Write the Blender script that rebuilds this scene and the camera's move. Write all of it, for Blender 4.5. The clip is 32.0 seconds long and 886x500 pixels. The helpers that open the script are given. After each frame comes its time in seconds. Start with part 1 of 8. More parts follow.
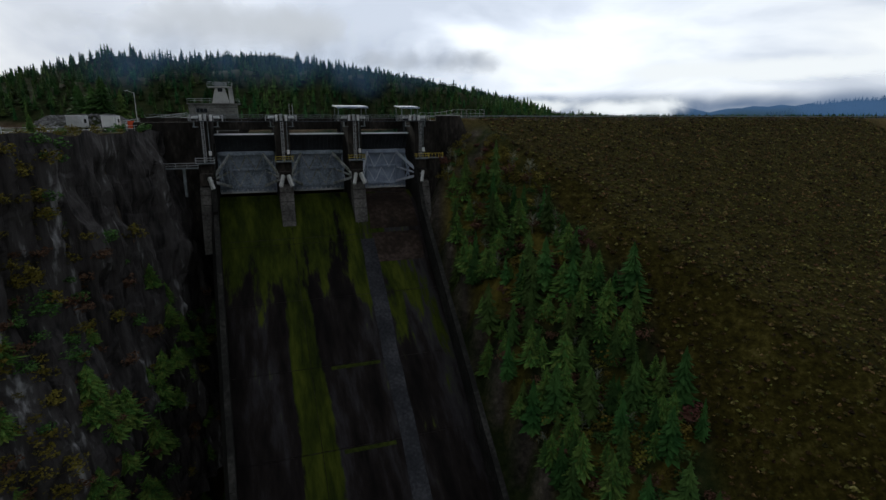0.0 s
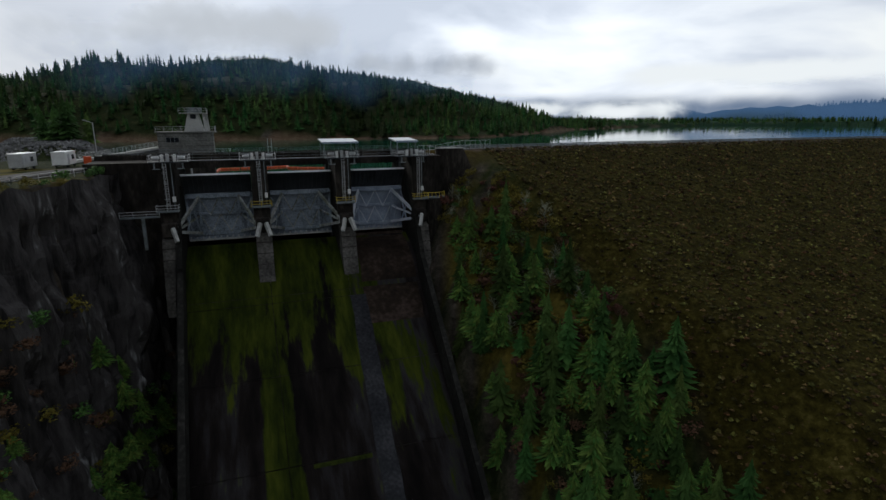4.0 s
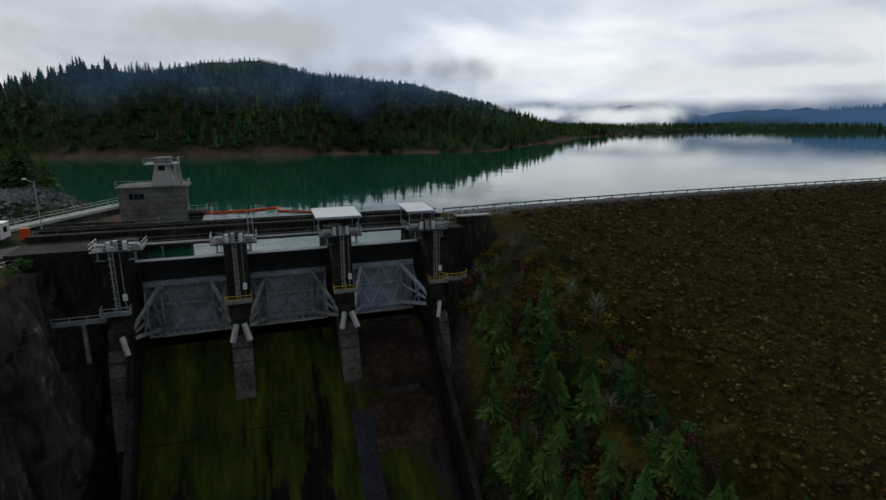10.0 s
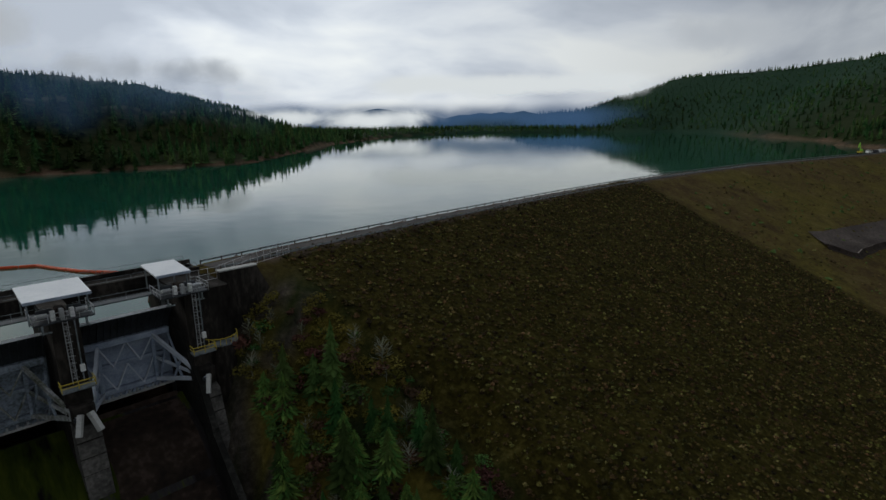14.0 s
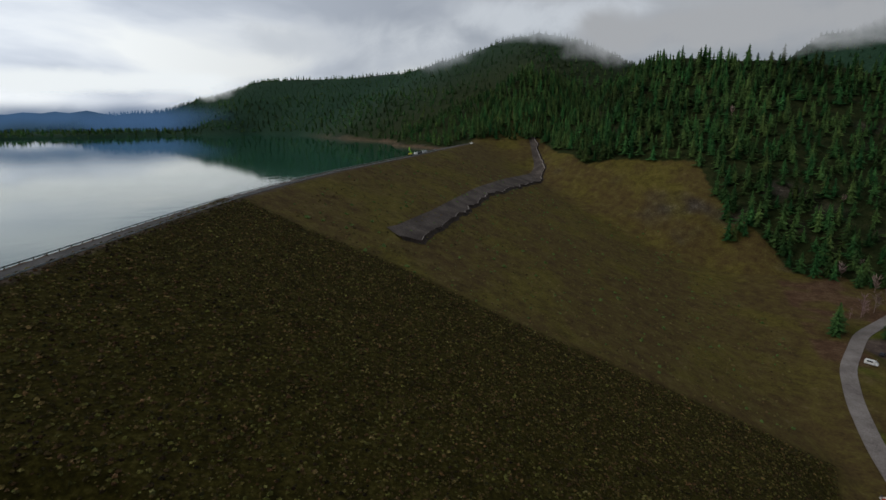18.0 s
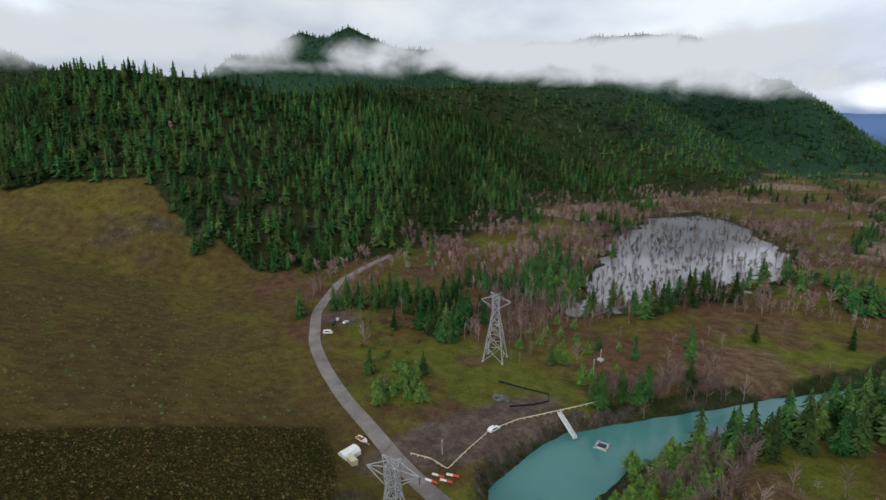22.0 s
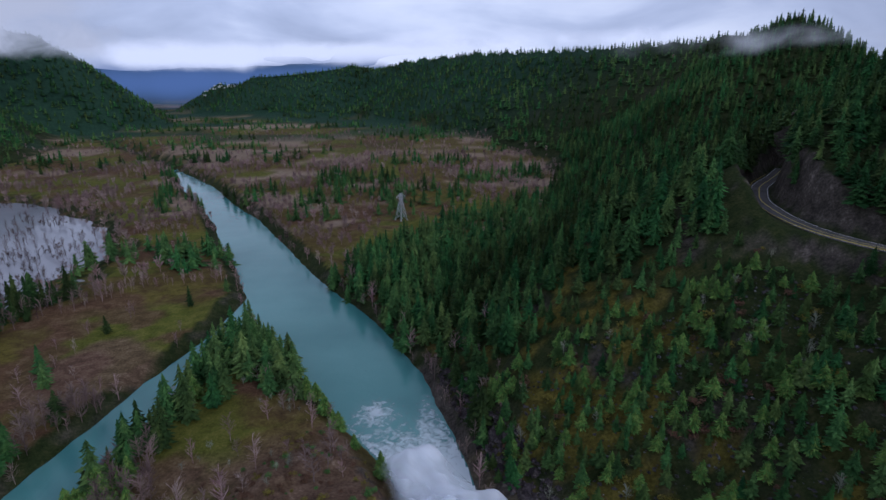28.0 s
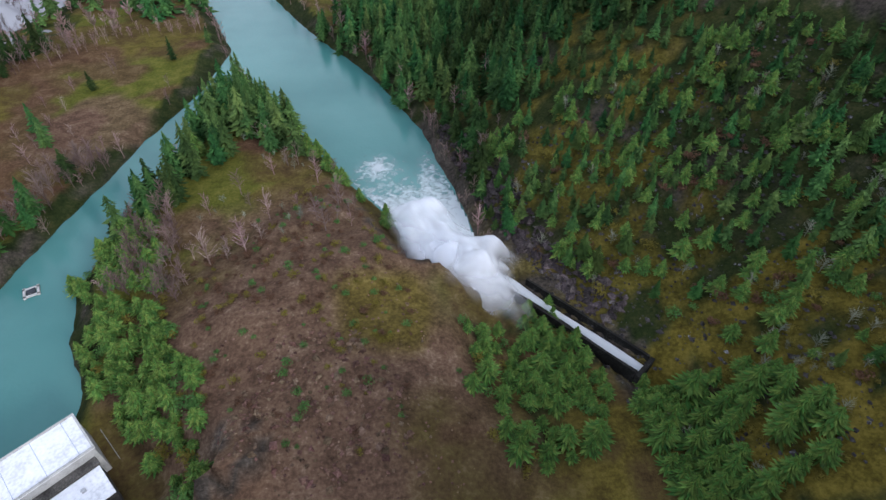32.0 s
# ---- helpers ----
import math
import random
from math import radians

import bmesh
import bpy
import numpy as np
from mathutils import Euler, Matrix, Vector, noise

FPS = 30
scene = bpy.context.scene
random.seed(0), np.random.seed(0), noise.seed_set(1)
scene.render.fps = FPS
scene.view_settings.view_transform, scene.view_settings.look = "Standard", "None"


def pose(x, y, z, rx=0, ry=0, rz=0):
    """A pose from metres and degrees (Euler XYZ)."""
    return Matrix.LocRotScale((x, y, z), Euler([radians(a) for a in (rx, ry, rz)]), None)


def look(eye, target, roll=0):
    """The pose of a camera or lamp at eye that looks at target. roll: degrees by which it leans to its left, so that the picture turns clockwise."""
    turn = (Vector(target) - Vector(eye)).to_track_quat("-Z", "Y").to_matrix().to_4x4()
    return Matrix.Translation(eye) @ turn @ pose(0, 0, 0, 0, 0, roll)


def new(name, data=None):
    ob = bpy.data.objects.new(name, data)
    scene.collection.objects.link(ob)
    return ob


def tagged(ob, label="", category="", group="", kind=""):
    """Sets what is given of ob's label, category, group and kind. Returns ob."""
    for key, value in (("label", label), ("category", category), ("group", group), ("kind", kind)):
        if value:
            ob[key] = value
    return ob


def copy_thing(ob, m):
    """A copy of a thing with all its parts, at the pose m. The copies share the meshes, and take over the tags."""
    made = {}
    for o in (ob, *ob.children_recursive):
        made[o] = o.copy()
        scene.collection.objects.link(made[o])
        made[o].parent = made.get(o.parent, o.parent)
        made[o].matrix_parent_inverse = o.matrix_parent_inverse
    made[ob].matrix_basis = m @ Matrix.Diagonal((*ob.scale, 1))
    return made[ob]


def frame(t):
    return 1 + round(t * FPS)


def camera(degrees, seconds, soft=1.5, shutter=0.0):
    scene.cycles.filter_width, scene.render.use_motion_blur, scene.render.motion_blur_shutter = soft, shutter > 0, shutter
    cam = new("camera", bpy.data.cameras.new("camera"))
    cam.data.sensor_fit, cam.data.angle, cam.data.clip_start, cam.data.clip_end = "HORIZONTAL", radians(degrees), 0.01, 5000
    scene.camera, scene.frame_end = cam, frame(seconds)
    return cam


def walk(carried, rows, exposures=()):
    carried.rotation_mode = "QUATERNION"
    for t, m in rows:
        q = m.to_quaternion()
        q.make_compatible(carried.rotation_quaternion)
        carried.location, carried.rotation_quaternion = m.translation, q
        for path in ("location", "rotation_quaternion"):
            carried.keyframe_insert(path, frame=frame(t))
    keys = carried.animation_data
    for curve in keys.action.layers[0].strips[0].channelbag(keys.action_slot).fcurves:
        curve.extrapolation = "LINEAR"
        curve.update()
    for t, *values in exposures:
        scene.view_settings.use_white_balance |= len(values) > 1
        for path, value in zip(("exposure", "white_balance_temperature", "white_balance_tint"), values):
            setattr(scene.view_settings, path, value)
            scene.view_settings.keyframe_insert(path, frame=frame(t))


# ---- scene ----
fov = 78.51
cam = camera(fov, 32.0)
PATH = [
    (0.0, pose(0.00, -0.00, 0.00, 76.34, 0.02, -0.00)),
    (0.5, pose(-0.15, 2.46, 0.90, 76.34, 0.03, -0.05)),
    (1.0, pose(-0.33, 4.87, 1.77, 76.34, 0.05, -0.11)),
    (1.5, pose(-0.51, 7.23, 2.62, 76.35, 0.07, -0.16)),
    (2.0, pose(-0.69, 9.49, 3.47, 76.36, 0.06, -0.20)),
    (2.5, pose(-0.85, 11.68, 4.32, 76.38, 0.06, -0.26)),
    (3.0, pose(-0.96, 13.79, 5.16, 76.39, 0.08, -0.32)),
    (3.5, pose(-1.02, 15.85, 5.98, 76.39, 0.09, -0.36)),
    (5.5, pose(-1.15, 23.71, 9.39, 76.46, 0.28, -0.47)),
    (6.0, pose(-1.37, 25.78, 10.27, 76.47, 0.24, -0.46)),
    (6.5, pose(-1.73, 27.88, 11.15, 76.47, 0.19, -0.50)),
    (7.0, pose(-2.21, 30.01, 12.04, 76.45, 0.14, -0.52)),
    (7.5, pose(-2.73, 32.14, 12.91, 76.44, 0.12, -0.55)),
    (8.0, pose(-3.27, 34.27, 13.77, 76.43, 0.10, -0.61)),
    (8.5, pose(-3.78, 36.39, 14.63, 76.41, 0.08, -0.63)),
    (9.0, pose(-4.28, 38.48, 15.49, 76.42, 0.05, -0.63)),
    (9.5, pose(-4.79, 40.50, 16.32, 76.39, 0.02, -0.70)),
    (10.0, pose(-5.25, 42.42, 17.15, 76.40, -0.01, -0.75)),
    (10.5, pose(-5.58, 44.19, 17.99, 76.39, -0.04, -0.78)),
    (11.0, pose(-5.77, 45.75, 18.82, 76.41, -0.06, -0.81)),
    (11.5, pose(-5.82, 46.95, 19.63, 76.43, -0.08, -0.84)),
    (12.0, pose(-5.75, 47.69, 20.38, 76.48, -0.12, -2.57)),
    (12.5, pose(-5.61, 48.07, 21.08, 76.50, -0.10, -6.30)),
    (13.0, pose(-5.45, 48.26, 21.76, 76.52, -0.03, -12.41)),
    (13.5, pose(-5.30, 48.40, 22.40, 76.55, 0.10, -19.07)),
    (14.0, pose(-5.12, 48.56, 23.01, 76.53, 0.31, -25.66)),
    (14.5, pose(-4.91, 48.76, 23.64, 76.51, 0.40, -31.34)),
    (15.0, pose(-4.75, 48.93, 24.29, 76.50, 0.38, -37.01)),
    (15.5, pose(-4.69, 49.08, 24.94, 76.50, 0.35, -42.29)),
    (17.5, pose(-5.23, 49.27, 28.16, 76.39, 0.14, -61.02)),
    (18.0, pose(-5.24, 49.22, 29.02, 76.40, 0.14, -66.32)),
    (18.5, pose(-5.20, 49.14, 29.88, 76.43, 0.08, -72.04)),
    (19.0, pose(-5.16, 49.04, 30.72, 76.53, 0.01, -78.55)),
    (19.5, pose(-5.12, 49.03, 31.57, 76.60, 0.00, -85.11)),
    (20.0, pose(-5.07, 49.16, 32.45, 76.71, 0.07, -91.97)),
    (20.5, pose(-5.05, 49.41, 33.37, 76.81, 0.15, -98.13)),
    (21.0, pose(-5.07, 49.67, 34.34, 76.88, 0.20, -104.87)),
    (21.5, pose(-5.04, 49.85, 35.40, 76.91, 0.25, -111.99)),
    (22.0, pose(-4.90, 49.91, 36.60, 76.95, 0.26, -119.81)),
    (22.5, pose(-4.60, 49.86, 37.99, 76.93, 0.20, -126.86)),
    (23.0, pose(-4.15, 49.67, 39.58, 76.94, 0.11, -134.80)),
    (23.5, pose(-3.56, 49.30, 41.27, 76.95, 0.10, -142.35)),
    (24.0, pose(-2.87, 48.74, 42.99, 76.97, 0.15, -150.03)),
    (24.5, pose(-2.12, 48.01, 44.66, 76.99, 0.21, -157.35)),
    (25.0, pose(-1.38, 47.24, 46.21, 77.05, 0.28, -165.53)),
    (25.5, pose(-0.69, 46.53, 47.56, 77.08, 0.27, -172.98)),
    (26.0, pose(-0.09, 45.89, 48.63, 77.29, 0.22, -180.31)),
    (26.5, pose(0.43, 45.29, 49.47, 77.36, 0.30, -183.88)),
    (28.5, pose(1.90, 43.19, 51.44, 69.00, -0.04, -186.31)),
    (29.0, pose(2.12, 42.98, 51.63, 65.68, -0.03, -186.48)),
    (29.5, pose(2.31, 42.85, 51.73, 62.66, 0.00, -186.61)),
    (30.0, pose(2.52, 42.83, 51.79, 59.36, 0.03, -186.67)),
    (30.5, pose(2.77, 42.90, 51.85, 56.29, 0.05, -186.71)),
    (31.0, pose(3.06, 42.98, 51.87, 52.95, 0.06, -186.75)),
    (31.5, pose(3.40, 43.03, 51.82, 49.87, 0.07, -186.80)),
    (32.0, pose(3.77, 43.08, 51.72, 46.69, 0.10, -186.82)),
]
EXPOSURES = [(0.0, -0.6, 6350, 8), (6.0, -0.75, 6350, 8), (9.0, -0.85, 6350, 8), (12.0, -0.95, 6400, 7), (13.5, -1.0, 6400, 7), (15.0, -0.97, 6400, 7), (17.5, -0.75, 6400, 8), (19.0, -0.5, 6400, 8), (21.0, 0.02, 6350, 9), (22.0, 0.18, 6300, 9), (23.0, 0.08, 6100, 10),
             (24.5, -0.36, 5800, 13), (26.0, -0.42, 5600, 17), (28.5, -0.22, 5250, 20), (30.0, 0.22, 5450, 18), (31.0, 0.42, 5650, 16), (32.0, 0.70, 5800, 15)]
walk(cam, PATH, EXPOSURES)

# ---------------------------------------------------------------- the sky and the light
SUN_AZ, SUN_EL = radians(-42), radians(27)      # from +y towards +x
world = bpy.data.worlds.new("overcast")
scene.world = world
world.use_nodes = True
wn, wl = world.node_tree.nodes, world.node_tree.links
wn.clear()
w_out = wn.new("ShaderNodeOutputWorld")
w_bg = wn.new("ShaderNodeBackground")
w_sky = wn.new("ShaderNodeTexSky")
w_sky.sky_type = "NISHITA"
w_sky.sun_disc = False
w_sky.sun_elevation, w_sky.sun_rotation = SUN_EL, SUN_AZ
w_sky.altitude, w_sky.air_density, w_sky.dust_density = 400, 1.0, 2.0
w_tc = wn.new("ShaderNodeTexCoord")
w_sep = wn.new("ShaderNodeSeparateXYZ")
wl.new(w_tc.outputs["Generated"], w_sep.inputs[0])
# the cloud layer is flat and far: look it up where the way meets it
w_h = wn.new("ShaderNodeMath"); w_h.operation = "MAXIMUM"; w_h.inputs[1].default_value = 0.0
wl.new(w_sep.outputs["Z"], w_h.inputs[0])
w_h2 = wn.new("ShaderNodeMath"); w_h2.operation = "ADD"; w_h2.inputs[1].default_value = 0.26
wl.new(w_h.outputs[0], w_h2.inputs[0])
w_dx = wn.new("ShaderNodeMath"); w_dx.operation = "DIVIDE"
w_dy = wn.new("ShaderNodeMath"); w_dy.operation = "DIVIDE"
wl.new(w_sep.outputs["X"], w_dx.inputs[0]); wl.new(w_h2.outputs[0], w_dx.inputs[1])
wl.new(w_sep.outputs["Y"], w_dy.inputs[0]); wl.new(w_h2.outputs[0], w_dy.inputs[1])
w_com = wn.new("ShaderNodeCombineXYZ")
wl.new(w_dx.outputs[0], w_com.inputs[0]); wl.new(w_dy.outputs[0], w_com.inputs[1])
w_no = wn.new("ShaderNodeTexNoise")
w_no.inputs["Scale"].default_value, w_no.inputs["Detail"].default_value, w_no.inputs["Roughness"].default_value = 1.15, 8, 0.5
w_no.inputs["Distortion"].default_value = 0.35
w_com.inputs[2].default_value = 3.7
wl.new(w_com.outputs[0], w_no.inputs["Vector"])
w_ramp = wn.new("ShaderNodeValToRGB")
for pos_, col_ in ((0.33, (0.60, 0.65, 0.75, 1)), (0.44, (0.74, 0.79, 0.89, 1)), (0.53, (0.92, 0.96, 1.03, 1)), (0.64, (1.10, 1.12, 1.13, 1))):
    e = w_ramp.color_ramp.elements.new(pos_)
    e.color = col_
w_ramp.color_ramp.elements.remove(w_ramp.color_ramp.elements[0])
w_ramp.color_ramp.elements.remove(w_ramp.color_ramp.elements[-1])
wl.new(w_no.outputs["Fac"], w_ramp.inputs[0])
# thin places let the sky's own light through; the layer glows round the hidden sun
w_sc = wn.new("ShaderNodeMix"); w_sc.data_type = "RGBA"; w_sc.inputs[0].default_value = 0.93
w_gain = wn.new("ShaderNodeVectorMath"); w_gain.operation = "SCALE"; w_gain.inputs["Scale"].default_value = 0.08
wl.new(w_sky.outputs[0], w_gain.inputs[0])
w_dot = wn.new("ShaderNodeVectorMath"); w_dot.operation = "DOT_PRODUCT"
w_dot.inputs[1].default_value = (math.sin(0.05) * math.cos(0.2), math.cos(0.05) * math.cos(0.2), math.sin(0.2))
wl.new(w_tc.outputs["Generated"], w_dot.inputs[0])
w_half = wn.new("ShaderNodeMath"); w_half.operation = "MULTIPLY_ADD"; w_half.inputs[1].default_value = 0.5; w_half.inputs[2].default_value = 0.5
w_pow = wn.new("ShaderNodeMath"); w_pow.operation = "POWER"; w_pow.inputs[1].default_value = 4.0
w_lum = wn.new("ShaderNodeMath"); w_lum.operation = "MULTIPLY_ADD"; w_lum.inputs[1].default_value = 0.84
w_yy = wn.new("ShaderNodeMath"); w_yy.operation = "MULTIPLY"
w_open = wn.new("ShaderNodeMath"); w_open.operation = "MULTIPLY_ADD"; w_open.inputs[1].default_value = 0.30; w_open.inputs[2].default_value = 0.62
wl.new(w_sep.outputs["Y"], w_yy.inputs[0]); wl.new(w_sep.outputs["Y"], w_yy.inputs[1]); wl.new(w_yy.outputs[0], w_open.inputs[0])
wl.new(w_open.outputs[0], w_lum.inputs[2])          # thicker over the valley's sides, thinner along it
wl.new(w_dot.outputs["Value"], w_half.inputs[0]); wl.new(w_half.outputs[0], w_pow.inputs[0]); wl.new(w_pow.outputs[0], w_lum.inputs[0])
w_cl = wn.new("ShaderNodeVectorMath"); w_cl.operation = "SCALE"
wl.new(w_ramp.outputs[0], w_cl.inputs[0]); wl.new(w_lum.outputs[0], w_cl.inputs["Scale"])
wl.new(w_gain.outputs[0], w_sc.inputs[6])
wl.new(w_cl.outputs[0], w_sc.inputs[7])
wl.new(w_sc.outputs[2], w_bg.inputs["Color"])
w_bg.inputs["Strength"].default_value = 1.0
wl.new(w_bg.outputs[0], w_out.inputs[0])

sun = new("sun", bpy.data.lights.new("sun", "SUN"))
sun.data.energy, sun.data.angle, sun.data.color = 1.3, radians(12), (1.0, 0.95, 0.86)
sun_dir = Vector((math.sin(SUN_AZ) * math.cos(SUN_EL), math.cos(SUN_AZ) * math.cos(SUN_EL), math.sin(SUN_EL)))
sun.matrix_world = look(sun_dir * 500, (0, 0, 0))

# ---------------------------------------------------------------- materials
def material(name, colors, scale=1.0, fine=12.0, rough=0.85, metal=0.0, bump=0.3, bump_dist=0.1, spread=(0.35, 0.65), random=0.0, spec=0.14, island=False, stretch=1.0, tone=False):
    """A surface whose colour varies at two scales, with fine relief. colors: two to four, from the lows of the noise to its highs."""
    m = bpy.data.materials.new(name)
    m.use_nodes = True
    n, l = m.node_tree.nodes, m.node_tree.links
    b = n["Principled BSDF"]
    b.inputs["Roughness"].default_value, b.inputs["Metallic"].default_value = rough, metal
    b.inputs["Specular IOR Level"].default_value = spec
    tc = n.new("ShaderNodeTexCoord")
    a = n.new("ShaderNodeTexNoise"); a.inputs["Scale"].default_value = scale; a.inputs["Detail"].default_value = 6
    st = n.new("ShaderNodeMapping"); st.inputs["Scale"].default_value = (1, 1, stretch)
    l.new(tc.outputs["Object"], st.inputs[0])
    c = n.new("ShaderNodeTexNoise"); c.inputs["Scale"].default_value = scale * fine; c.inputs["Detail"].default_value = 5
    for q in (a, c):
        l.new(st.outputs[0], q.inputs["Vector"])
    mix = n.new("ShaderNodeMath"); mix.operation = "MULTIPLY_ADD"; mix.inputs[1].default_value = 0.45
    half = n.new("ShaderNodeMath"); half.operation = "MULTIPLY_ADD"; half.inputs[1].default_value = 0.55; half.inputs[2].default_value = 0.0
    l.new(a.outputs["Fac"], half.inputs[0])
    l.new(c.outputs["Fac"], mix.inputs[0]); l.new(half.outputs[0], mix.inputs[2])
    r = n.new("ShaderNodeValToRGB")
    r.color_ramp.elements[0].position, r.color_ramp.elements[1].position = spread
    r.color_ramp.elements[0].color, r.color_ramp.elements[1].color = (*colors[0], 1), (*colors[-1], 1)
    for i, col in enumerate(colors[1:-1]):
        e = r.color_ramp.elements.new(spread[0] + (spread[1] - spread[0]) * (i + 1) / (len(colors) - 1))
        e.color = (*col, 1)
    l.new(mix.outputs[0], r.inputs[0])
    out = r.outputs[0]
    if random:
        if tone:
            g = n.new("ShaderNodeAttribute"); g.attribute_name = "tone"; rnd = g.outputs["Fac"]
        elif island:
            g = n.new("ShaderNodeNewGeometry"); rnd = g.outputs["Random Per Island"]
        else:
            g = n.new("ShaderNodeObjectInfo"); rnd = g.outputs["Random"]
        hs = n.new("ShaderNodeHueSaturation")
        mv = n.new("ShaderNodeMapRange"); mv.inputs[3].default_value, mv.inputs[4].default_value = 1 - random, 1 + random
        l.new(rnd, mv.inputs[0]); l.new(mv.outputs[0], hs.inputs["Value"])
        mh = n.new("ShaderNodeMapRange"); mh.inputs[3].default_value, mh.inputs[4].default_value = 0.5 - random * 0.09, 0.5 + random * 0.06
        wob = n.new("ShaderNodeMath"); wob.operation = "MULTIPLY"; wob.inputs[1].default_value = 7.31
        fr = n.new("ShaderNodeMath"); fr.operation = "FRACT"
        l.new(rnd, wob.inputs[0]); l.new(wob.outputs[0], fr.inputs[0]); l.new(fr.outputs[0], mh.inputs[0]); l.new(mh.outputs[0], hs.inputs["Hue"])
        l.new(out, hs.inputs["Color"]); out = hs.outputs[0]
    l.new(out, b.inputs["Base Color"])
    if bump:
        bp = n.new("ShaderNodeBump"); bp.inputs["Strength"].default_value, bp.inputs["Distance"].default_value = bump, bump_dist
        l.new(c.outputs["Fac"], bp.inputs["Height"]); l.new(bp.outputs[0], b.inputs["Normal"])
    return m


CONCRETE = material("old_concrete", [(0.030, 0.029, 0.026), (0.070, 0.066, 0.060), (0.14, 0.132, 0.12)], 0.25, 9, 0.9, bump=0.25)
WALL_NEAR_BLACK = material("blackened_concrete", [(0.005, 0.005, 0.0045), (0.015, 0.0145, 0.0125), (0.045, 0.043, 0.038)], 0.2, 8, 0.9, bump=0.3, spread=(0.33, 0.7))
CONCRETE_MID = material("weathered_grey_concrete", [(0.075, 0.074, 0.068), (0.14, 0.138, 0.128), (0.22, 0.215, 0.20)], 0.25, 9, 0.9, bump=0.25)
CONCRETE_LIGHT = material("pale_concrete", [(0.26, 0.26, 0.25), (0.42, 0.42, 0.40), (0.50, 0.49, 0.47)], 0.3, 9, 0.85, bump=0.2)
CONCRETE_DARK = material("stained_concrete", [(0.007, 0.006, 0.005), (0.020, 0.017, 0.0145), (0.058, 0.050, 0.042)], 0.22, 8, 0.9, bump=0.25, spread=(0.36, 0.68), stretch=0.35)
STEEL_GREY = material("grey_painted_steel", [(0.18, 0.22, 0.29), (0.29, 0.34, 0.43), (0.40, 0.45, 0.54)], 0.5, 10, 0.5, 0.0, bump=0.1, bump_dist=0.02)
STEEL_WORN = material("weathered_steel", [(0.08, 0.10, 0.085), (0.17, 0.19, 0.20), (0.25, 0.28, 0.31)], 0.6, 8, 0.6, 0.0, bump=0.15, bump_dist=0.02)
STEEL_DARK = material("dark_steel", [(0.03, 0.035, 0.04), (0.07, 0.075, 0.085)], 0.5, 8, 0.55, 0.3, bump=0.1, bump_dist=0.02)
GALV = material("galvanised_steel", [(0.35, 0.36, 0.37), (0.52, 0.53, 0.54)], 0.8, 8, 0.45, 0.5, bump=0.05, bump_dist=0.02)
ROOF_WHITE = material("white_sheet_metal", [(0.70, 0.72, 0.74), (0.82, 0.83, 0.84)], 0.4, 8, 0.4, 0.0, bump=0.05, bump_dist=0.02)
WHITE = material("white_paint", [(0.6, 0.6, 0.58), (0.8, 0.8, 0.79)], 0.7, 8, 0.5, bump=0.05, bump_dist=0.02)
YELLOW = material("yellow_paint", [(0.40, 0.30, 0.04), (0.60, 0.47, 0.07)], 1.5, 6, 0.5, bump=0.05, bump_dist=0.02)
RED = material("orange_red_plastic", [(0.50, 0.06, 0.02), (0.62, 0.10, 0.03)], 0.8, 6, 0.5, bump=0.05, bump_dist=0.02)
ASPHALT = material("asphalt", [(0.045, 0.043, 0.042), (0.075, 0.07, 0.068), (0.12, 0.11, 0.105)], 0.12, 14, 0.9, bump=0.1, bump_dist=0.03)
DARK_GRAVEL = material("dark_service_gravel", [(0.036, 0.028, 0.024), (0.068, 0.054, 0.046), (0.115, 0.095, 0.082)], 0.08, 16, 0.95, bump=0.4, bump_dist=0.1)
# very dark, so the berm's lower face has its shade in the colour
EARTH = material("wet_dark_earth", [(0.012, 0.009, 0.007), (0.028, 0.020, 0.015), (0.05, 0.038, 0.03)], 0.3, 8, 0.95, bump=0.5)
GRAVEL = material("packed_gravel", [(0.12, 0.10, 0.09), (0.19, 0.165, 0.15), (0.27, 0.24, 0.22)], 0.1, 20, 0.95, bump=0.3, bump_dist=0.05)
BLACK = material("dark_glass", [(0.01, 0.012, 0.014), (0.02, 0.022, 0.026)], 1, 5, 0.15, bump=0)
ROCK = material("wet_dark_rock", [(0.013, 0.012, 0.012), (0.040, 0.036, 0.035), (0.058, 0.054, 0.052), (0.27, 0.27, 0.27)], 0.2, 6, 0.75, bump=0.9, bump_dist=0.5, spread=(0.38, 0.68), stretch=0.22)
BOULDER = material("riprap_stone", [(0.012, 0.010, 0.002), (0.036, 0.029, 0.006), (0.092, 0.076, 0.021), (0.25, 0.21, 0.095)], 0.5, 6, 0.9, bump=0.5, bump_dist=0.15, random=0.75, island=True, spread=(0.36, 0.7))
RIPRAP_GREY = material("grey_riprap", [(0.06, 0.06, 0.06), (0.12, 0.12, 0.12), (0.19, 0.19, 0.185)], 0.4, 6, 0.9, bump=0.5, bump_dist=0.15, random=0.5, island=True)
FIR = material("fir_needles", [(0.016, 0.044, 0.011), (0.044, 0.092, 0.022), (0.098, 0.16, 0.038)], 0.35, 9, 0.8, bump=0.9, bump_dist=0.5, random=0.45, spec=0.06)
FIR_STUFF = material("fir_forest", [(0.012, 0.034, 0.011), (0.030, 0.074, 0.021), (0.070, 0.138, 0.036)], 0.12, 7, 0.85, bump=0.9, bump_dist=1.0, random=0.55, spec=0.05, tone=True)
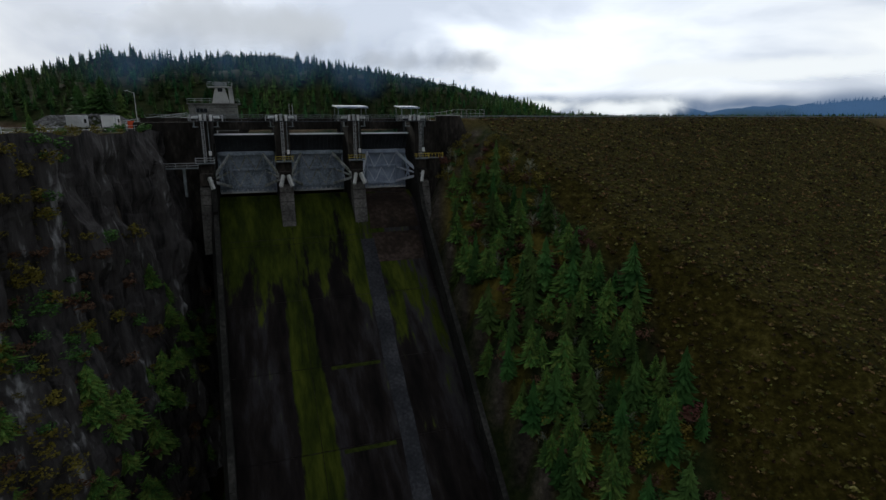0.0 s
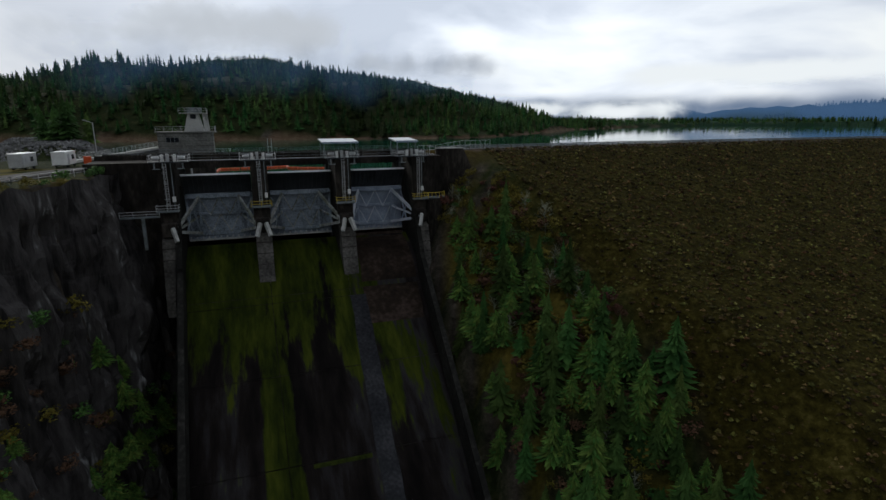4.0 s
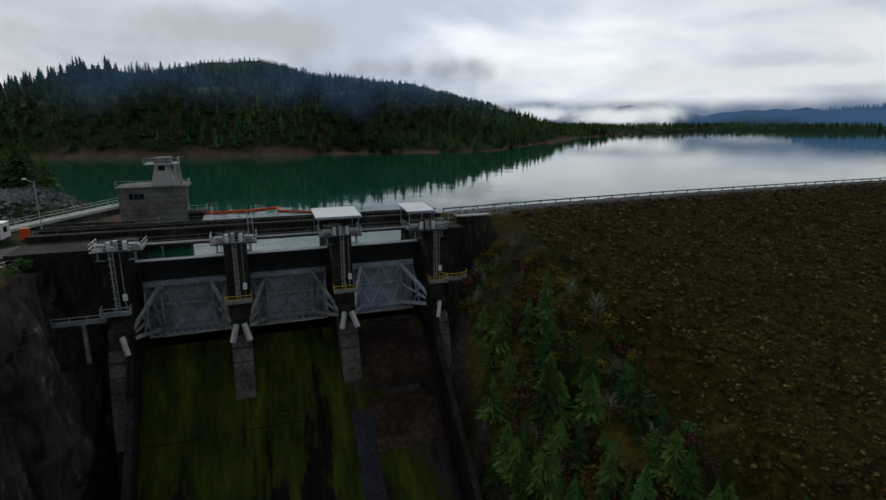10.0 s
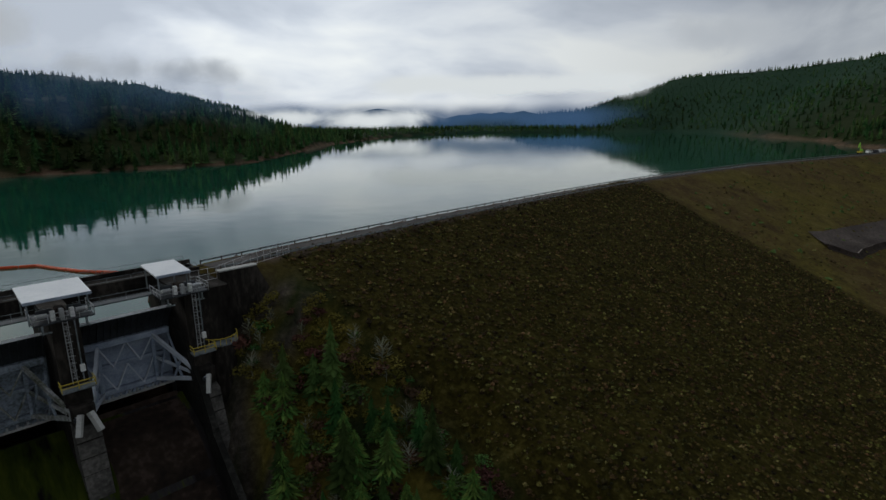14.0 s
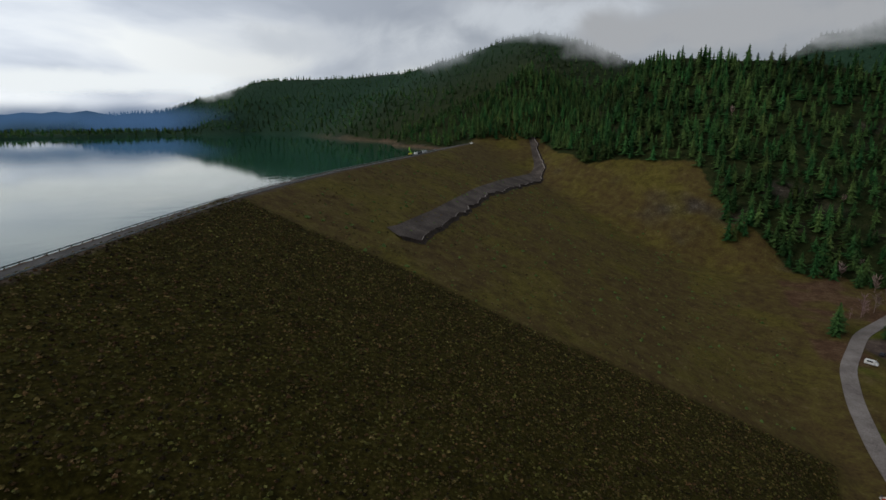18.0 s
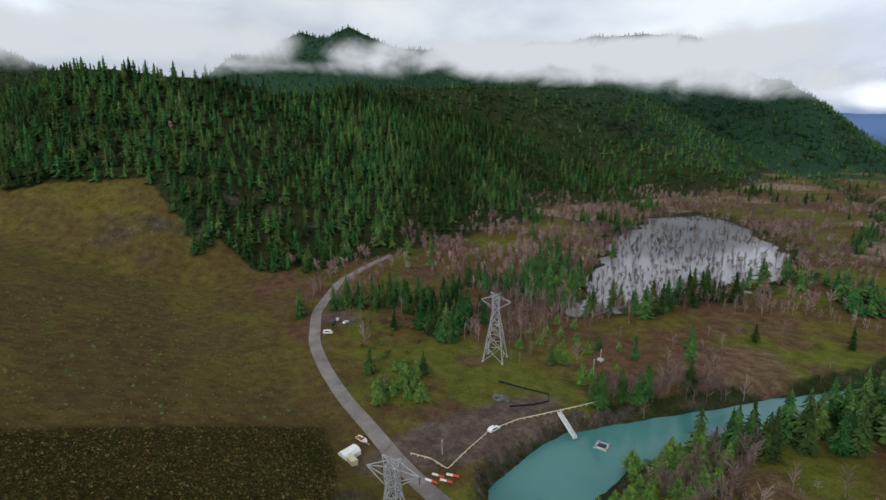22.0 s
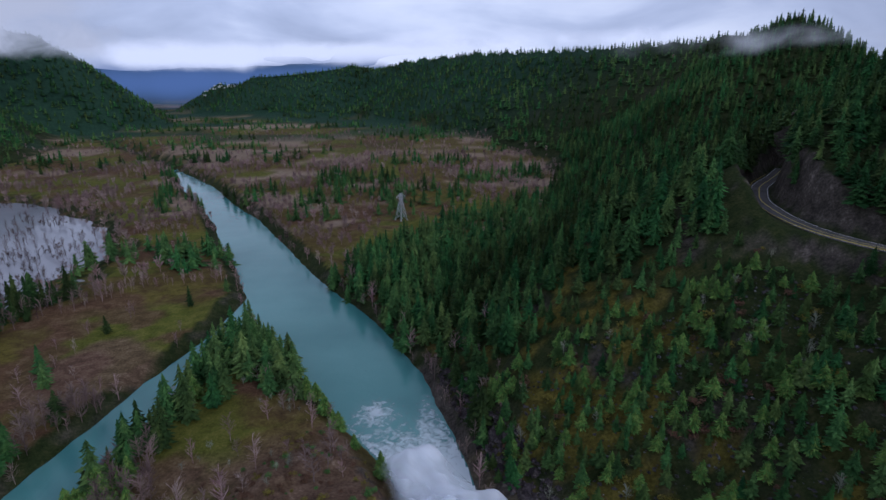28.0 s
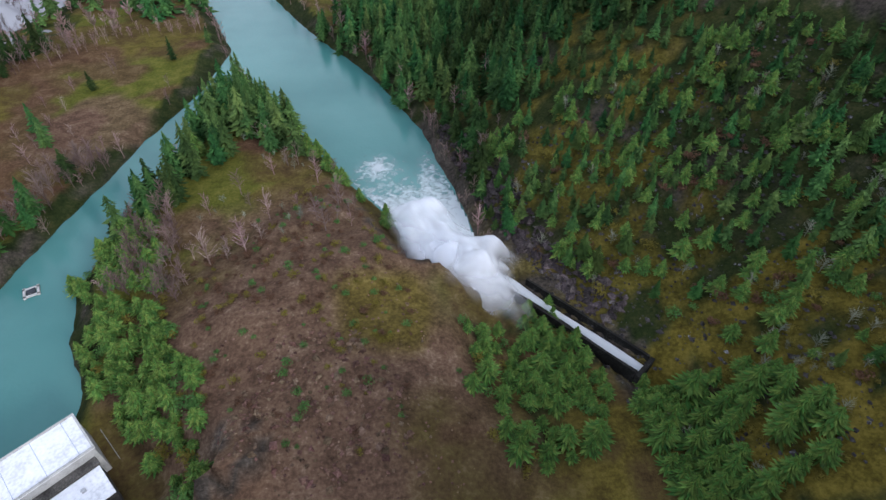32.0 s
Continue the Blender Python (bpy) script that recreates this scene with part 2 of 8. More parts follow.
TWIG_STUFF = material("bare_alder_twigs", [(0.115, 0.076, 0.066), (0.19, 0.132, 0.115), (0.28, 0.215, 0.195)], 0.1, 7, 0.95, bump=0.6, bump_dist=0.5, random=0.4, spec=0.06, tone=True)
BARK = material("bark", [(0.05, 0.038, 0.03), (0.10, 0.08, 0.065), (0.16, 0.14, 0.12)], 0.8, 8, 0.95, bump=0.6, bump_dist=0.08)
LICHEN = material("lichen_covered_twigs", [(0.09, 0.098, 0.066), (0.17, 0.178, 0.13), (0.26, 0.27, 0.22)], 0.8, 6, 0.95, bump=0.5, bump_dist=0.1, random=0.3)
BUSH = material("bush_leaves", [(0.022, 0.055, 0.014), (0.05, 0.11, 0.025), (0.09, 0.16, 0.04)], 0.6, 7, 0.8, bump=0.8, bump_dist=0.3, random=0.4)


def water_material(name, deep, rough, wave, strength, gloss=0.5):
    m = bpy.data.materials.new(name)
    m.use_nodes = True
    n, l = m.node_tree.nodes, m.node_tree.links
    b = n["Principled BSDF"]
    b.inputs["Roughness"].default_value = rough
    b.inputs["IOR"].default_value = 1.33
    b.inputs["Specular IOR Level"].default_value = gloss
    tc = n.new("ShaderNodeTexCoord")
    a = n.new("ShaderNodeTexNoise"); a.inputs["Scale"].default_value = 0.012; a.inputs["Detail"].default_value = 4
    l.new(tc.outputs["Object"], a.inputs["Vector"])
    r = n.new("ShaderNodeValToRGB")
    r.color_ramp.elements[0].color, r.color_ramp.elements[1].color = (*deep[0], 1), (*deep[1], 1)
    r.color_ramp.elements[0].position, r.color_ramp.elements[1].position = 0.35, 0.65
    l.new(a.outputs["Fac"], r.inputs[0]); l.new(r.outputs[0], b.inputs["Base Color"])
    w = n.new("ShaderNodeTexNoise"); w.inputs["Scale"].default_value = wave; w.inputs["Detail"].default_value = 5
    l.new(tc.outputs["Object"], w.inputs["Vector"])
    bp = n.new("ShaderNodeBump"); bp.inputs["Strength"].default_value = strength; bp.inputs["Distance"].default_value = 0.2
    l.new(w.outputs["Fac"], bp.inputs["Height"]); l.new(bp.outputs[0], b.inputs["Normal"])
    return m


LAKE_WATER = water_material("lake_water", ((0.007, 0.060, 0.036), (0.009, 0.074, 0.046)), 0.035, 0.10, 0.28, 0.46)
RIVER_WATER = water_material("river_water", ((0.045, 0.15, 0.14), (0.085, 0.21, 0.195)), 0.14, 0.4, 0.5)
# the pond's pale grey base carries the bright sky reflection as colour
POND_WATER = water_material("pond_water", ((0.20, 0.20, 0.215), (0.27, 0.27, 0.285)), 0.08, 0.5, 0.03, 0.5)

# ---------------------------------------------------------------- the lie of the land
CREST = [(-3, 142.5), (18, 153), (52, 168), (104, 188.5), (150, 205), (192, 217), (256, 232), (385, 250), (480, 268), (577, 284), (700, 294), (835, 285)]
LAKE = [(-700, 160), (-60, 150), (100, 185), (385, 248), (577, 282), (640, 300), (647, 345), (705, 440), (794, 470), (823, 526), (943, 716), (1125, 936), (1150, 1130), (965, 1170), (720, 1210), (713, 1265), (602, 1275), (540, 1190), (391, 1089), (262, 900), (164, 763), (108, 625), (46, 494), (-36, 464), (-120, 452), (-196, 433), (-304, 418), (-440, 400), (-700, 380)]
RIVER = [(-25, -100), (-23, -126), (-18, -155), (-10, -195), (8, -245), (20, -271), (43, -310), (60, -344), (82, -395), (135, -515), (174, -582),
         (234, -705), (400, -964), (580, -1200), (640, -1290), (560, -1190), (380, -951), (262, -691), (220, -613), (168, -501), (143, -427),
         (122, -387), (93, -304), (101, -250), (118, -200), (127, -163), (138, -125), (145, -95), (142, -76), (132, -50), (118, -40), (103, -44),
         (104, -57), (115, -78), (121, -100), (118, -120), (109, -145), (102, -175), (99, -204), (88, -256), (80, -258), (54, -227), (28, -170), (6, -136), (-8, -104)]
POND = [(252, -205), (290, -246), (338, -325), (408, -425), (466, -545), (458, -612), (400, -596), (346, -556), (262, -461), (239, -423), (232, -338), (242, -290)]
ROAD = [(452, -154), (429, -123), (392, -83), (332, -46), (281, -29), (246, -24), (210, -22), (183, -23), (160, -23), (140, -24), (128, -26)]
FOOT = [(-58, 150), (-52, 112), (-50, 60), (-62, 20), (-70, -30), (-58, -75), (-32, -130), (-22, -194), (-22, -250), (-60, -310), (-130, -400), (-240, -520), (-400, -800), (-560, -1250), (-760, -1900), (-900, -4400)]
# ridges: points, side slope
RIDGES = [
    ([(-547, 377, 14), (-471, 505, 16), (-418, 577, 33), (-399, 592, 48), (-363, 627, 67), (-320, 663, 64), (-273, 684, 68), (-220, 714, 66), (-150, 733, 62), (-98, 752, 51), (-57, 766, 42), (16, 798, 36), (65, 825, 29), (98, 832, 18), (145, 824, 2), (174, 808, -7)], 0.30),
    ([(-310, 490, 37), (-232, 528, 47), (-150, 552, 46), (-80, 578, 41), (14, 625, 29), (78, 690, 13)], 0.5),
    ([(-900, 1500, 120), (-560, 1560, 168), (-470, 1575, 172), (-300, 1610, 130), (-150, 1640, 122), (-45, 1725, 112), (91, 1723, 76), (420, 1800, -30)], 0.3),
    ([(300, 3500, -30), (659, 3565, 5), (1181, 3532, 100), (1397, 3451, 85), (1604, 3359, 10), (1707, 3308, 66), (1900, 2900, 80)], 0.22),
    ([(762, 1622, -6), (954, 1572, 26), (1209, 1511, 62), (1446, 1426, 129), (1471, 1323, 160), (1459, 1097, 160), (1371, 866, 181), (1296, 689, 207), (1247, 555, 206), (1231, 420, 228), (1243, 333, 209), (1281, 241, 169)], 0.40),
    ([(820, 110, 92), (754, 78, 98), (733, 1, 94), (729, -46, 88), (734, -126, 78), (760, -224, 80), (867, -300, 92)], 0.62),
    ([(867, -240, 92), (903, -371, 100), (919, -637, 112), (930, -881, 118), (1000, -1150, 100)], 0.6),
    ([(1690, -250, 240), (1651, -400, 292), (1587, -547, 312), (1590, -700, 270), (1582, -901, 262), (1492, -1424, 345), (1364, -1799, 362)], 0.8),
    ([(1250, -1450, 250), (1093, -1501, 225), (925, -1598, 172), (850, -1603, 120), (775, -1610, 60), (735, -1610, 10)], 0.8),
    ([(3000, -3400, 120), (1708, -3895, 100), (1308, -4045, 108), (848, -4165, 138), (167, -4251, 150), (-1200, -4200, 220)], 0.2),
    ([(640, -2280, 24), (480, -2210, 58), (157, -2200, 86), (-75, -2110, 105), (-264, -1840, 124), (-463, -1385, 114), (-575, -955, 112), (-588, -768, 116), (-554, -668, 118)], 0.62),
]
FOREST_EDGE = [(960, 350), (850, 268), (735, 240), (625, 182), (582, 145), (572, 96), (556, 38), (510, 20), (476, -14), (440, -42), (428, -66), (440, -108), (470, -140), (560, -210)]
HIGHWAY = [(-262, -290), (-235, -262), (-206, -235), (-183, -202), (-172, -170), (-169, -148), (-173, -128), (-186, -105), (-215, -80)]
SP_O, SP_U, SP_V = np.array([-48.2, 112.5]), np.array([0.947, 0.3213]), np.array([-0.3213, 0.947])


def sp(u, v):
    """From the spillway's own axes (u along the gates, v upstream) to the world."""
    return SP_O[0] + u * SP_U[0] + v * SP_V[0], SP_O[1] + u * SP_U[1] + v * SP_V[1]


def smooth(a, b, x):
    t = np.clip((x - a) / (b - a), 0, 1)
    return t * t * (3 - 2 * t)


def hash2(i, j, seed):
    n = (i * 374761393 + j * 668265263 + seed * 974634777) & 0xFFFFFFFF
    n = ((n ^ (n >> 13)) * 1274126177) & 0xFFFFFFFF
    return ((n ^ (n >> 16)) & 0xFFFF) / 65535.0


def vnoise(x, y, seed=0):
    i, j = np.floor(x).astype(np.int64), np.floor(y).astype(np.int64)
    fx, fy = x - i, y - j
    fx, fy = fx * fx * (3 - 2 * fx), fy * fy * (3 - 2 * fy)
    a, b, c, d = hash2(i, j, seed), hash2(i + 1, j, seed), hash2(i, j + 1, seed), hash2(i + 1, j + 1, seed)
    return (a + (b - a) * fx) * (1 - fy) + (c + (d - c) * fx) * fy


def fbm(x, y, octaves=4, seed=0):
    """Soft noise about zero."""
    s, amp = 0, 0.5
    for k in range(octaves):
        s = s + amp * (vnoise(x, y, seed + k) - 0.5)
        x, y, amp = x * 2.03 + 17.1, y * 2.03 - 9.7, amp * 0.5
    return s * 2


def along(x, y, pts, closed=False):
    """Distance to a polyline, the side (+1 left of its way) and what is interpolated along it (third and later columns)."""
    pts = [tuple(p) for p in pts]
    if closed:
        pts = pts + [pts[0]]
    best = np.full(np.shape(x), 1e18)
    side = np.ones(np.shape(x))
    val = np.zeros(np.shape(x))
    for p, q in zip(pts[:-1], pts[1:]):
        dx, dy = q[0] - p[0], q[1] - p[1]
        t = np.clip(((x - p[0]) * dx + (y - p[1]) * dy) / (dx * dx + dy * dy), 0, 1)
        ex, ey = x - p[0] - t * dx, y - p[1] - t * dy
        d = ex * ex + ey * ey
        m = d < best
        best = np.where(m, d, best)
        side = np.where(m, np.sign(dx * (y - p[1]) - dy * (x - p[0])), side)
        if len(p) > 2:
            val = np.where(m, p[2] + t * (q[2] - p[2]), val)
    return np.sqrt(best), side, val


def inside(x, y, poly):
    r = np.zeros(np.shape(x), bool)
    for (x0, y0), (x1, y1) in zip(poly, poly[1:] + poly[:1]):
        if y0 != y1:
            r ^= ((y0 > y) != (y1 > y)) & (x < (x1 - x0) * (y - y0) / (y1 - y0) + x0)
    return r


def signed(x, y, poly):
    """Distance to a polygon's edge, negative inside."""
    d = along(x, y, poly, True)[0]
    return np.where(inside(x, y, poly), -d, d)


def chute_floor(v):
    """Height of the spillway's floor."""
    v = np.asarray(v, float)
    top = -17.5 - 0.012 * np.maximum(9 - v, 0) ** 2 * 3.2
    run = -24.6 + 0.64 * (v + 4)
    return np.where(v > 9, -17.5 - 0.5 * (v - 9), np.where(v > -4, np.maximum(top, run), np.maximum(run, -86)))


def dam_side(x, y):
    d, s, _ = along(x, y, CREST)
    return np.where(s > 0, -d, d)


def height(x, y):
    x, y = np.asarray(x, float), np.asarray(y, float)
    z = -84.5 + 3.0 * fbm(x / 70, y / 70, 3, 5)
    far = np.clip((np.hypot(x, y) - 300) / 1500, 0, 1)
    z = z + far * 6
    for i, (pts, slope) in enumerate(RIDGES):
        wob = 6 * fbm(x / 60, y / 60, 3, 40 + i)
        lump = 22 * fbm(x / 190, y / 190, 3, 20 + i)
        for p, q in zip(pts[:-1], pts[1:]):
            dx, dy = q[0] - p[0], q[1] - p[1]
            t = np.clip(((x - p[0]) * dx + (y - p[1]) * dy) / (dx * dx + dy * dy), 0, 1)
            d = np.hypot(x - p[0] - t * dx, y - p[1] - t * dy)
            z = np.maximum(z, p[2] + t * (q[2] - p[2]) + wob + lump * np.clip(d / 150, 0.15, 1) - slope * d)
    # western hillside above the river and the shelf at the dam's end
    d, s, _ = along(x, y, FOOT)
    west = np.where(s < 0, 1, -1) * d
    steep = 0.62 - 0.34 * smooth(-300, -800, y)
    hill = -86 + np.clip(west, -60, 400) * steep + 9 * fbm(x / 40, y / 40, 4, 60) * smooth(0, 30, west)
    hill = np.minimum(hill, 120) - 260 * smooth(90, 260, y)
    shelf = np.minimum(-75 + (west - 1 - 4 * smooth(90, 70, y)) * 12.0, -2.6 + 0.4 * fbm(x / 16, y / 16, 3, 61))
    shelf = shelf - np.maximum(y - 168, 0) * 0.4
    near = smooth(35, 75, y)
    wz = np.where(west > -5, hill * (1 - near) + np.maximum(shelf, np.minimum(hill, 60)) * near, -1e3)
    wz = np.where(y > 330, -1e3, wz)
    z = np.maximum(z, wz)
    z = np.maximum(z, 15 - 1.7 * np.hypot(x + 124, y - 158) + 9 * fbm(x / 9, y / 9, 4, 62))
    # knoll of rock below the dam, between river and tailrace
    z = np.maximum(z, -70 - 0.004 * ((x - 28) ** 2 + ((y + 42) * 0.62) ** 2) ** 1.0 + 5 * fbm(x / 22, y / 22, 4, 70))
    # the lake's bed
    dd = dam_side(x, y)
    dl = signed(x, y, LAKE)
    z = np.where((dl < 0) & (dd < 0), np.minimum(z, -9.3 + np.maximum(dl, -30) * 0.22), z)
    z = np.where((dl > 0) & (y > 300) & (dl < 400), np.maximum(z, -9.2 + np.minimum(dl * 0.16, 8) + 1.5 * fbm(x / 20, y / 20, 2, 75)), z)
    z = np.where((dl > 0) & (y > 300) & (dl < 500), np.minimum(z, -6 + 0.5 * dl), z)
    pen = along(x, y, [(-98, 156), (-108, 176), (-140, 206)])[0]
    z = np.where(y > 140, np.maximum(z, 0.6 - 0.55 * np.maximum(pen - 5, 0)), z)
    # embankment
    dam = np.where(dd > 0, -0.40 * np.maximum(dd - 5, 0), -0.5 * np.maximum(-dd - 2.8, 0))
    dam = dam - np.maximum(x - 842, 0) * 0.25
    # ridge of rock and trees between chute and embankment
    uu = (x - SP_O[0]) * SP_U[0] + (y - SP_O[1]) * SP_U[1]
    vv = (x - SP_O[0]) * SP_V[0] + (y - SP_O[1]) * SP_V[1]
    wall = chute_floor(vv) + 6
    bank = wall + 0.75 * np.maximum(uu - 50, 0) + 5 * fbm(x / 14, y / 14, 4, 80) * smooth(50, 62, uu)
    m = (uu > 40) & (vv < 8) & (vv > -150)
    damw = np.where(m, np.minimum(dam, bank), dam)
    damw = np.where((uu < 40), -1e3, damw)
    soft = 14.0 * smooth(200, 260, x)
    z = np.maximum(z, damw) + np.maximum(soft - np.abs(z - damw), 0) ** 2 / (4 * np.maximum(soft, 0.1))
    # chute
    c = smooth(-12, -2, uu) * smooth(56, 49, uu) * smooth(-160, -150, vv)
    zz = chute_floor(vv) - 2.5
    low = (uu > -1.5) & (uu < 48) & (vv < 16) & (vv > -110)
    z = np.where(low, np.minimum(z, zz), z)
    low2 = (uu > -4) & (uu < 51) & (vv < 10) & (vv > -110)
    z = np.where(low2, np.minimum(z, zz + 7), z)
    appr = (uu > -2) & (uu < 47) & (vv >= 10) & (vv < 90)
    z = np.where(appr, np.minimum(z, -20), z)
    # river, tailrace, pond
    do = along(x, y, [(-75, -28), (-63, -44), (-37, -80), (-22, -104)])[0]
    z = np.where(do < 12, np.minimum(z, -88.5 + np.maximum(do - 3.5, 0) * 1.6), z)
    dr = signed(x, y, RIVER)
    bed = -93.5 + np.clip(dr, -6, 40) * 0.75
    z = np.where(dr < 14, np.minimum(z, np.maximum(bed, -95) + 1.2 * fbm(x / 7, y / 7, 2, 90)), z)
    dp = signed(x, y, POND) + 22 * fbm(x / 34, y / 34, 3, 95)
    z = np.where(dp < 25, np.minimum(z, -88.2 + np.clip(dp, -4, 40) * 0.2), z)
    # level ground cut for the powerhouse
    lx, ly = (x - 91) * 0.76 + (y + 41) * 0.65, -(x - 91) * 0.65 + (y + 41) * 0.76
    dh = np.hypot(np.maximum(np.abs(lx - 19) - 24, 0), np.maximum(np.abs(ly - 12.5) - 15, 0))
    z = np.where(dh < 20, np.minimum(z, -87.5 + np.maximum(dh - 1.5, 0) * 0.8), z)
    # road and yard
    dq = along(x, y, ROAD)[0]
    k = smooth(16, 5, dq)
    z = z * (1 - k) + k * -84.0
    k = smooth(13, 6, along(x, y, HIGHWAY)[0])
    z = z * (1 - k) + k * -8.2
    yard = smooth(1.3, 0.8, np.hypot((x - 160) / 34, (y + 62) / 60)) * (dr > 6)
    z = z * (1 - yard) + yard * (-84.0 - 0.0 * x)
    return z

# ---------------------------------------------------------------- ground
def axis(lo, hi, step, far):
    mid = list(np.arange(lo, hi + 1e-6, step))
    a, s = [lo], step
    while a[-1] > -far:
        s *= 1.055
        a.append(a[-1] - s)
    b, s = [hi], step
    while b[-1] < far:
        s *= 1.055
        b.append(b[-1] + s)
    return np.array(a[:0:-1] + mid + b[1:])


def sheet(name, xs, ys, zfun, mat):
    X, Y = np.meshgrid(xs, ys)
    Z = zfun(X, Y)
    nx, ny = len(xs), len(ys)
    me = bpy.data.meshes.new(name)
    me.vertices.add(nx * ny)
    me.vertices.foreach_set("co", np.stack([X, Y, Z], -1).astype(np.float32).ravel())
    i = np.arange((nx - 1) * (ny - 1))
    q = (i // (nx - 1)) * nx + i % (nx - 1)
    quads = np.stack([q, q + 1, q + nx + 1, q + nx], 1).astype(np.int32)
    me.loops.add(quads.size)
    me.loops.foreach_set("vertex_index", quads.ravel())
    me.polygons.add(len(quads))
    me.polygons.foreach_set("loop_start", np.arange(0, quads.size, 4, dtype=np.int32))
    me.polygons.foreach_set("use_smooth", np.ones(len(quads), bool))
    me.update(calc_edges=True)
    me.materials.append(mat)
    return new(name, me), X, Y, Z


def mesh_of(name, verts, faces, mat, smooth_faces=False):
    """A mesh object from arrays of vertices and of triangles or quads."""
    me = bpy.data.meshes.new(name)
    verts, faces = np.asarray(verts, np.float32), np.asarray(faces, np.int32)
    k = faces.shape[1]
    me.vertices.add(len(verts)); me.vertices.foreach_set("co", verts.ravel())
    me.loops.add(faces.size); me.loops.foreach_set("vertex_index", faces.ravel())
    me.polygons.add(len(faces)); me.polygons.foreach_set("loop_start", np.arange(0, faces.size, k, dtype=np.int32))
    me.polygons.foreach_set("use_smooth", np.full(len(faces), smooth_faces))
    me.update(calc_edges=True)
    me.materials.append(mat)
    return new(name, me)


ROCKFILL_EDGE = [(148, 208), (150, 199), (154, 177), (165, 143), (170, 101), (179, 62), (189, 20), (191, -6), (164, -2), (120, 12), (60, 20), (40, 60), (33, 92), (25, 112), (14, 134), (6, 146), (52, 166), (104, 187)]


def cover(x, y, z):
    """What lies on the ground: rockfill, meadow, bare rock, gravel, forest floor, moss (0 to 1 each)."""
    n1 = fbm(x / 25, y / 25, 4, 101)
    dr_ = signed(x, y, RIVER)
    gx, gy = height(x + 1.5, y) - height(x - 1.5, y), height(x, y + 1.5) - height(x, y - 1.5)
    slope = np.hypot(gx, gy) / 3
    dd = dam_side(x, y)
    rock = smooth(1.5, -1.5, signed(x, y, ROCKFILL_EDGE) + 2 * n1)
    gravel = np.maximum.reduce([smooth(1.25, 0.9, np.hypot((x - 158) / 15, (y + 60) / 46) + 0.4 * n1) * (z > -88),
                                smooth(1.1, 0.9, np.hypot((x - 315) / 16, (y + 55) / 12) + 0.3 * n1),
                                smooth(5, 3.5, np.abs(dd - 0.5)) * (x < 600) * (x > 0)])
    cliff = smooth(0.75, 1.1, slope + 0.3 * n1)
    knoll = smooth(66, 34, np.hypot(x - 32, (y + 55) * 0.66) + 34 * n1) * smooth(-89, -84, z) * (dr_ > 3)
    knoll = np.maximum(knoll, 0.8 * smooth(1.1, 0.8, np.hypot((x - 150) / 26, (y + 205) / 34) + 0.6 * n1))
    shore = smooth(-6.5, -8.5, z) * (y > 140) * (dd < -5)
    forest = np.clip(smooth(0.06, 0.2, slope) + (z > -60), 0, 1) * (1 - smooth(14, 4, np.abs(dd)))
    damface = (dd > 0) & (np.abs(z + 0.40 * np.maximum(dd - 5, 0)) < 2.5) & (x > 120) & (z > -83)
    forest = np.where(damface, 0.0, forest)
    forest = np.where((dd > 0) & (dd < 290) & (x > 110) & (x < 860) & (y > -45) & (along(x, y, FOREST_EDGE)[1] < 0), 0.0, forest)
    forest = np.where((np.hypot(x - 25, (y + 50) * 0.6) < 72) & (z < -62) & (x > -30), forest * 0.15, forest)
    moss = smooth(0.0, 0.3, fbm(x / 9, y / 9, 3, 110) + 0.1) * smooth(-60, -25, -np.abs(x + 75)) * (y < 60) * 0.75
    moss = np.maximum(moss, smooth(-0.2, 0.15, fbm(x / 7, y / 7, 3, 114)) * (x < -56) * (x > -150) * (y > 40) * (y < 125) * smooth(-12, -4, z))
    bankr = inside(x, y, [sp(50, 6), (16, 133), (24, 112), (33, 92), (40, 66), (44, 40), sp(75, -95), sp(48, -105)])
    moss = np.maximum(moss, bankr * smooth(-0.15, 0.15, fbm(x / 6, y / 6, 4, 111)) * 0.9)
    moss = np.maximum(moss, inside(x, y, [(-64, -40), (-75, -52), (-108, -62), (-145, -66), (-150, 5), (-66, 5)]) * smooth(-0.22, 0.05, fbm(x / 8, y / 8, 4, 122)))
    moss = np.maximum(moss, 0.8 * smooth(1.2, 0.7, np.hypot((x - 8) / 17, (y + 68) / 18) + 0.7 * n1))
    shoreline = along(x, y, [(-20, -190), (-27, -150), (-36, -118), (-46, -96), (-56, -72), (-72, -44)])
    cliff = np.maximum(cliff, smooth(17, 9, shoreline[0] + 8 * n1) * (shoreline[1] < 0))
    cliff = np.where(bankr, cliff * smooth(0.05, 0.3, fbm(x / 8, y / 8, 3, 112)), cliff)
    farwood = smooth(900, 1500, np.hypot(x, y)) * np.maximum(smooth(-60, -30, z), smooth(-0.12, 0.1, fbm(x / 260, y / 120, 3, 113)))
    spots = [(290, -62, 22, 13), (192, -140, 20, 10), (165, -128, 10, 12), (218, -46, 24, 9), (148, -142, 9, 12), (140, -240, 24, 40), (104, -300, 14, 24), (170, -262, 22, 26), (-40, -466, 26, 22), (-95, -545, 34, 46), (330, -52, 22, 9), (70, -120, 14, 22), (0, -72, 14, 22), (150, -1130, 60, 70), (80, -1285, 60, 60), (235, -520, 16, 60), (300, -600, 30, 30)]
    grass = smooth(0.05, 0.16, fbm(x / 55, y / 40, 3, 133)) * 0.85 * (z < -70) * (x > -20) * (dr_ > 0) * (along(x, y, ROAD)[1] > 0) * (np.hypot(x - 32, (y + 60) * 0.66) > 62)
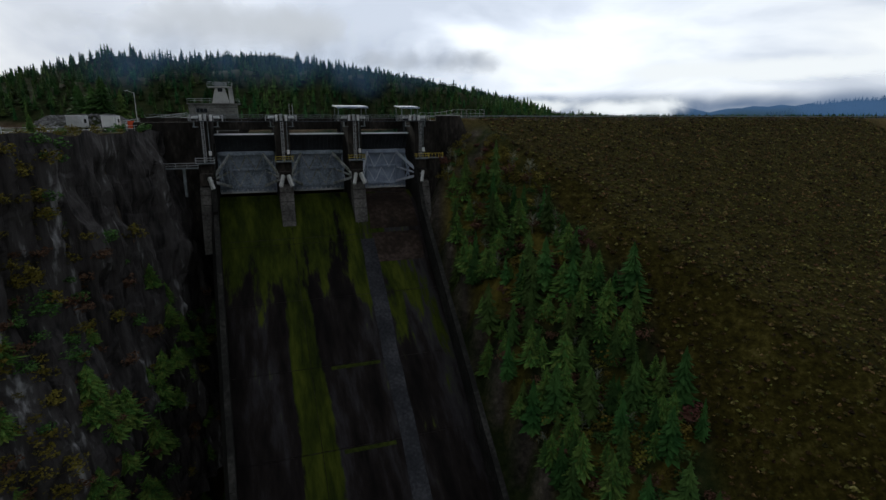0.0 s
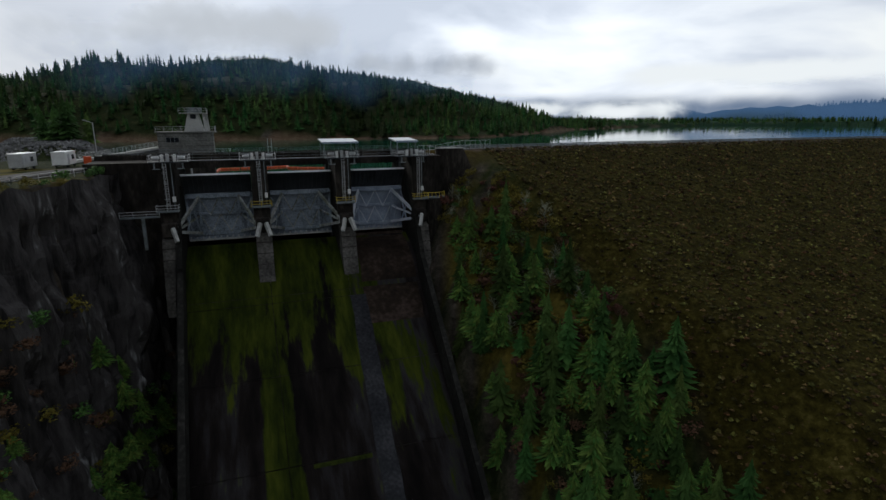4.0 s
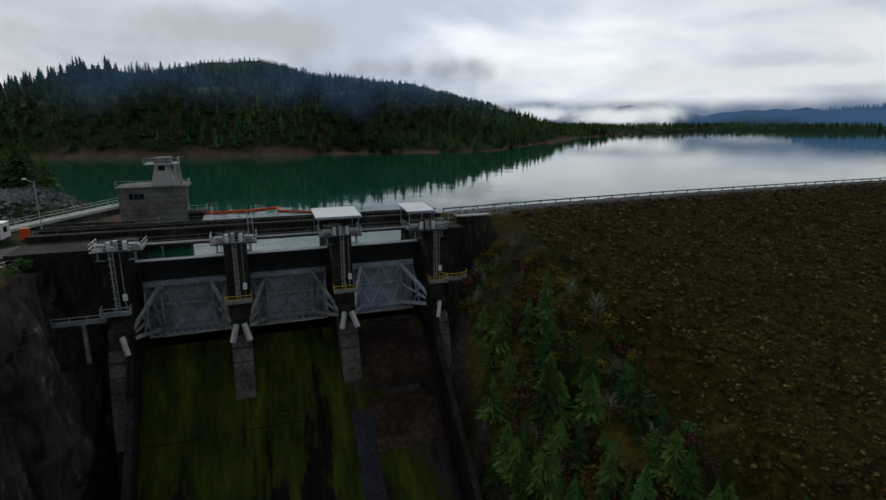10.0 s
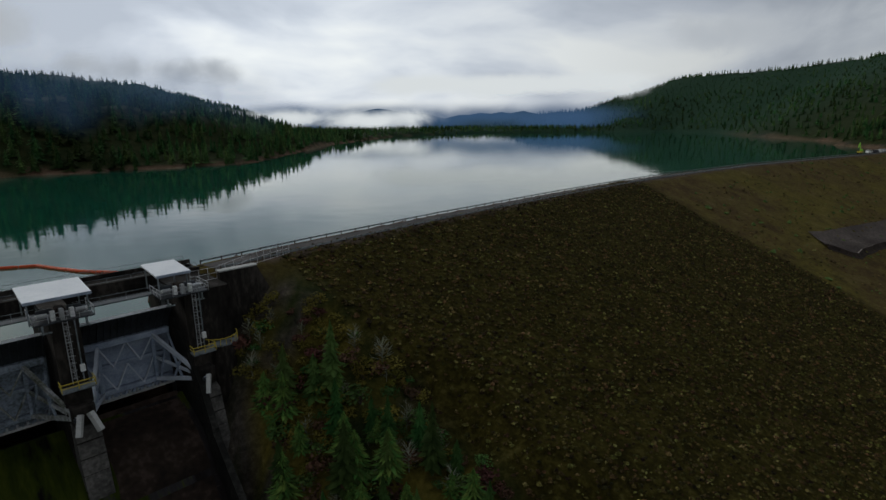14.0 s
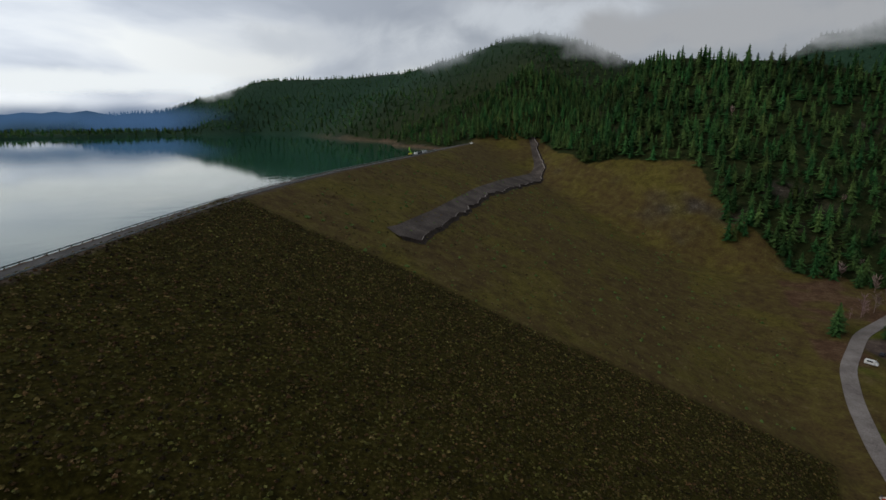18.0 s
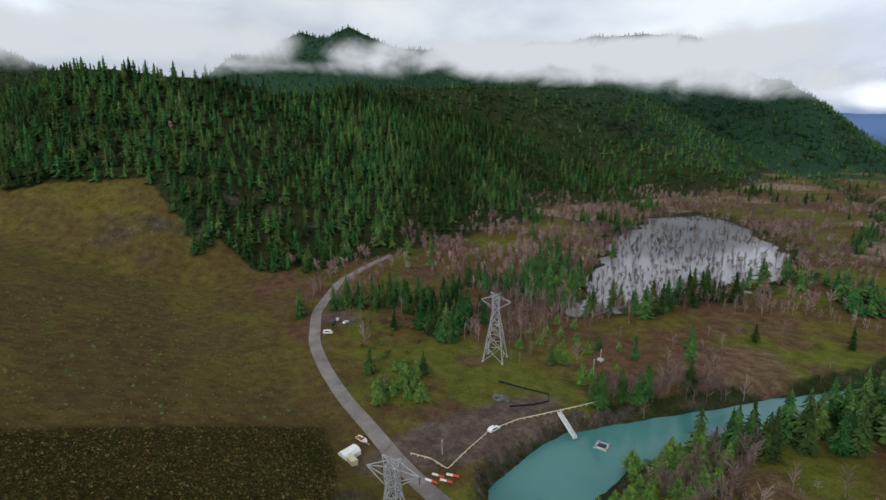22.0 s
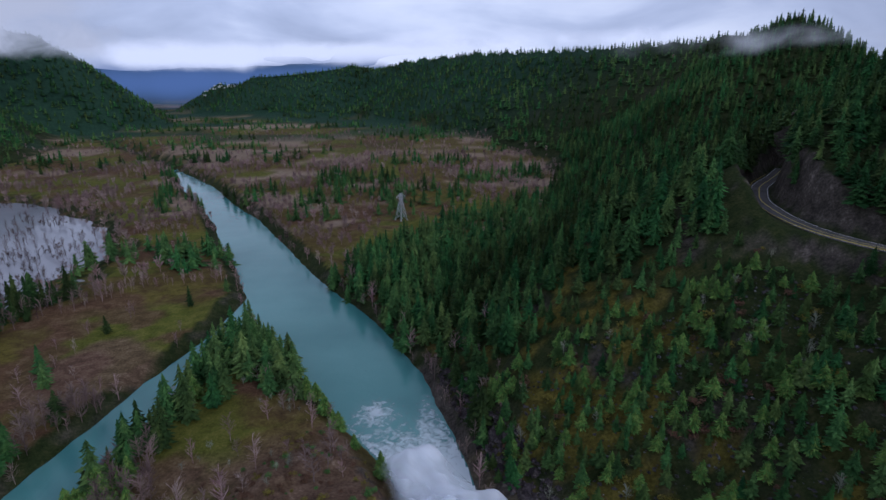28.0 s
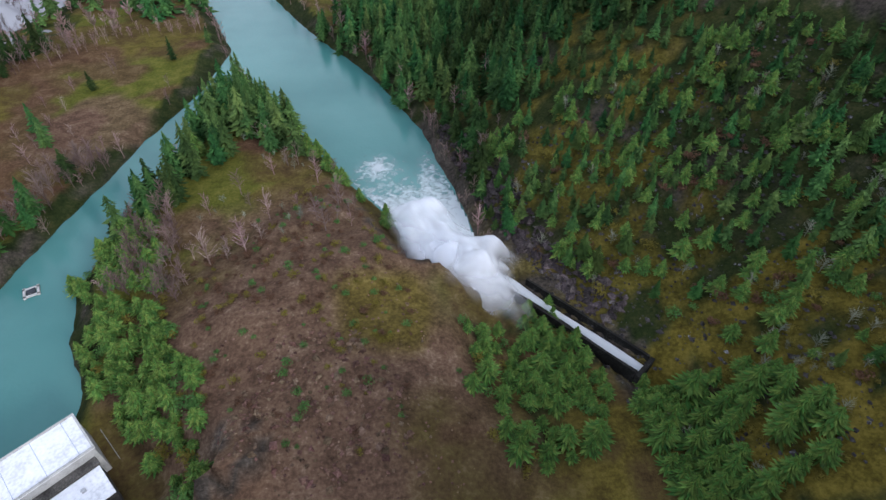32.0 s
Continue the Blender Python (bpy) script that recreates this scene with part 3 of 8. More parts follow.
    for gx0, gy0, ra, rb in spots:
        grass = np.maximum(grass, smooth(1.15, 0.8, np.hypot((x - gx0) / ra, (y - gy0) / rb) + 0.7 * n1))
    russet = np.maximum(smooth(1.1, 0.8, np.hypot((x - 158) / 15, (y + 206) / 20) + 0.5 * n1), 0.75 * smooth(1.1, 0.7, np.hypot((x - 330) / 60, (y + 235) / 75) + 0.8 * n1))
    russet = np.maximum(russet, 0.7 * smooth(0.06, 0.2, fbm(x / 30, y / 30, 3, 121)) * (z < -74) * (x > -80) * (y < -20) * (y > -1300))
    field = np.maximum(smooth(1.1, 0.9, np.hypot((x - 670) / 60, (y + 1500) / 190) + 0.3 * n1), smooth(1.1, 0.9, np.hypot((x - 300) / 130, (y + 1500) / 70) + 0.5 * n1))
    field = np.maximum(field, 0.85 * smooth(0.07, 0.19, fbm(x / 95, y / 50, 3, 134)) * (y < -430) * (z < -70) * (dr_ > 6))
    return rock, gravel, cliff, knoll, shore, forest, moss, farwood, grass * (1 - rock), russet, field


def ground_material():
    m = bpy.data.materials.new("valley_ground")
    m.use_nodes = True
    n, l = m.node_tree.nodes, m.node_tree.links
    b = n["Principled BSDF"]
    b.inputs["Roughness"].default_value = 0.95
    b.inputs["Specular IOR Level"].default_value = 0.05
    tc = n.new("ShaderNodeTexCoord")

    def noise_of(scale, detail=6, rough=0.55):
        q = n.new("ShaderNodeTexNoise")
        q.inputs["Scale"].default_value, q.inputs["Detail"].default_value, q.inputs["Roughness"].default_value = scale, detail, rough
        l.new(tc.outputs["Object"], q.inputs["Vector"])
        return q.outputs["Fac"]

    def ramp(src, *stops):
        r = n.new("ShaderNodeValToRGB")
        while len(r.color_ramp.elements) < len(stops):
            r.color_ramp.elements.new(0.5)
        for e, (p, c) in zip(r.color_ramp.elements, stops):
            e.position, e.color = p, (*c, 1)
        l.new(src, r.inputs[0])
        return r.outputs[0]

    big, mid, fine = noise_of(0.025, 7, 0.6), noise_of(0.16, 7, 0.6), noise_of(0.9, 6, 0.65)

    def blend(a, c, f):
        q = n.new("ShaderNodeMix"); q.data_type = "RGBA"
        l.new(f, q.inputs[0]); l.new(a, q.inputs[6]); l.new(c, q.inputs[7])
        return q.outputs[2]

    def both(x_, y_, k):
        q = n.new("ShaderNodeMath"); q.operation = "MULTIPLY_ADD"; q.inputs[1].default_value = k
        h = n.new("ShaderNodeMath"); h.operation = "MULTIPLY"; h.inputs[1].default_value = 1 - k
        l.new(y_, h.inputs[0]); l.new(x_, q.inputs[0]); l.new(h.outputs[0], q.inputs[2])
        return q.outputs[0]

    meadow = blend(ramp(both(mid, fine, 0.55), (0.36, (0.0429, 0.02808, 0.01248)), (0.47, (0.0741, 0.04992, 0.01872)), (0.55, (0.0858, 0.0663, 0.0195)), (0.66, (0.1248, 0.0897, 0.0429))),
                   ramp(both(mid, fine, 0.5), (0.36, (0.050, 0.044, 0.009)), (0.5, (0.098, 0.084, 0.015)), (0.65, (0.15, 0.125, 0.03))), ramp(big, (0.47, (0, 0, 0)), (0.62, (0.65, 0.65, 0.65))))
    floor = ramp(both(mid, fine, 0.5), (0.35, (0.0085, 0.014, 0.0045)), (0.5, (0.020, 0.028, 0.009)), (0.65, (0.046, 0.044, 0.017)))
    rockfill = ramp(both(mid, fine, 0.3), (0.36, (0.0114, 0.0094, 0.002)), (0.48, (0.026, 0.0212, 0.0042)), (0.56, (0.042, 0.035, 0.007)), (0.68, (0.086, 0.072, 0.020)))
    gravel = ramp(both(mid, fine, 0.6), (0.35, (0.045, 0.032, 0.026)), (0.5, (0.088, 0.064, 0.052)), (0.65, (0.15, 0.115, 0.095)))
    bare = ramp(both(mid, fine, 0.5), (0.34, (0.016, 0.014, 0.012)), (0.46, (0.04, 0.034, 0.027)), (0.56, (0.075, 0.062, 0.05)), (0.68, (0.17, 0.14, 0.12)))
    red = ramp(both(mid, fine, 0.5), (0.34, (0.0405, 0.0252, 0.0162)), (0.46, (0.09, 0.054, 0.0342)), (0.56, (0.135, 0.0855, 0.054)), (0.68, (0.243, 0.18, 0.126)))
    clay = ramp(both(mid, fine, 0.5), (0.35, (0.075, 0.042, 0.026)), (0.5, (0.14, 0.085, 0.056)), (0.65, (0.20, 0.145, 0.105)))
    moss = ramp(both(mid, fine, 0.5), (0.35, (0.035, 0.027, 0.007)), (0.48, (0.085, 0.068, 0.012)), (0.65, (0.17, 0.135, 0.026)))
    wood = ramp(both(mid, fine, 0.5), (0.35, (0.008, 0.022, 0.014)), (0.5, (0.018, 0.042, 0.024)), (0.65, (0.03, 0.06, 0.035)))
    turf = ramp(both(mid, fine, 0.5), (0.35, (0.040, 0.048, 0.008)), (0.5, (0.082, 0.088, 0.014)), (0.65, (0.135, 0.128, 0.028)))
    bramble = ramp(both(mid, fine, 0.5), (0.35, (0.040, 0.018, 0.012)), (0.5, (0.085, 0.042, 0.028)), (0.65, (0.14, 0.085, 0.06)))
    stubble = ramp(both(mid, fine, 0.5), (0.35, (0.14, 0.095, 0.065)), (0.5, (0.21, 0.15, 0.105)), (0.65, (0.28, 0.21, 0.16)))
    col = meadow
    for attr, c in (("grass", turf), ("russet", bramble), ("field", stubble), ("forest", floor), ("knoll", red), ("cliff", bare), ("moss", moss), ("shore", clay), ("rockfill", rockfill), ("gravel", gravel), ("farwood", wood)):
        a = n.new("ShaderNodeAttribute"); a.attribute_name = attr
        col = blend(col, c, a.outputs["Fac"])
    l.new(col, b.inputs["Base Color"])
    bp = n.new("ShaderNodeBump"); bp.inputs["Strength"].default_value, bp.inputs["Distance"].default_value = 0.7, 0.6
    l.new(fine, bp.inputs["Height"]); l.new(bp.outputs[0], b.inputs["Normal"])
    return m


GROUND = ground_material()
gx_, gy_ = axis(-210, 640, 2.9, 4600), axis(-400, 262, 2.8, 4600)
ground, GX, GY, GZ = sheet("ground", gx_, gy_, height, GROUND)
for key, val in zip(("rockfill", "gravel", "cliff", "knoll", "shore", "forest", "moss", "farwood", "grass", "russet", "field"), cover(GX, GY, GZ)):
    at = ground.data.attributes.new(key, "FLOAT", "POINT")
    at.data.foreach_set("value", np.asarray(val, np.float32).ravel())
tagged(ground, "brown winter valley ground with grass, gravel and bare rock", "ground", kind="structure")


def ground_at(x, y):
    """Height of the ground sheet itself, whose cells grow with the distance."""
    i = np.clip(np.searchsorted(gx_, x) - 1, 0, len(gx_) - 2)
    j = np.clip(np.searchsorted(gy_, y) - 1, 0, len(gy_) - 2)
    fx, fy = (x - gx_[i]) / (gx_[i + 1] - gx_[i]), (y - gy_[j]) / (gy_[j + 1] - gy_[j])
    low = GZ[j, i] * (1 - fx) + GZ[j, i + 1] * fx
    high = GZ[j + 1, i] * (1 - fx) + GZ[j + 1, i + 1] * fx
    return low * (1 - fy) + high * fy


# ---------------------------------------------------------------- water
def pool(name, poly, z, mat, label, grow=3.0):
    bm = bmesh.new()
    f = bm.faces.new([bm.verts.new((x, y, z)) for x, y in poly])
    bmesh.ops.triangulate(bm, faces=[f])
    me = bpy.data.meshes.new(name)
    bm.to_mesh(me); bm.free()
    me.materials.append(mat)
    ob = new(name, me)
    if me.polygons and me.polygons[0].normal.z < 0:
        me.flip_normals()
    return tagged(ob, label, "water", kind="structure")


def grown(poly, d):
    """The polygon pushed outwards."""
    a = np.array(poly, float)
    area = 0.5 * np.sum(a[:, 0] * np.roll(a[:, 1], -1) - np.roll(a[:, 0], -1) * a[:, 1])
    e = np.roll(a, -1, 0) - a
    nrm = np.stack([e[:, 1], -e[:, 0]], 1) / np.linalg.norm(e, axis=1)[:, None] * np.sign(area)
    v = nrm + np.roll(nrm, 1, 0)
    v /= np.maximum(np.linalg.norm(v, axis=1), 0.4)[:, None]
    return [tuple(p) for p in a + v * d]


pool("river_water", grown(RIVER, 4), -91.0, RIVER_WATER, "turquoise river and tailrace water flowing between wooded banks")
pool("pond_water", grown(POND, 24), -87.0, POND_WATER, "still pond with flooded bare trees, the sky's reflection put into its pale colour")
lake_edge = [(-1500, 150), sp(-12, 22), sp(-1.2, 12.4), sp(46, 12.4)] + [(x, y + 6) for x, y in CREST] + [(1000, 320), (1300, 700), (1400, 1500), (300, 1500), (-1500, 700)]
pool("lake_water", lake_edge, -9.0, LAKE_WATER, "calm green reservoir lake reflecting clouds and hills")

# ---------------------------------------------------------------- forests
def conifer_shape(levels, sides, rng, core=5, spread=0.2, droop=0.05):
    """Vertices (unit height) and triangles of a fir: drooping branch fans in whorls round a slim core, uneven, with gaps."""
    V, F = [], []
    ring = []
    for s in range(core):
        an = 6.2832 * s / core
        ring.append(len(V))
        V.append((0.085 * math.cos(an), 0.085 * math.sin(an), 0.10))
    V.append((0, 0, 0.98))
    for s in range(core):
        F.append((ring[s], ring[(s + 1) % core], len(V) - 1))
    lean = rng.uniform(-0.02, 0.02)
    for k in range(levels):
        a = (k + 0.3 * rng.random()) / levels
        zb = 0.10 + 0.86 * a
        rb = spread * (1 - a) ** 0.8 * (0.75 + 0.5 * rng.random()) + 0.012
        off = rng.random() * 6.28
        for s in range(sides):
            an = off + 6.2832 * (s + 0.5 * (rng.random() - 0.5)) / sides
            r = rb * (0.65 + 0.6 * rng.random())
            w = (0.34 + 0.2 * rng.random()) * min(1.0, 6.5 / sides)
            i = len(V)
            c0, s0 = math.cos(an), math.sin(an)
            V.append((lean * zb, 0, zb + 0.05))
            V.append((0.62 * r * math.cos(an - w), 0.62 * r * math.sin(an - w), zb - droop * 0.5))
            V.append((r * c0, r * s0, zb - droop * (0.4 + 0.9 * rng.random())))
            V.append((0.62 * r * math.cos(an + w), 0.62 * r * math.sin(an + w), zb - droop * 0.6))
            F += [(i, i + 1, i + 2), (i, i + 2, i + 3)]
    return np.array(V), np.array(F, np.int64)


def bare_shape(rng, sticks=16, rise=0.5):
    """A leafless tree of thin three-sided twigs."""
    V, F = [], []

    def stick(p, q, r):
        i = len(V)
        for a in range(3):
            V.append((p[0] + r * math.cos(a * 2.09), p[1] + r * math.sin(a * 2.09), p[2]))
        V.append(q)
        for a in range(3):
            F.append((i + a, i + (a + 1) % 3, i + 3))

    stick((0, 0, 0), (0.01, 0.01, 0.95), 0.016)
    for k in range(sticks):
        z = 0.22 + 0.6 * k / sticks
        a = rng.random() * 6.28
        r = (0.16 + 0.14 * rng.random()) * (1.1 - z * 0.6)
        q = (r * math.cos(a), r * math.sin(a), z + rise * (0.25 + 0.25 * rng.random()))
        stick((0, 0, z), q, 0.011)
        for _ in range(2):
            b = a + rng.uniform(-0.9, 0.9)
            m_ = rng.uniform(0.4, 0.8)
            p = tuple(c * m_ for c in (q[0], q[1])) + (z + (q[2] - z) * m_,)
            stick(p, (p[0] + 0.12 * math.cos(b), p[1] + 0.12 * math.sin(b), p[2] + rng.uniform(0.05, 0.16)), 0.008)
    return np.array(V), np.array(F, np.int64)


def scatter(name, shapes, x, y, z, h, width, mat, label, seed=1):
    """One joined mesh of many trees."""
    r = np.random.RandomState(seed)
    VV, FF, TT, base = [], [], [], 0
    which = r.randint(0, len(shapes), len(x))
    for k, (V, F) in enumerate(shapes):
        m = which == k
        cnt = int(m.sum())
        if not cnt:
            continue
        a = r.rand(cnt) * 6.2832
        c, s = np.cos(a)[:, None], np.sin(a)[:, None]
        hh = h[m][:, None]
        ww = (h[m] * np.broadcast_to(width, h.shape)[m] * (0.8 + 0.4 * r.rand(cnt)))[:, None]
        vx = x[m][:, None] + (V[None, :, 0] * c - V[None, :, 1] * s) * ww
        vy = y[m][:, None] + (V[None, :, 0] * s + V[None, :, 1] * c) * ww
        vz = z[m][:, None] + V[None, :, 2] * hh
        VV.append(np.stack([vx, vy, vz], -1).reshape(-1, 3))
        TT.append(np.repeat(np.clip(0.5 + 0.9 * fbm(x[m] / 70, y[m] / 70, 3, 160) + 0.62 * (r.rand(cnt) - 0.5), 0, 1), len(V)))
        FF.append((F[None] + (np.arange(cnt) * len(V))[:, None, None] + base).reshape(-1, 3))
        base += cnt * len(V)
    ob = mesh_of(name, np.concatenate(VV), np.concatenate(FF), mat)
    at = ob.data.attributes.new("tone", "FLOAT", "POINT")
    at.data.foreach_set("value", np.concatenate(TT).astype(np.float32))
    return tagged(ob, label, "forest", kind="stuff")


def jitter_grid(x0, x1, y0, y1, step, seed):
    r = np.random.RandomState(seed)
    X, Y = np.meshgrid(np.arange(x0, x1, step), np.arange(y0, y1, step))
    X = X + (r.rand(*X.shape) - 0.5) * step * 0.95
    Y = Y + (r.rand(*Y.shape) - 0.5) * step * 0.95
    return X.ravel(), Y.ravel()




def allowed(x, y, z):
    """Where trees may stand: (conifers, bare trees) as densities."""
    dr, dp = signed(x, y, RIVER), signed(x, y, POND)
    dd = dam_side(x, y)
    wet = (dr < 2.5) | (signed(x, y, LAKE) < 4) & (y > 140) | (dp < 1)
    road = along(x, y, ROAD)[0] < 9
    de, se, _ = along(x, y, FOREST_EDGE)
    eastwood = (se > 0) & (y > -180) & (y < 340) | (x > 900)
    damarea = (dd > -30) & (dd < 250) & (x > -10) & (y > -8) & ~((se > 0) & (x > 350)) & (x < 860) & (z < 3)
    yard = np.hypot((x - 160) / 40, (y + 62) / 66) < 1.15
    chute = inside(x, y, [sp(-14, 30), sp(75, 30), sp(80, -170), sp(-14, -170)])
    plateau = (y > 60) & (y < 330) & (x < -40) & (x > -420)
    west = along(x, y, FOOT)
    whill = (west[1] < 0)
    d0 = np.hypot(x, y - 40)
    open_ = fbm(x / 75, y / 75, 3, 130)
    flat = (z < -70)
    con = np.where(flat, smooth(0.05, 0.2, open_) * 0.75, 1.0)
    con = np.where(whill & (np.hypot(x, y) < 260), 0.6 + 0.4 * smooth(0, 0.2, open_), con)
    hills = (z > -66)
    con = np.where(hills & (np.hypot(x, y + 0) > 330), 1.0, con)
    con = np.where(flat & (d0 > 500), con * 0.6, con)
    con = np.where((se > 0) & (x > 380) & (y > -130) & (y < 130), 0.95, con)
    field = smooth(0.05, 0.16, fbm(x / 55, y / 40, 3, 133))
    bare = np.where(flat, (0.42 + smooth(0.02, -0.14, open_) * 0.55) * (1 - 0.9 * field), 0.05)
    bare = np.where((x > 220) & (x < 440) & (y < -110) & (y > -560) & (dp < 70), np.maximum(bare, 0.85), bare)
    westwood = inside(x, y, [(-10, -225), (12, -291), (30, -352), (-10, -400), (-60, -470), (-180, -560), (-330, -820), (-480, -1230), (-800, -1300), (-500, -300), (-200, -200)])
    con = np.where(westwood, 0.92, con)
    con = np.where(inside(x, y, MIXED_SLOPE), 0.8, con)
    bare = np.where(westwood, 0.05, bare)
    clear = inside(x, y, [(329, -66), (305, -92), (264, -91), (217, -99), (200, -149), (174, -142), (150, -135), (155, -100), (183, -64), (165, -30), (250, -20), (330, -35)])
    con = np.where(clear, 0.02, con)
    bare = np.where(clear, 0.04, bare)
    dh = along(x, y, HIGHWAY)
    hw = (dh[0] < 9) | ((dh[0] < 24) & (x > -172) & (y < -120) & (y > -250))
    apron = inside(x, y, [(180, -16), (300, -24), (345, -36), (405, -78), (432, -66), (448, -38), (480, -10), (400, 30), (200, 30)])
    bad = apron | hw | wet | road | damarea | yard | chute | plateau
    knoll = np.hypot(x - 25, (y + 25) * 0.7) < 45
    meadow = inside(x, y, [(100, -190), (150, -135), (235, -145), (205, -260), (160, -318), (104, -318), (97, -240)])
    con = np.where(bad, 0, np.where(knoll | meadow, 0.03, con))
    bare = np.where(bad, 0, np.where(knoll | meadow, 0.06, bare))
    return con, bare


rng = random.Random(11)
SH_FAR = [conifer_shape(3, 4, rng, 3, 0.28, 0.12) for _ in range(8)]
SH_MID = [conifer_shape(8, 4, rng, 4, 0.21, 0.07) for _ in range(9)]
SH_NEAR = [conifer_shape(15, 6, rng, 5, 0.22, 0.05) for _ in range(9)]
SH_BARE = [bare_shape(rng, 22) for _ in range(6)]


def broom_shape(rng, n=36):
    """A leafless crown: a slim stem with upward sprays of fine twigs."""
    V, F = [(-0.018, 0, 0), (0.018, 0, 0), (0, 0.01, 0.9), (0, -0.018, 0), (0, 0.018, 0)], [(0, 1, 2), (3, 4, 2)]
    for i in range(n):
        a, z = rng.random() * 6.28, rng.uniform(0.22, 0.72)
        r, w = rng.uniform(0.10, 0.28), 0.10
        k = len(V)
        top = min(1.0, z + rng.uniform(0.12, 0.34))
        V += [(0, 0, z), (r * 0.75 * math.cos(a - w), r * 0.75 * math.sin(a - w), z + (top - z) * 0.6), (r * math.cos(a), r * math.sin(a), top), (r * 0.75 * math.cos(a + w), r * 0.75 * math.sin(a + w), z + (top - z) * 0.5)]
        F += [(k, k + 1, k + 2), (k, k + 2, k + 3)]
    return np.array(V), np.array(F, np.int64)


MIXED_SLOPE = [(-60, -30), (-30, -118), (-48, -165), (-105, -185), (-160, -150), (-170, -20), (-80, 10)]
SH_BROOM = [broom_shape(rng) for _ in range(6)]
EYE = (0, 40)


def forest_ring(name, r0, r1, step, shapes, label, seed, hmin, hmax, width=1.0):
    x, y = jitter_grid(-r1, r1, -r1, r1, step, seed)
    d = np.hypot(x - EYE[0], y - EYE[1])
    az = np.degrees(np.arctan2(x - EYE[0], y - EYE[1]))
    m = (d >= r0) & (d < r1) & ~((az > -112) & (az < -50))
    x, y, d = x[m], y[m], d[m]
    if r0 > 350:                      # the far sides of hills carry no trees that anyone could see
        k = 25 / d
        m = ground_at(x + (x - EYE[0]) * k, y + (y - EYE[1]) * k) - ground_at(x, y) > -25 * 0.3
        x, y, d = x[m], y[m], d[m]
    z = ground_at(x, y)
    c, b = allowed(x, y, z)
    r = np.random.RandomState(seed + 5)
    u = r.rand(len(x))
    m = u < c
    h = (hmin + (hmax - hmin) * r.rand(len(x)) ** 1.3) * (1 + 0.35 * fbm(x / 90, y / 90, 2, 140)) * np.where(y > 330, 0.78, 1.12)
    h = np.where((z > 90) & (d > 960), h * 0.62, h)
    mixed = inside(x, y, MIXED_SLOPE)
    h = np.where(mixed, h * 0.5, h)
    scatter(name, shapes, x[m], y[m], z[m] - 0.6, h[m], width, FIR_STUFF, label, seed)
    m2 = (~m) & (r.rand(len(x)) < b) & (d < 1400)
    if m2.sum():
        scatter("bare_trees", SH_BARE if r1 < 420 else SH_BROOM, x[m2], y[m2], z[m2] - 0.3, h[m2] * 0.6, 1.0, TWIG_STUFF, "leafless grey-brown alder and cottonwood trees on the valley floor", seed + 9)


forest_ring("near_forest", 150, 400, 6.0, SH_NEAR, "dense dark green fir forest near the dam", 31, 10, 23, 1.1)
forest_ring("hillside_forest", 400, 960, 9.2, SH_MID, "dense dark green fir forest covering the hillsides", 32, 11, 21.5, 1.55)
forest_ring("distant_forest", 960, 2400, 17.0, SH_FAR, "distant dark fir forest on the hills", 33, 11, 17, 2.1)

DROWNED = material("drowned_tree_bark", [(0.045, 0.032, 0.028), (0.085, 0.062, 0.055), (0.14, 0.11, 0.10)], 0.1, 7, 0.95, bump=0.4, random=0.4, tone=True)


def crest_forest():
    """The trees that stand along the skyline of the far ridges."""
    x, y = jitter_grid(-900, 2000, -2600, 1800, 9.5, 35)
    d = np.hypot(x - EYE[0], y - EYE[1])
    k = (d > 930) & (d < 2700)
    x, y, d = x[k], y[k], d[k]
    z = ground_at(x, y)
    k = z > 20
    x, y, z, d = x[k], y[k], z[k], d[k]
    ox, oy = (x - EYE[0]) / d * 16, (y - EYE[1]) / d * 16
    k = (ground_at(x + ox, y + oy) < z + 1.0) & (ground_at(x - ox, y - oy) < z + 1.0)
    x, y, z = x[k], y[k], z[k]
    h = 8 + 9 * np.random.RandomState(36).rand(len(x))
    scatter("ridge_forest", SH_FAR, x, y, z - 1.5, h, 1.6, FIR_STUFF, "dark fir trees along the crest of the far ridges", 36)


crest_forest()
px_, py_ = jitter_grid(230, 540, -660, -190, 12.5, 37)
pm_ = (signed(px_, py_, POND) < -1) & (fbm(px_ / 60, py_ / 60, 3, 150) > -0.05)
pk_ = pm_ & (fbm(px_ / 40, py_ / 40, 3, 151) > -0.02)
scatter("flooded_thicket", SH_BROOM, px_[pk_] + 3, py_[pk_] + 2, np.full(int(pk_.sum()), -87.4), 4 + 4 * np.random.RandomState(40).rand(int(pk_.sum())), 1.2, DROWNED, "drowned leafless thicket in the pond", 41)
scatter("flooded_trees", SH_BARE, px_[pm_], py_[pm_], np.full(int(pm_.sum()), -87.6), 8 + 7 * np.random.RandomState(38).rand(int(pm_.sum())), 0.9, DROWNED, "leafless drowned trees standing in the still pond", 39)

# ---------------------------------------------------------------- helpers for built things
def part(name, bm, mat, parent=None, label="", smooth_faces=False):
    """Links a bmesh as one mesh object, under a thing or a part."""
    me = bpy.data.meshes.new(name)
    bmesh.ops.recalc_face_normals(bm, faces=bm.faces[:])
    bm.to_mesh(me)
    bm.free()
    me.materials.append(mat)
    if smooth_faces:
        me.polygons.foreach_set("use_smooth", np.ones(len(me.polygons), bool))
    ob = new(name, me)
    if parent is not None:
        ob.parent = parent
    if label:
        tagged(ob, label)
    return ob


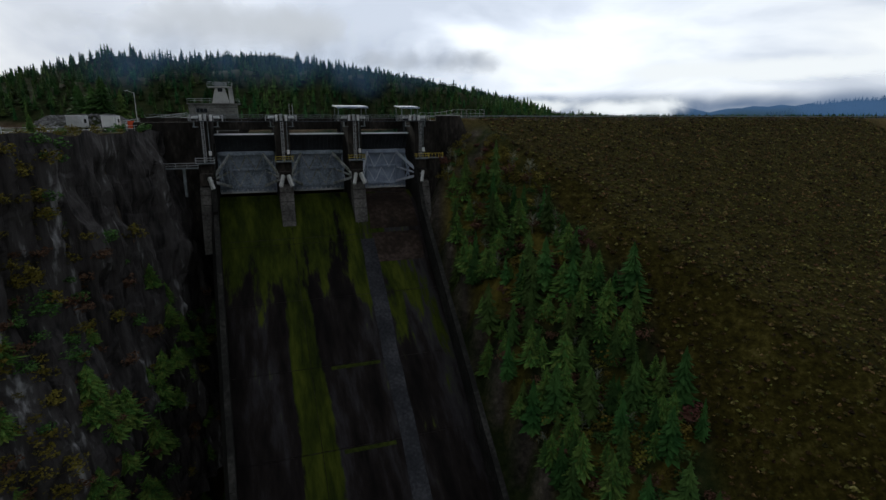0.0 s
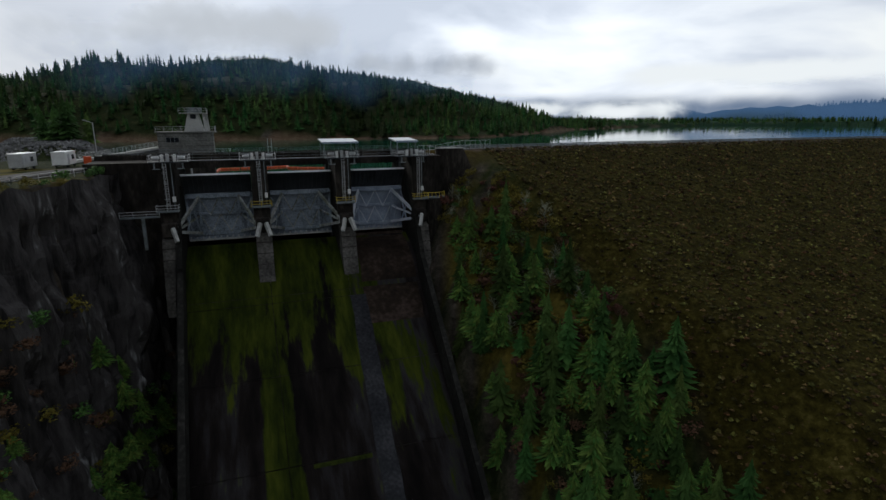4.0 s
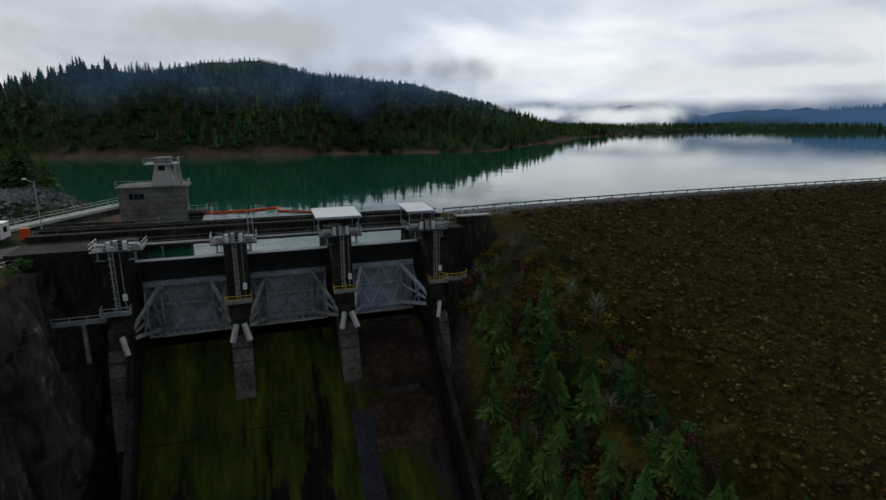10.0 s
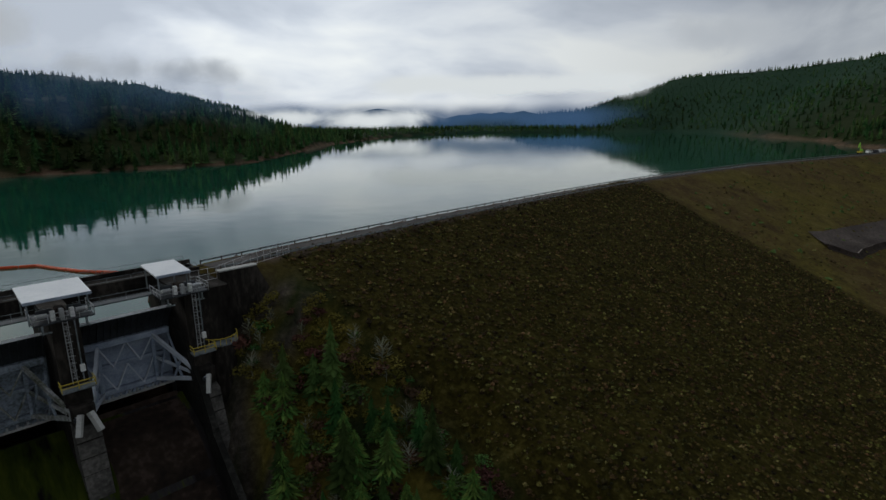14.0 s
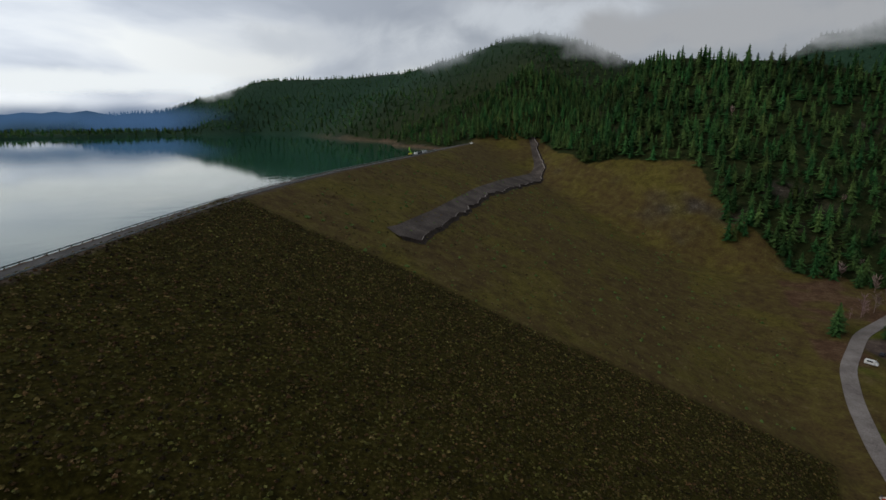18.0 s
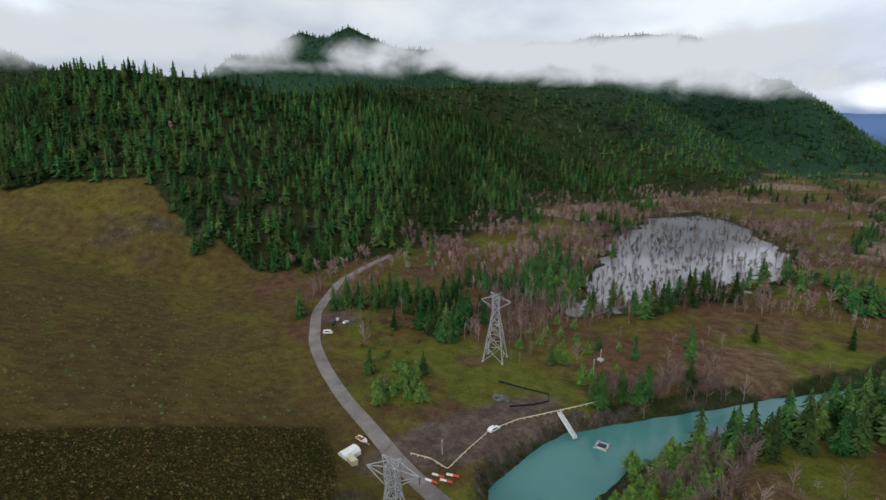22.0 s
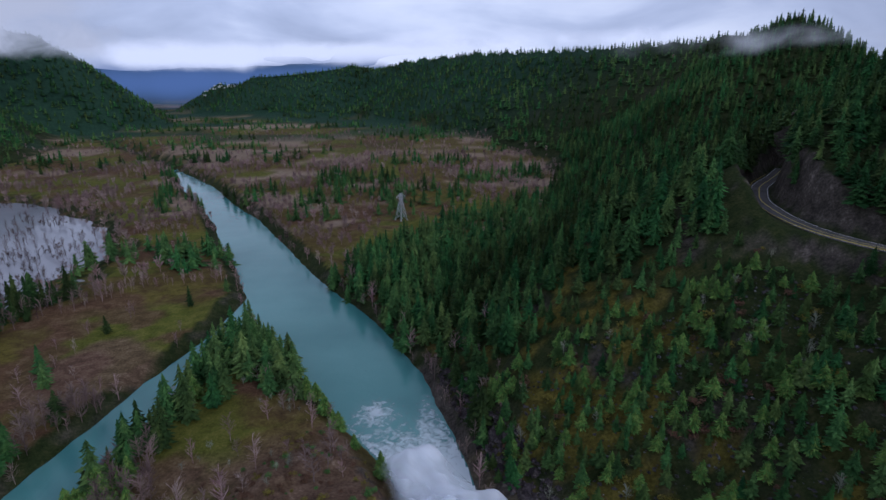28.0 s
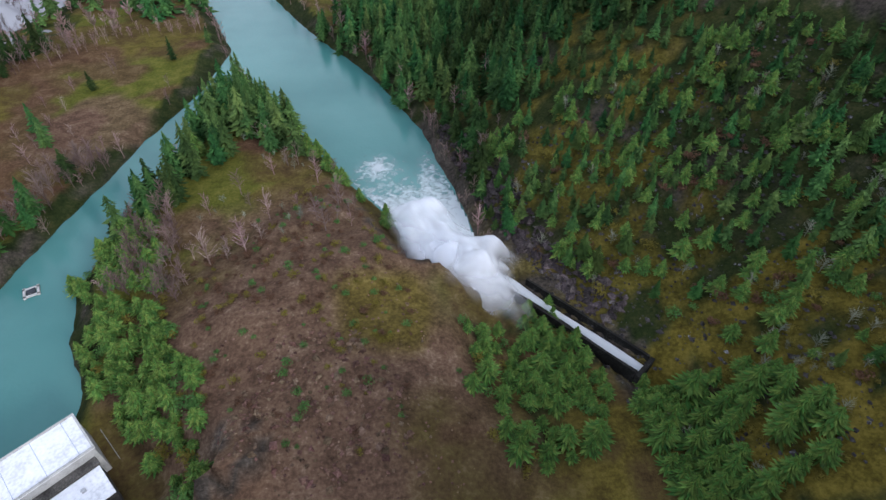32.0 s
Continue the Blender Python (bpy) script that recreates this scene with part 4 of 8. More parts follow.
def thing(name, label, category, m=None, group="", kind=""):
    ob = new(name)
    ob.empty_display_size = 0.5
    if m is not None:
        ob.matrix_basis = m
    return tagged(ob, label, category, group, kind)


def box(bm, x0, x1, y0, y1, z0, z1, bev=0.0):
    v = [bm.verts.new(p) for p in ((x0, y0, z0), (x1, y0, z0), (x1, y1, z0), (x0, y1, z0), (x0, y0, z1), (x1, y0, z1), (x1, y1, z1), (x0, y1, z1))]
    f = [bm.faces.new([v[i] for i in q]) for q in ((0, 3, 2, 1), (4, 5, 6, 7), (0, 1, 5, 4), (1, 2, 6, 5), (2, 3, 7, 6), (3, 0, 4, 7))]
    if bev:
        edges = list({e for g in f for e in g.edges})
        bmesh.ops.bevel(bm, geom=edges, offset=bev, segments=1, affect="EDGES")
    return bm


def bar(bm, p, q, w, h=None, sides=4):
    """A straight bar from p to q, w wide."""
    p, q = Vector(p), Vector(q)
    d = (q - p).normalized()
    up = Vector((0, 0, 1)) if abs(d.z) < 0.95 else Vector((1, 0, 0))
    a = d.cross(up).normalized()
    b = a.cross(d).normalized()
    h = w if h is None else h
    r = []
    for s in range(sides):
        t = 2 * math.pi * (s + 0.5) / sides
        k = 1 / math.cos(math.pi / sides) if sides == 4 else 1
        r.append(a * (math.cos(t) * w / 2 * k) + b * (math.sin(t) * h / 2 * k))
    v0 = [bm.verts.new(p + o) for o in r]
    v1 = [bm.verts.new(q + o) for o in r]
    for s in range(sides):
        t = (s + 1) % sides
        bm.faces.new((v0[s], v0[t], v1[t], v1[s]))
    bm.faces.new(v0[::-1])
    bm.faces.new(v1)
    return bm


def prism(bm, outline, axis, a, b):
    """An outline (pairs) drawn out along an axis: 'u' from a to b with pairs (v, z), or 'z' with pairs (u, v), or 'v' with pairs (u, z)."""
    def at(p, k):
        return {"u": (k, p[0], p[1]), "v": (p[0], k, p[1]), "z": (p[0], p[1], k)}[axis]
    v0 = [bm.verts.new(at(p, a)) for p in outline]
    v1 = [bm.verts.new(at(p, b)) for p in outline]
    n = len(outline)
    for i in range(n):
        j = (i + 1) % n
        bm.faces.new((v0[i], v0[j], v1[j], v1[i]))
    bm.faces.new(v0[::-1])
    bm.faces.new(v1)
    return bm


def railing(parent, pts, height_=1.1, every=2.4, mat=None, name="railing", rails=(0.55, 1.1), w=0.07):
    """Posts and rails along a line, each post and rail a part."""
    mat = mat or GALV
    for p, q in zip(pts[:-1], pts[1:]):
        p, q = Vector(p), Vector(q)
        L = (q - p).length
        k = max(1, round(L / every))
        for i in range(k + 1):
            a = p.lerp(q, i / k)
            part("post", bar(bmesh.new(), a, a + Vector((0, 0, height_)), w), mat, parent)
        for r in rails:
            part("rail", bar(bmesh.new(), p + Vector((0, 0, r)), q + Vector((0, 0, r)), w * 0.9), mat, parent)


# ---------------------------------------------------------------- spillway
SPM = Matrix(((SP_U[0], SP_V[0], 0, SP_O[0]), (SP_U[1], SP_V[1], 0, SP_O[1]), (0, 0, 1, 0), (0, 0, 0, 1)))
BAYS = [(0.9, 13.6), (16.6, 29.3), (32.3, 44.9)]
TR_Z, GATE_R = -12.7, 12.7


def chute_left(v):
    return 1.0 - 0.045 * (v if v < 0 else 0)


def chute_right(v):
    return 44.6 + 0.075 * (v if v < 0 else 0)


def chute_material():
    """Concrete with moss in long streaks down the fall, black wet runs and one pale strip."""
    m = bpy.data.materials.new("mossy_chute_concrete")
    m.use_nodes = True
    n, l = m.node_tree.nodes, m.node_tree.links
    b = n["Principled BSDF"]
    b.inputs["Roughness"].default_value = 0.8
    b.inputs["Specular IOR Level"].default_value = 0.08
    tc = n.new("ShaderNodeTexCoord")
    mp = n.new("ShaderNodeMapping"); mp.inputs["Scale"].default_value = (0.16, 0.022, 0.022)
    l.new(tc.outputs["Object"], mp.inputs[0])
    a = n.new("ShaderNodeTexNoise"); a.inputs["Scale"].default_value = 1.0; a.inputs["Detail"].default_value = 8; a.inputs["Roughness"].default_value = 0.6
    l.new(mp.outputs[0], a.inputs["Vector"])
    mp2 = n.new("ShaderNodeMapping"); mp2.inputs["Scale"].default_value = (0.5, 0.10, 0.10)
    l.new(tc.outputs["Object"], mp2.inputs[0])
    c = n.new("ShaderNodeTexNoise"); c.inputs["Scale"].default_value = 1.0; c.inputs["Detail"].default_value = 9; c.inputs["Roughness"].default_value = 0.65
    l.new(mp2.outputs[0], c.inputs["Vector"])

    def mth(op, p, q=None, r_=None):
        k = n.new("ShaderNodeMath"); k.operation = op
        for i, w in enumerate((p, q, r_)):
            if w is None:
                continue
            if isinstance(w, (int, float)):
                k.inputs[i].default_value = w
            else:
                l.new(w, k.inputs[i])
        return k.outputs[0]

    def span(src, a0, a1, b0, b1):
        k = n.new("ShaderNodeMapRange"); k.interpolation_type = "SMOOTHSTEP"
        k.inputs[1].default_value, k.inputs[2].default_value, k.inputs[3].default_value, k.inputs[4].default_value = a0, a1, b0, b1
        l.new(src, k.inputs[0])
        return k.outputs[0]

    def ramp_of(src, stops):
        r = n.new("ShaderNodeValToRGB")
        while len(r.color_ramp.elements) < len(stops):
            r.color_ramp.elements.new(0.5)
        for e, (p, col) in zip(r.color_ramp.elements, stops):
            e.position, e.color = p, (*col, 1)
        l.new(src, r.inputs[0])
        return r.outputs[0]

    mixed = mth("MULTIPLY_ADD", c.outputs["Fac"], 0.45, mth("MULTIPLY", a.outputs["Fac"], 0.55))
    sep = n.new("ShaderNodeSeparateXYZ")
    l.new(tc.outputs["Object"], sep.inputs[0])
    U, V = sep.outputs[0], sep.outputs[1]
    carpet = mth("MULTIPLY", span(V, -34, -4, 0.0, 0.95), span(U, 29.5, 31.5, 1.0, 0.0))
    strip = span(mth("ABSOLUTE", mth("SUBTRACT", U, 15.2)), 1.8, 4.2, 0.95, 0.0)
    right = mth("MULTIPLY", span(mth("ABSOLUTE", mth("SUBTRACT", U, 33.6)), 0.6, 3.2, 0.6, 0.0), span(V, -75, -40, 0.3, 1.0))
    grown_over = mth("MAXIMUM", mth("MAXIMUM", carpet, strip), mth("MAXIMUM", right, 0.2))
    amount = span(mth("MULTIPLY_ADD", mth("SUBTRACT", mixed, 0.5), 4.6, grown_over), 0.46, 0.70, 0.0, 1.0)
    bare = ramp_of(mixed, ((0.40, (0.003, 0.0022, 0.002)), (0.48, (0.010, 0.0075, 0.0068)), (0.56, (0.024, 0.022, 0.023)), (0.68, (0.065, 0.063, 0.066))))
    green = ramp_of(c.outputs["Fac"], ((0.35, (0.006, 0.010, 0.001)), (0.5, (0.020, 0.028, 0.002)), (0.66, (0.044, 0.054, 0.005))))
    mxr = n.new("ShaderNodeMix"); mxr.data_type = "RGBA"
    l.new(amount, mxr.inputs[0]); l.new(bare, mxr.inputs[6]); l.new(green, mxr.inputs[7])
    l.new(mxr.outputs[2], b.inputs["Base Color"])
    bp = n.new("ShaderNodeBump"); bp.inputs["Strength"].default_value = 0.5; bp.inputs["Distance"].default_value = 0.3
    l.new(c.outputs["Fac"], bp.inputs["Height"]); l.new(bp.outputs[0], b.inputs["Normal"])
    return m


CHUTE = chute_material()
MOSS_STRIP = material("thick_bright_moss", [(0.010, 0.015, 0.002), (0.022, 0.030, 0.0035), (0.04, 0.048, 0.007)], 0.2, 8, 0.95, bump=0.6, bump_dist=0.2)
PALE_STRIP = material("bare_pale_concrete", [(0.012, 0.012, 0.014), (0.025, 0.026, 0.029), (0.05, 0.05, 0.054)], 0.2, 10, 0.85, bump=0.3)
WET_BLACK = material("black_wet_concrete", [(0.003, 0.003, 0.003), (0.010, 0.009, 0.008), (0.022, 0.02, 0.018)], 0.2, 8, 0.5, bump=0.3)
RUST_STRIP = material("brown_stained_concrete", [(0.008, 0.0055, 0.004), (0.020, 0.013, 0.009), (0.055, 0.038, 0.03)], 0.15, 7, 0.85, bump=0.3)


def ribbon(u0, u1, v0, v1, lift, steps=30, wob=0.0, seed=0):
    """A strip on the chute's floor; u0 and u1 are fractions of its width."""
    bm = bmesh.new()
    rows = []
    for i in range(steps + 1):
        v = v0 + (v1 - v0) * i / steps
        a, b = chute_left(v), chute_right(v)
        j0 = wob * float(fbm(np.array([v * 0.11]), np.array([seed * 3.7]), 3, 7)[0])
        j1 = wob * float(fbm(np.array([v * 0.13]), np.array([seed * 5.1 + 9]), 3, 8)[0])
        z = float(chute_floor(v)) + lift
        rows.append((bm.verts.new((a + (b - a) * u0 + j0, v, z)), bm.verts.new((a + (b - a) * u1 + j1, v, z))))
    for p, q in zip(rows[:-1], rows[1:]):
        bm.faces.new((p[0], p[1], q[1], q[0]))
    return bm


chute = thing("spillway_chute", "steep concrete spillway chute streaked with green moss", "spillway", SPM, kind="structure")
NS = 9
for k in range(NS):                    # slabs side by side with joints between them
    v0, v1 = (16 if k == 0 else -6 - (k - 1) * 13.0), -6 - k * 13.0
    for c in range(3):
        g = 0.0013
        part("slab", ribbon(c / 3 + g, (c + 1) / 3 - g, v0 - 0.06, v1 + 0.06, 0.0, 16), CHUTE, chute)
part("bedding", ribbon(-0.02, 1.02, 16, -111, -0.25, 60), CONCRETE_DARK, chute)
part("pale_strip", ribbon(0.66, 0.735, -6, -105, 0.07, 70, 0.5, 5), PALE_STRIP, chute, "strip of bare pale concrete")
part("stain", ribbon(0.72, 0.985, 11, -12, 0.05, 24, 1.0, 6), RUST_STRIP, chute, "brown stained concrete below the gate")
for v_ in (-32, -45, -58, -71):
    part("moss_joint", ribbon(0.42, 0.64, v_ - 0.2, v_ - 0.8, 0.03, 2), MOSS_STRIP, chute, "moss along a joint")
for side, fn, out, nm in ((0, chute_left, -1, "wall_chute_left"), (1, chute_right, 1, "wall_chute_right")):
    w = thing(nm, "near-black concrete training wall beside the spillway chute", "wall", SPM, kind="structure")
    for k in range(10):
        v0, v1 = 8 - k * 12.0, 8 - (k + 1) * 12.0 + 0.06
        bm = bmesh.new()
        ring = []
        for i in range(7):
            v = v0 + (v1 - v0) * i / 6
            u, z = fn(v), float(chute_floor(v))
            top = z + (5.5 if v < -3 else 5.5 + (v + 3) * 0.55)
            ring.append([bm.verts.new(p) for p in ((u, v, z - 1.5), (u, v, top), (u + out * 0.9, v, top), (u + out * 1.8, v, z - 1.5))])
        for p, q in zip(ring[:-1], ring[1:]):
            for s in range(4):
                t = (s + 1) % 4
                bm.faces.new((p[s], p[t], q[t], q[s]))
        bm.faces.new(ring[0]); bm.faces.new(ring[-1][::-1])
        part("wall_panel", bm, WALL_NEAR_BLACK, w)

GATE_SKIN = material("blue_grey_gate_plate", [(0.10, 0.12, 0.13), (0.23, 0.27, 0.32), (0.34, 0.39, 0.46)], 0.4, 8, 0.55, bump=0.15, bump_dist=0.02)
ARM_CLEAN = material("pale_blue_grey_paint", [(0.42, 0.46, 0.53), (0.60, 0.64, 0.70)], 0.5, 6, 0.5, bump=0.1, bump_dist=0.02)
ARM_WORN = material("mossy_painted_steel", [(0.08, 0.09, 0.05), (0.27, 0.28, 0.26), (0.50, 0.51, 0.52)], 0.5, 6, 0.6, 0.0, bump=0.1, bump_dist=0.02)


# gates
def tainter_gate(u0, u1, steel, arm, label):
    g = thing("tainter_gate", label, "sluice gate", SPM, "gates of the spillway")
    w = u1 - u0

    def on(angle, r):
        return r * math.cos(radians(angle)), TR_Z + r * math.sin(radians(angle))

    def curved(a0, a1, r0, r1, x0, x1, steps):
        bm = bmesh.new()
        ring = []
        for i in range(steps + 1):
            a = a0 + (a1 - a0) * i / steps
            (vi, zi), (vo, zo) = on(a, r0), on(a, r1)
            ring.append([bm.verts.new(p) for p in ((x0, vi, zi), (x1, vi, zi), (x1, vo, zo), (x0, vo, zo))])
        for p, q in zip(ring[:-1], ring[1:]):
            for s in range(4):
                t = (s + 1) % 4
                bm.faces.new((p[s], p[t], q[t], q[s]))
        bm.faces.new(ring[0][::-1]); bm.faces.new(ring[-1])
        return bm

    part("skin_plate", curved(-18.8, 24.5, 12.3, 12.7, u0 + 0.1, u1 - 0.1, 12), steel, g)
    part("upper_panel", curved(24.8, 47, 12.35, 12.7, u0 + 0.1, u1 - 0.1, 8), STEEL_DARK, g, "dark upper panel")
    part("top_lip", curved(46.6, 47.5, 12.4, 12.8, u0 + 0.1, u1 - 0.1, 1), ROOF_WHITE, g, "bright top edge")
    n = 14
    for i in range(n + 1):
        x = u0 + 0.3 + (w - 0.6) * i / n
        part("rib", curved(25.2, 46.4, 12.05, 12.36, x - 0.06, x + 0.06, 5), STEEL_DARK, g)
    for a, wd in ((24.5, 0.9), (6.0, 0.5), (-13.0, 0.7)):
        v, z = on(a, 11.9)
        part("cross_beam", box(bmesh.new(), u0 + 0.4, u1 - 0.4, v - 0.45, v + 0.35, z - wd / 2, z + wd / 2, 0.05), steel, g)
    n = 22
    for i in range(n):                      # seal bolts along the bottom
        x = u0 + 0.5 + (w - 1.0) * i / (n - 1)
        v, z = on(-17.6, 12.1)
        part("seal_clamp", box(bmesh.new(), x - 0.12, x + 0.12, v - 0.2, v + 0.1, z - 0.3, z + 0.3), GALV if i % 2 == 0 else steel, g)
    v, z = on(-18.4, 12.1)
    part("bottom_seal", box(bmesh.new(), u0 + 0.2, u1 - 0.2, v - 0.15, v + 0.5, z - 0.35, z + 0.0), CONCRETE_LIGHT, g)
    ar0, ar1 = u0 + 2.7, u1 - 2.7
    vt, zt = on(24.0, 11.5)
    vm, zm = on(5.0, 11.4)
    vb, zb = on(-13.0, 11.4)
    for e0, e1, h0, h1 in (((vt, zt), (vm, zm), 0, 0), ((vm, zm), (vb, zb), 0, 0)):
        k = 4
        for i in range(k):                  # zigzag bracing between the arms
            x0, x1 = ar0 + (ar1 - ar0) * i / k, ar0 + (ar1 - ar0) * (i + 1) / k
            p, q = ((x0, *e0), (x1, *e1)) if i % 2 == 0 else ((x0, *e1), (x1, *e0))
            part("brace", bar(bmesh.new(), p, q, 0.24, 0.18), arm, g)
    for s, tu, au in ((-1, u0 - 0.75, ar0), (1, u1 + 0.75, ar1)):
        t0 = (tu, 0.4, TR_Z)
        part("upper_arm", bar(bmesh.new(), t0, (au, vt, zt), 0.40, 0.55), arm, g)
        part("lower_arm", bar(bmesh.new(), t0, (au, vb, zb), 0.40, 0.55), arm, g)
        part("middle_arm", bar(bmesh.new(), t0, (au, vm, zm), 0.30, 0.36), arm, g)
        part("end_post", bar(bmesh.new(), (au, vt, zt), (au, vb, zb), 0.4, 0.4), steel, g)
        for f0, f1 in ((0.45, 0.62), (0.62, 0.45), (0.75, 0.9)):
            p = Vector(t0).lerp(Vector((au, vt, zt)), f0)
            q = Vector(t0).lerp(Vector((au, vb, zb)), f1)
            part("brace", bar(bmesh.new(), p, q, 0.25), steel, g)
        # outer strut towards the pier side of the gate
        part("outer_strut", bar(bmesh.new(), Vector(t0).lerp(Vector((au, vt, zt)), 0.55), (au + s * 2.3, on(20, 11.8)[0], on(20, 11.8)[1]), 0.28), steel, g)
        # splayed anchor paddle below the pin
        tr = part("trunnion", bar(bmesh.new(), (tu + s * 0.25, -0.35, TR_Z + 0.8), (tu - s * 0.45, -1.5, TR_Z - 1.5), 0.55, 0.7), CONCRETE_LIGHT, g, "pale grey splayed trunnion paddle")
        part("pin", bar(bmesh.new(), (tu - 0.45, 0.2, TR_Z), (tu + 0.45, 0.2, TR_Z), 0.55, 0.55, 10), STEEL_DARK, tr)
    return g


tainter_gate(*BAYS[0], GATE_SKIN, ARM_WORN, "closed grey steel tainter gate with mossy lattice arms")
tainter_gate(*BAYS[1], GATE_SKIN, ARM_WORN, "closed grey steel tainter gate with mossy braced arms")
tainter_gate(*BAYS[2], STEEL_GREY, ARM_CLEAN, "closed blue-grey steel tainter gate with clean braced arms")

# piers, abutments
def pier(u0, u1, name, label, v_back=20.0, nose=-3.0, yellow=True):
    p = thing(name, label, "pier", SPM, kind="structure")
    c = (u0 + u1) / 2
    bm = bmesh.new()
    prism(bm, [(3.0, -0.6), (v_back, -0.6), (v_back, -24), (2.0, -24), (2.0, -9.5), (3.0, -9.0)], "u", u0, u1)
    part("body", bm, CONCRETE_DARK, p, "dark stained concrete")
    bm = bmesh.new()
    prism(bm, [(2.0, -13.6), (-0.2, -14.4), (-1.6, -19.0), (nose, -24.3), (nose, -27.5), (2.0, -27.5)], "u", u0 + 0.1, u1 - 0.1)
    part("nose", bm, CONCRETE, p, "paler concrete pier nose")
    for i in range(5):
        z = -15.5 - i * 2.0
        v = -0.35 - (abs(z + 14.4) * 0.26)
        part("lift_joint", box(bmesh.new(), u0 + 0.05, u1 - 0.05, v - 0.06, v + 0.3, z - 0.05, z + 0.05), CONCRETE_DARK, p)
    # gate seat block
    part("anchorage", box(bmesh.new(), u0 + 0.2, u1 - 0.2, 0.4, 2.2, -13.8, -11.2, 0.2), CONCRETE_DARK, p)
    # maintenance platform with yellow rail
    part("platform", box(bmesh.new(), u0 - 0.3, u1 + 0.3, 0.7, 2.2, -9.2, -9.0), STEEL_WORN, p)
    y = YELLOW if yellow else GALV
    for z in (-8.5, -8.0):
        for a, b in (((u0 - 0.3, 2.2), (u0 - 0.3, 0.7)), ((u0 - 0.3, 0.7), (u1 + 0.3, 0.7)), ((u1 + 0.3, 0.7), (u1 + 0.3, 2.2))):
            part("platform_rail", bar(bmesh.new(), (*a, z), (*b, z), 0.09), y, p)
    for a in ((u0 - 0.3, 0.7), (c, 0.7), (u1 + 0.3, 0.7)):
        part("platform_post", bar(bmesh.new(), (*a, -9.0), (*a, -7.95), 0.09), y, p)
    # caged ladder
    lad = part("ladder", bar(bmesh.new(), (c - 0.25, 2.75, -9), (c - 0.25, 2.75, -0.2), 0.08), GALV, p)
    part("ladder_side", bar(bmesh.new(), (c + 0.25, 2.75, -9), (c + 0.25, 2.75, -0.2), 0.08), GALV, lad)
    for i in range(20):
        part("rung", bar(bmesh.new(), (c - 0.25, 2.75, -8.8 + i * 0.44), (c + 0.25, 2.75, -8.8 + i * 0.44), 0.05), GALV, lad)
    for i in range(8):
        z = -8.0 + i * 0.95
        part("cage_hoop", bar(bmesh.new(), (c - 0.4, 2.15, z), (c + 0.4, 2.15, z), 0.06), GALV, lad)
    part("cage_bar", bar(bmesh.new(), (c, 2.15, -8.0), (c, 2.15, -1.2), 0.05), GALV, lad)
    part("conduit", bar(bmesh.new(), (u1 - 0.5, 2.9, -9), (u1 - 0.5, 2.9, -0.6), 0.14), STEEL_WORN, p)
    part("control_box", box(bmesh.new(), u1 - 0.75, u1 - 0.2, 2.5, 2.95, -7.6, -6.7, 0.04), WHITE, p, "small white electrical box")
    part("gate_slot", box(bmesh.new(), u0 - 0.05, u0 + 0.2, 11.5, 13.6, -22, -1.0), STEEL_DARK, p)
    return p


pier(13.6, 16.6, "spillway_pier", "tall concrete pier with ladder and yellow-railed platform between two gates")
pier(29.3, 32.3, "spillway_pier", "tall concrete pier with ladder and yellow-railed platform between two gates")
pier(-2.2, 0.8, "abutment_pier", "dark concrete end pier with railed platform beside the rock cliff", yellow=False)
pier(44.9, 47.4, "abutment_pier", "concrete end pier with yellow-railed platform beside the bushes")
ab = thing("wall_abutment_east", "stained concrete abutment block joining spillway and embankment", "wall", SPM, kind="structure")
part("block", prism(bmesh.new(), [(3.5, -0.6), (20, -0.6), (20, -24), (3.5, -24)], "u", 47.4, 51.5), CONCRETE_DARK, ab)
part("tower", bar(bmesh.new(), (49.5, 4.0, -26), (49.5, 4.0, -9.2), 4.4, 4.4, 14), CONCRETE_DARK, ab)
part("tower_platform", bar(bmesh.new(), (49.5, 4.0, -9.2), (49.5, 4.0, -9.0), 5.4, 5.4, 14), STEEL_WORN, ab)
for i in range(10):
    a, b = radians(180 + i * 18), radians(180 + (i + 1) * 18)
    part("platform_rail", bar(bmesh.new(), (49.5 + 2.6 * math.cos(a), 4 + 2.6 * math.sin(a), -8.0), (49.5 + 2.6 * math.cos(b), 4 + 2.6 * math.sin(b), -8.0), 0.09), YELLOW, ab)
    part("platform_post", bar(bmesh.new(), (49.5 + 2.6 * math.cos(a), 4 + 2.6 * math.sin(a), -9.0), (49.5 + 2.6 * math.cos(a), 4 + 2.6 * math.sin(a), -7.95), 0.07), YELLOW, ab)
part("wing_wall", prism(bmesh.new(), [(51.5, 0.6), (57.5, 0.6), (61.5, -8), (61.5, -16), (51.5, -16)], "v", 6.5, 7.6), CONCRETE_DARK, ab)
part("coping", box(bmesh.new(), 51.4, 57.6, 6.4, 7.7, 0.6, 0.8), CONCRETE_LIGHT, ab)
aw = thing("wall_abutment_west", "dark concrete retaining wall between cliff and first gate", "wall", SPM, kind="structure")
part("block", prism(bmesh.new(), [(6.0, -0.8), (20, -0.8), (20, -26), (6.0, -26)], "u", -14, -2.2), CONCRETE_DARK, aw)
part("walkway", box(bmesh.new(), -8.5, -2.2, 1.6, 3.0, -10.2, -10.0), STEEL_WORN, aw)
part("walkway_bracket", bar(bmesh.new(), (-5, 2.2, -10.2), (-5, 2.2, -16), 0.5), STEEL_WORN, aw)
for z in (-9.5, -9.0):
    part("walkway_rail", bar(bmesh.new(), (-8.5, 1.6, z), (-2.2, 1.6, z), 0.09), GALV, aw)
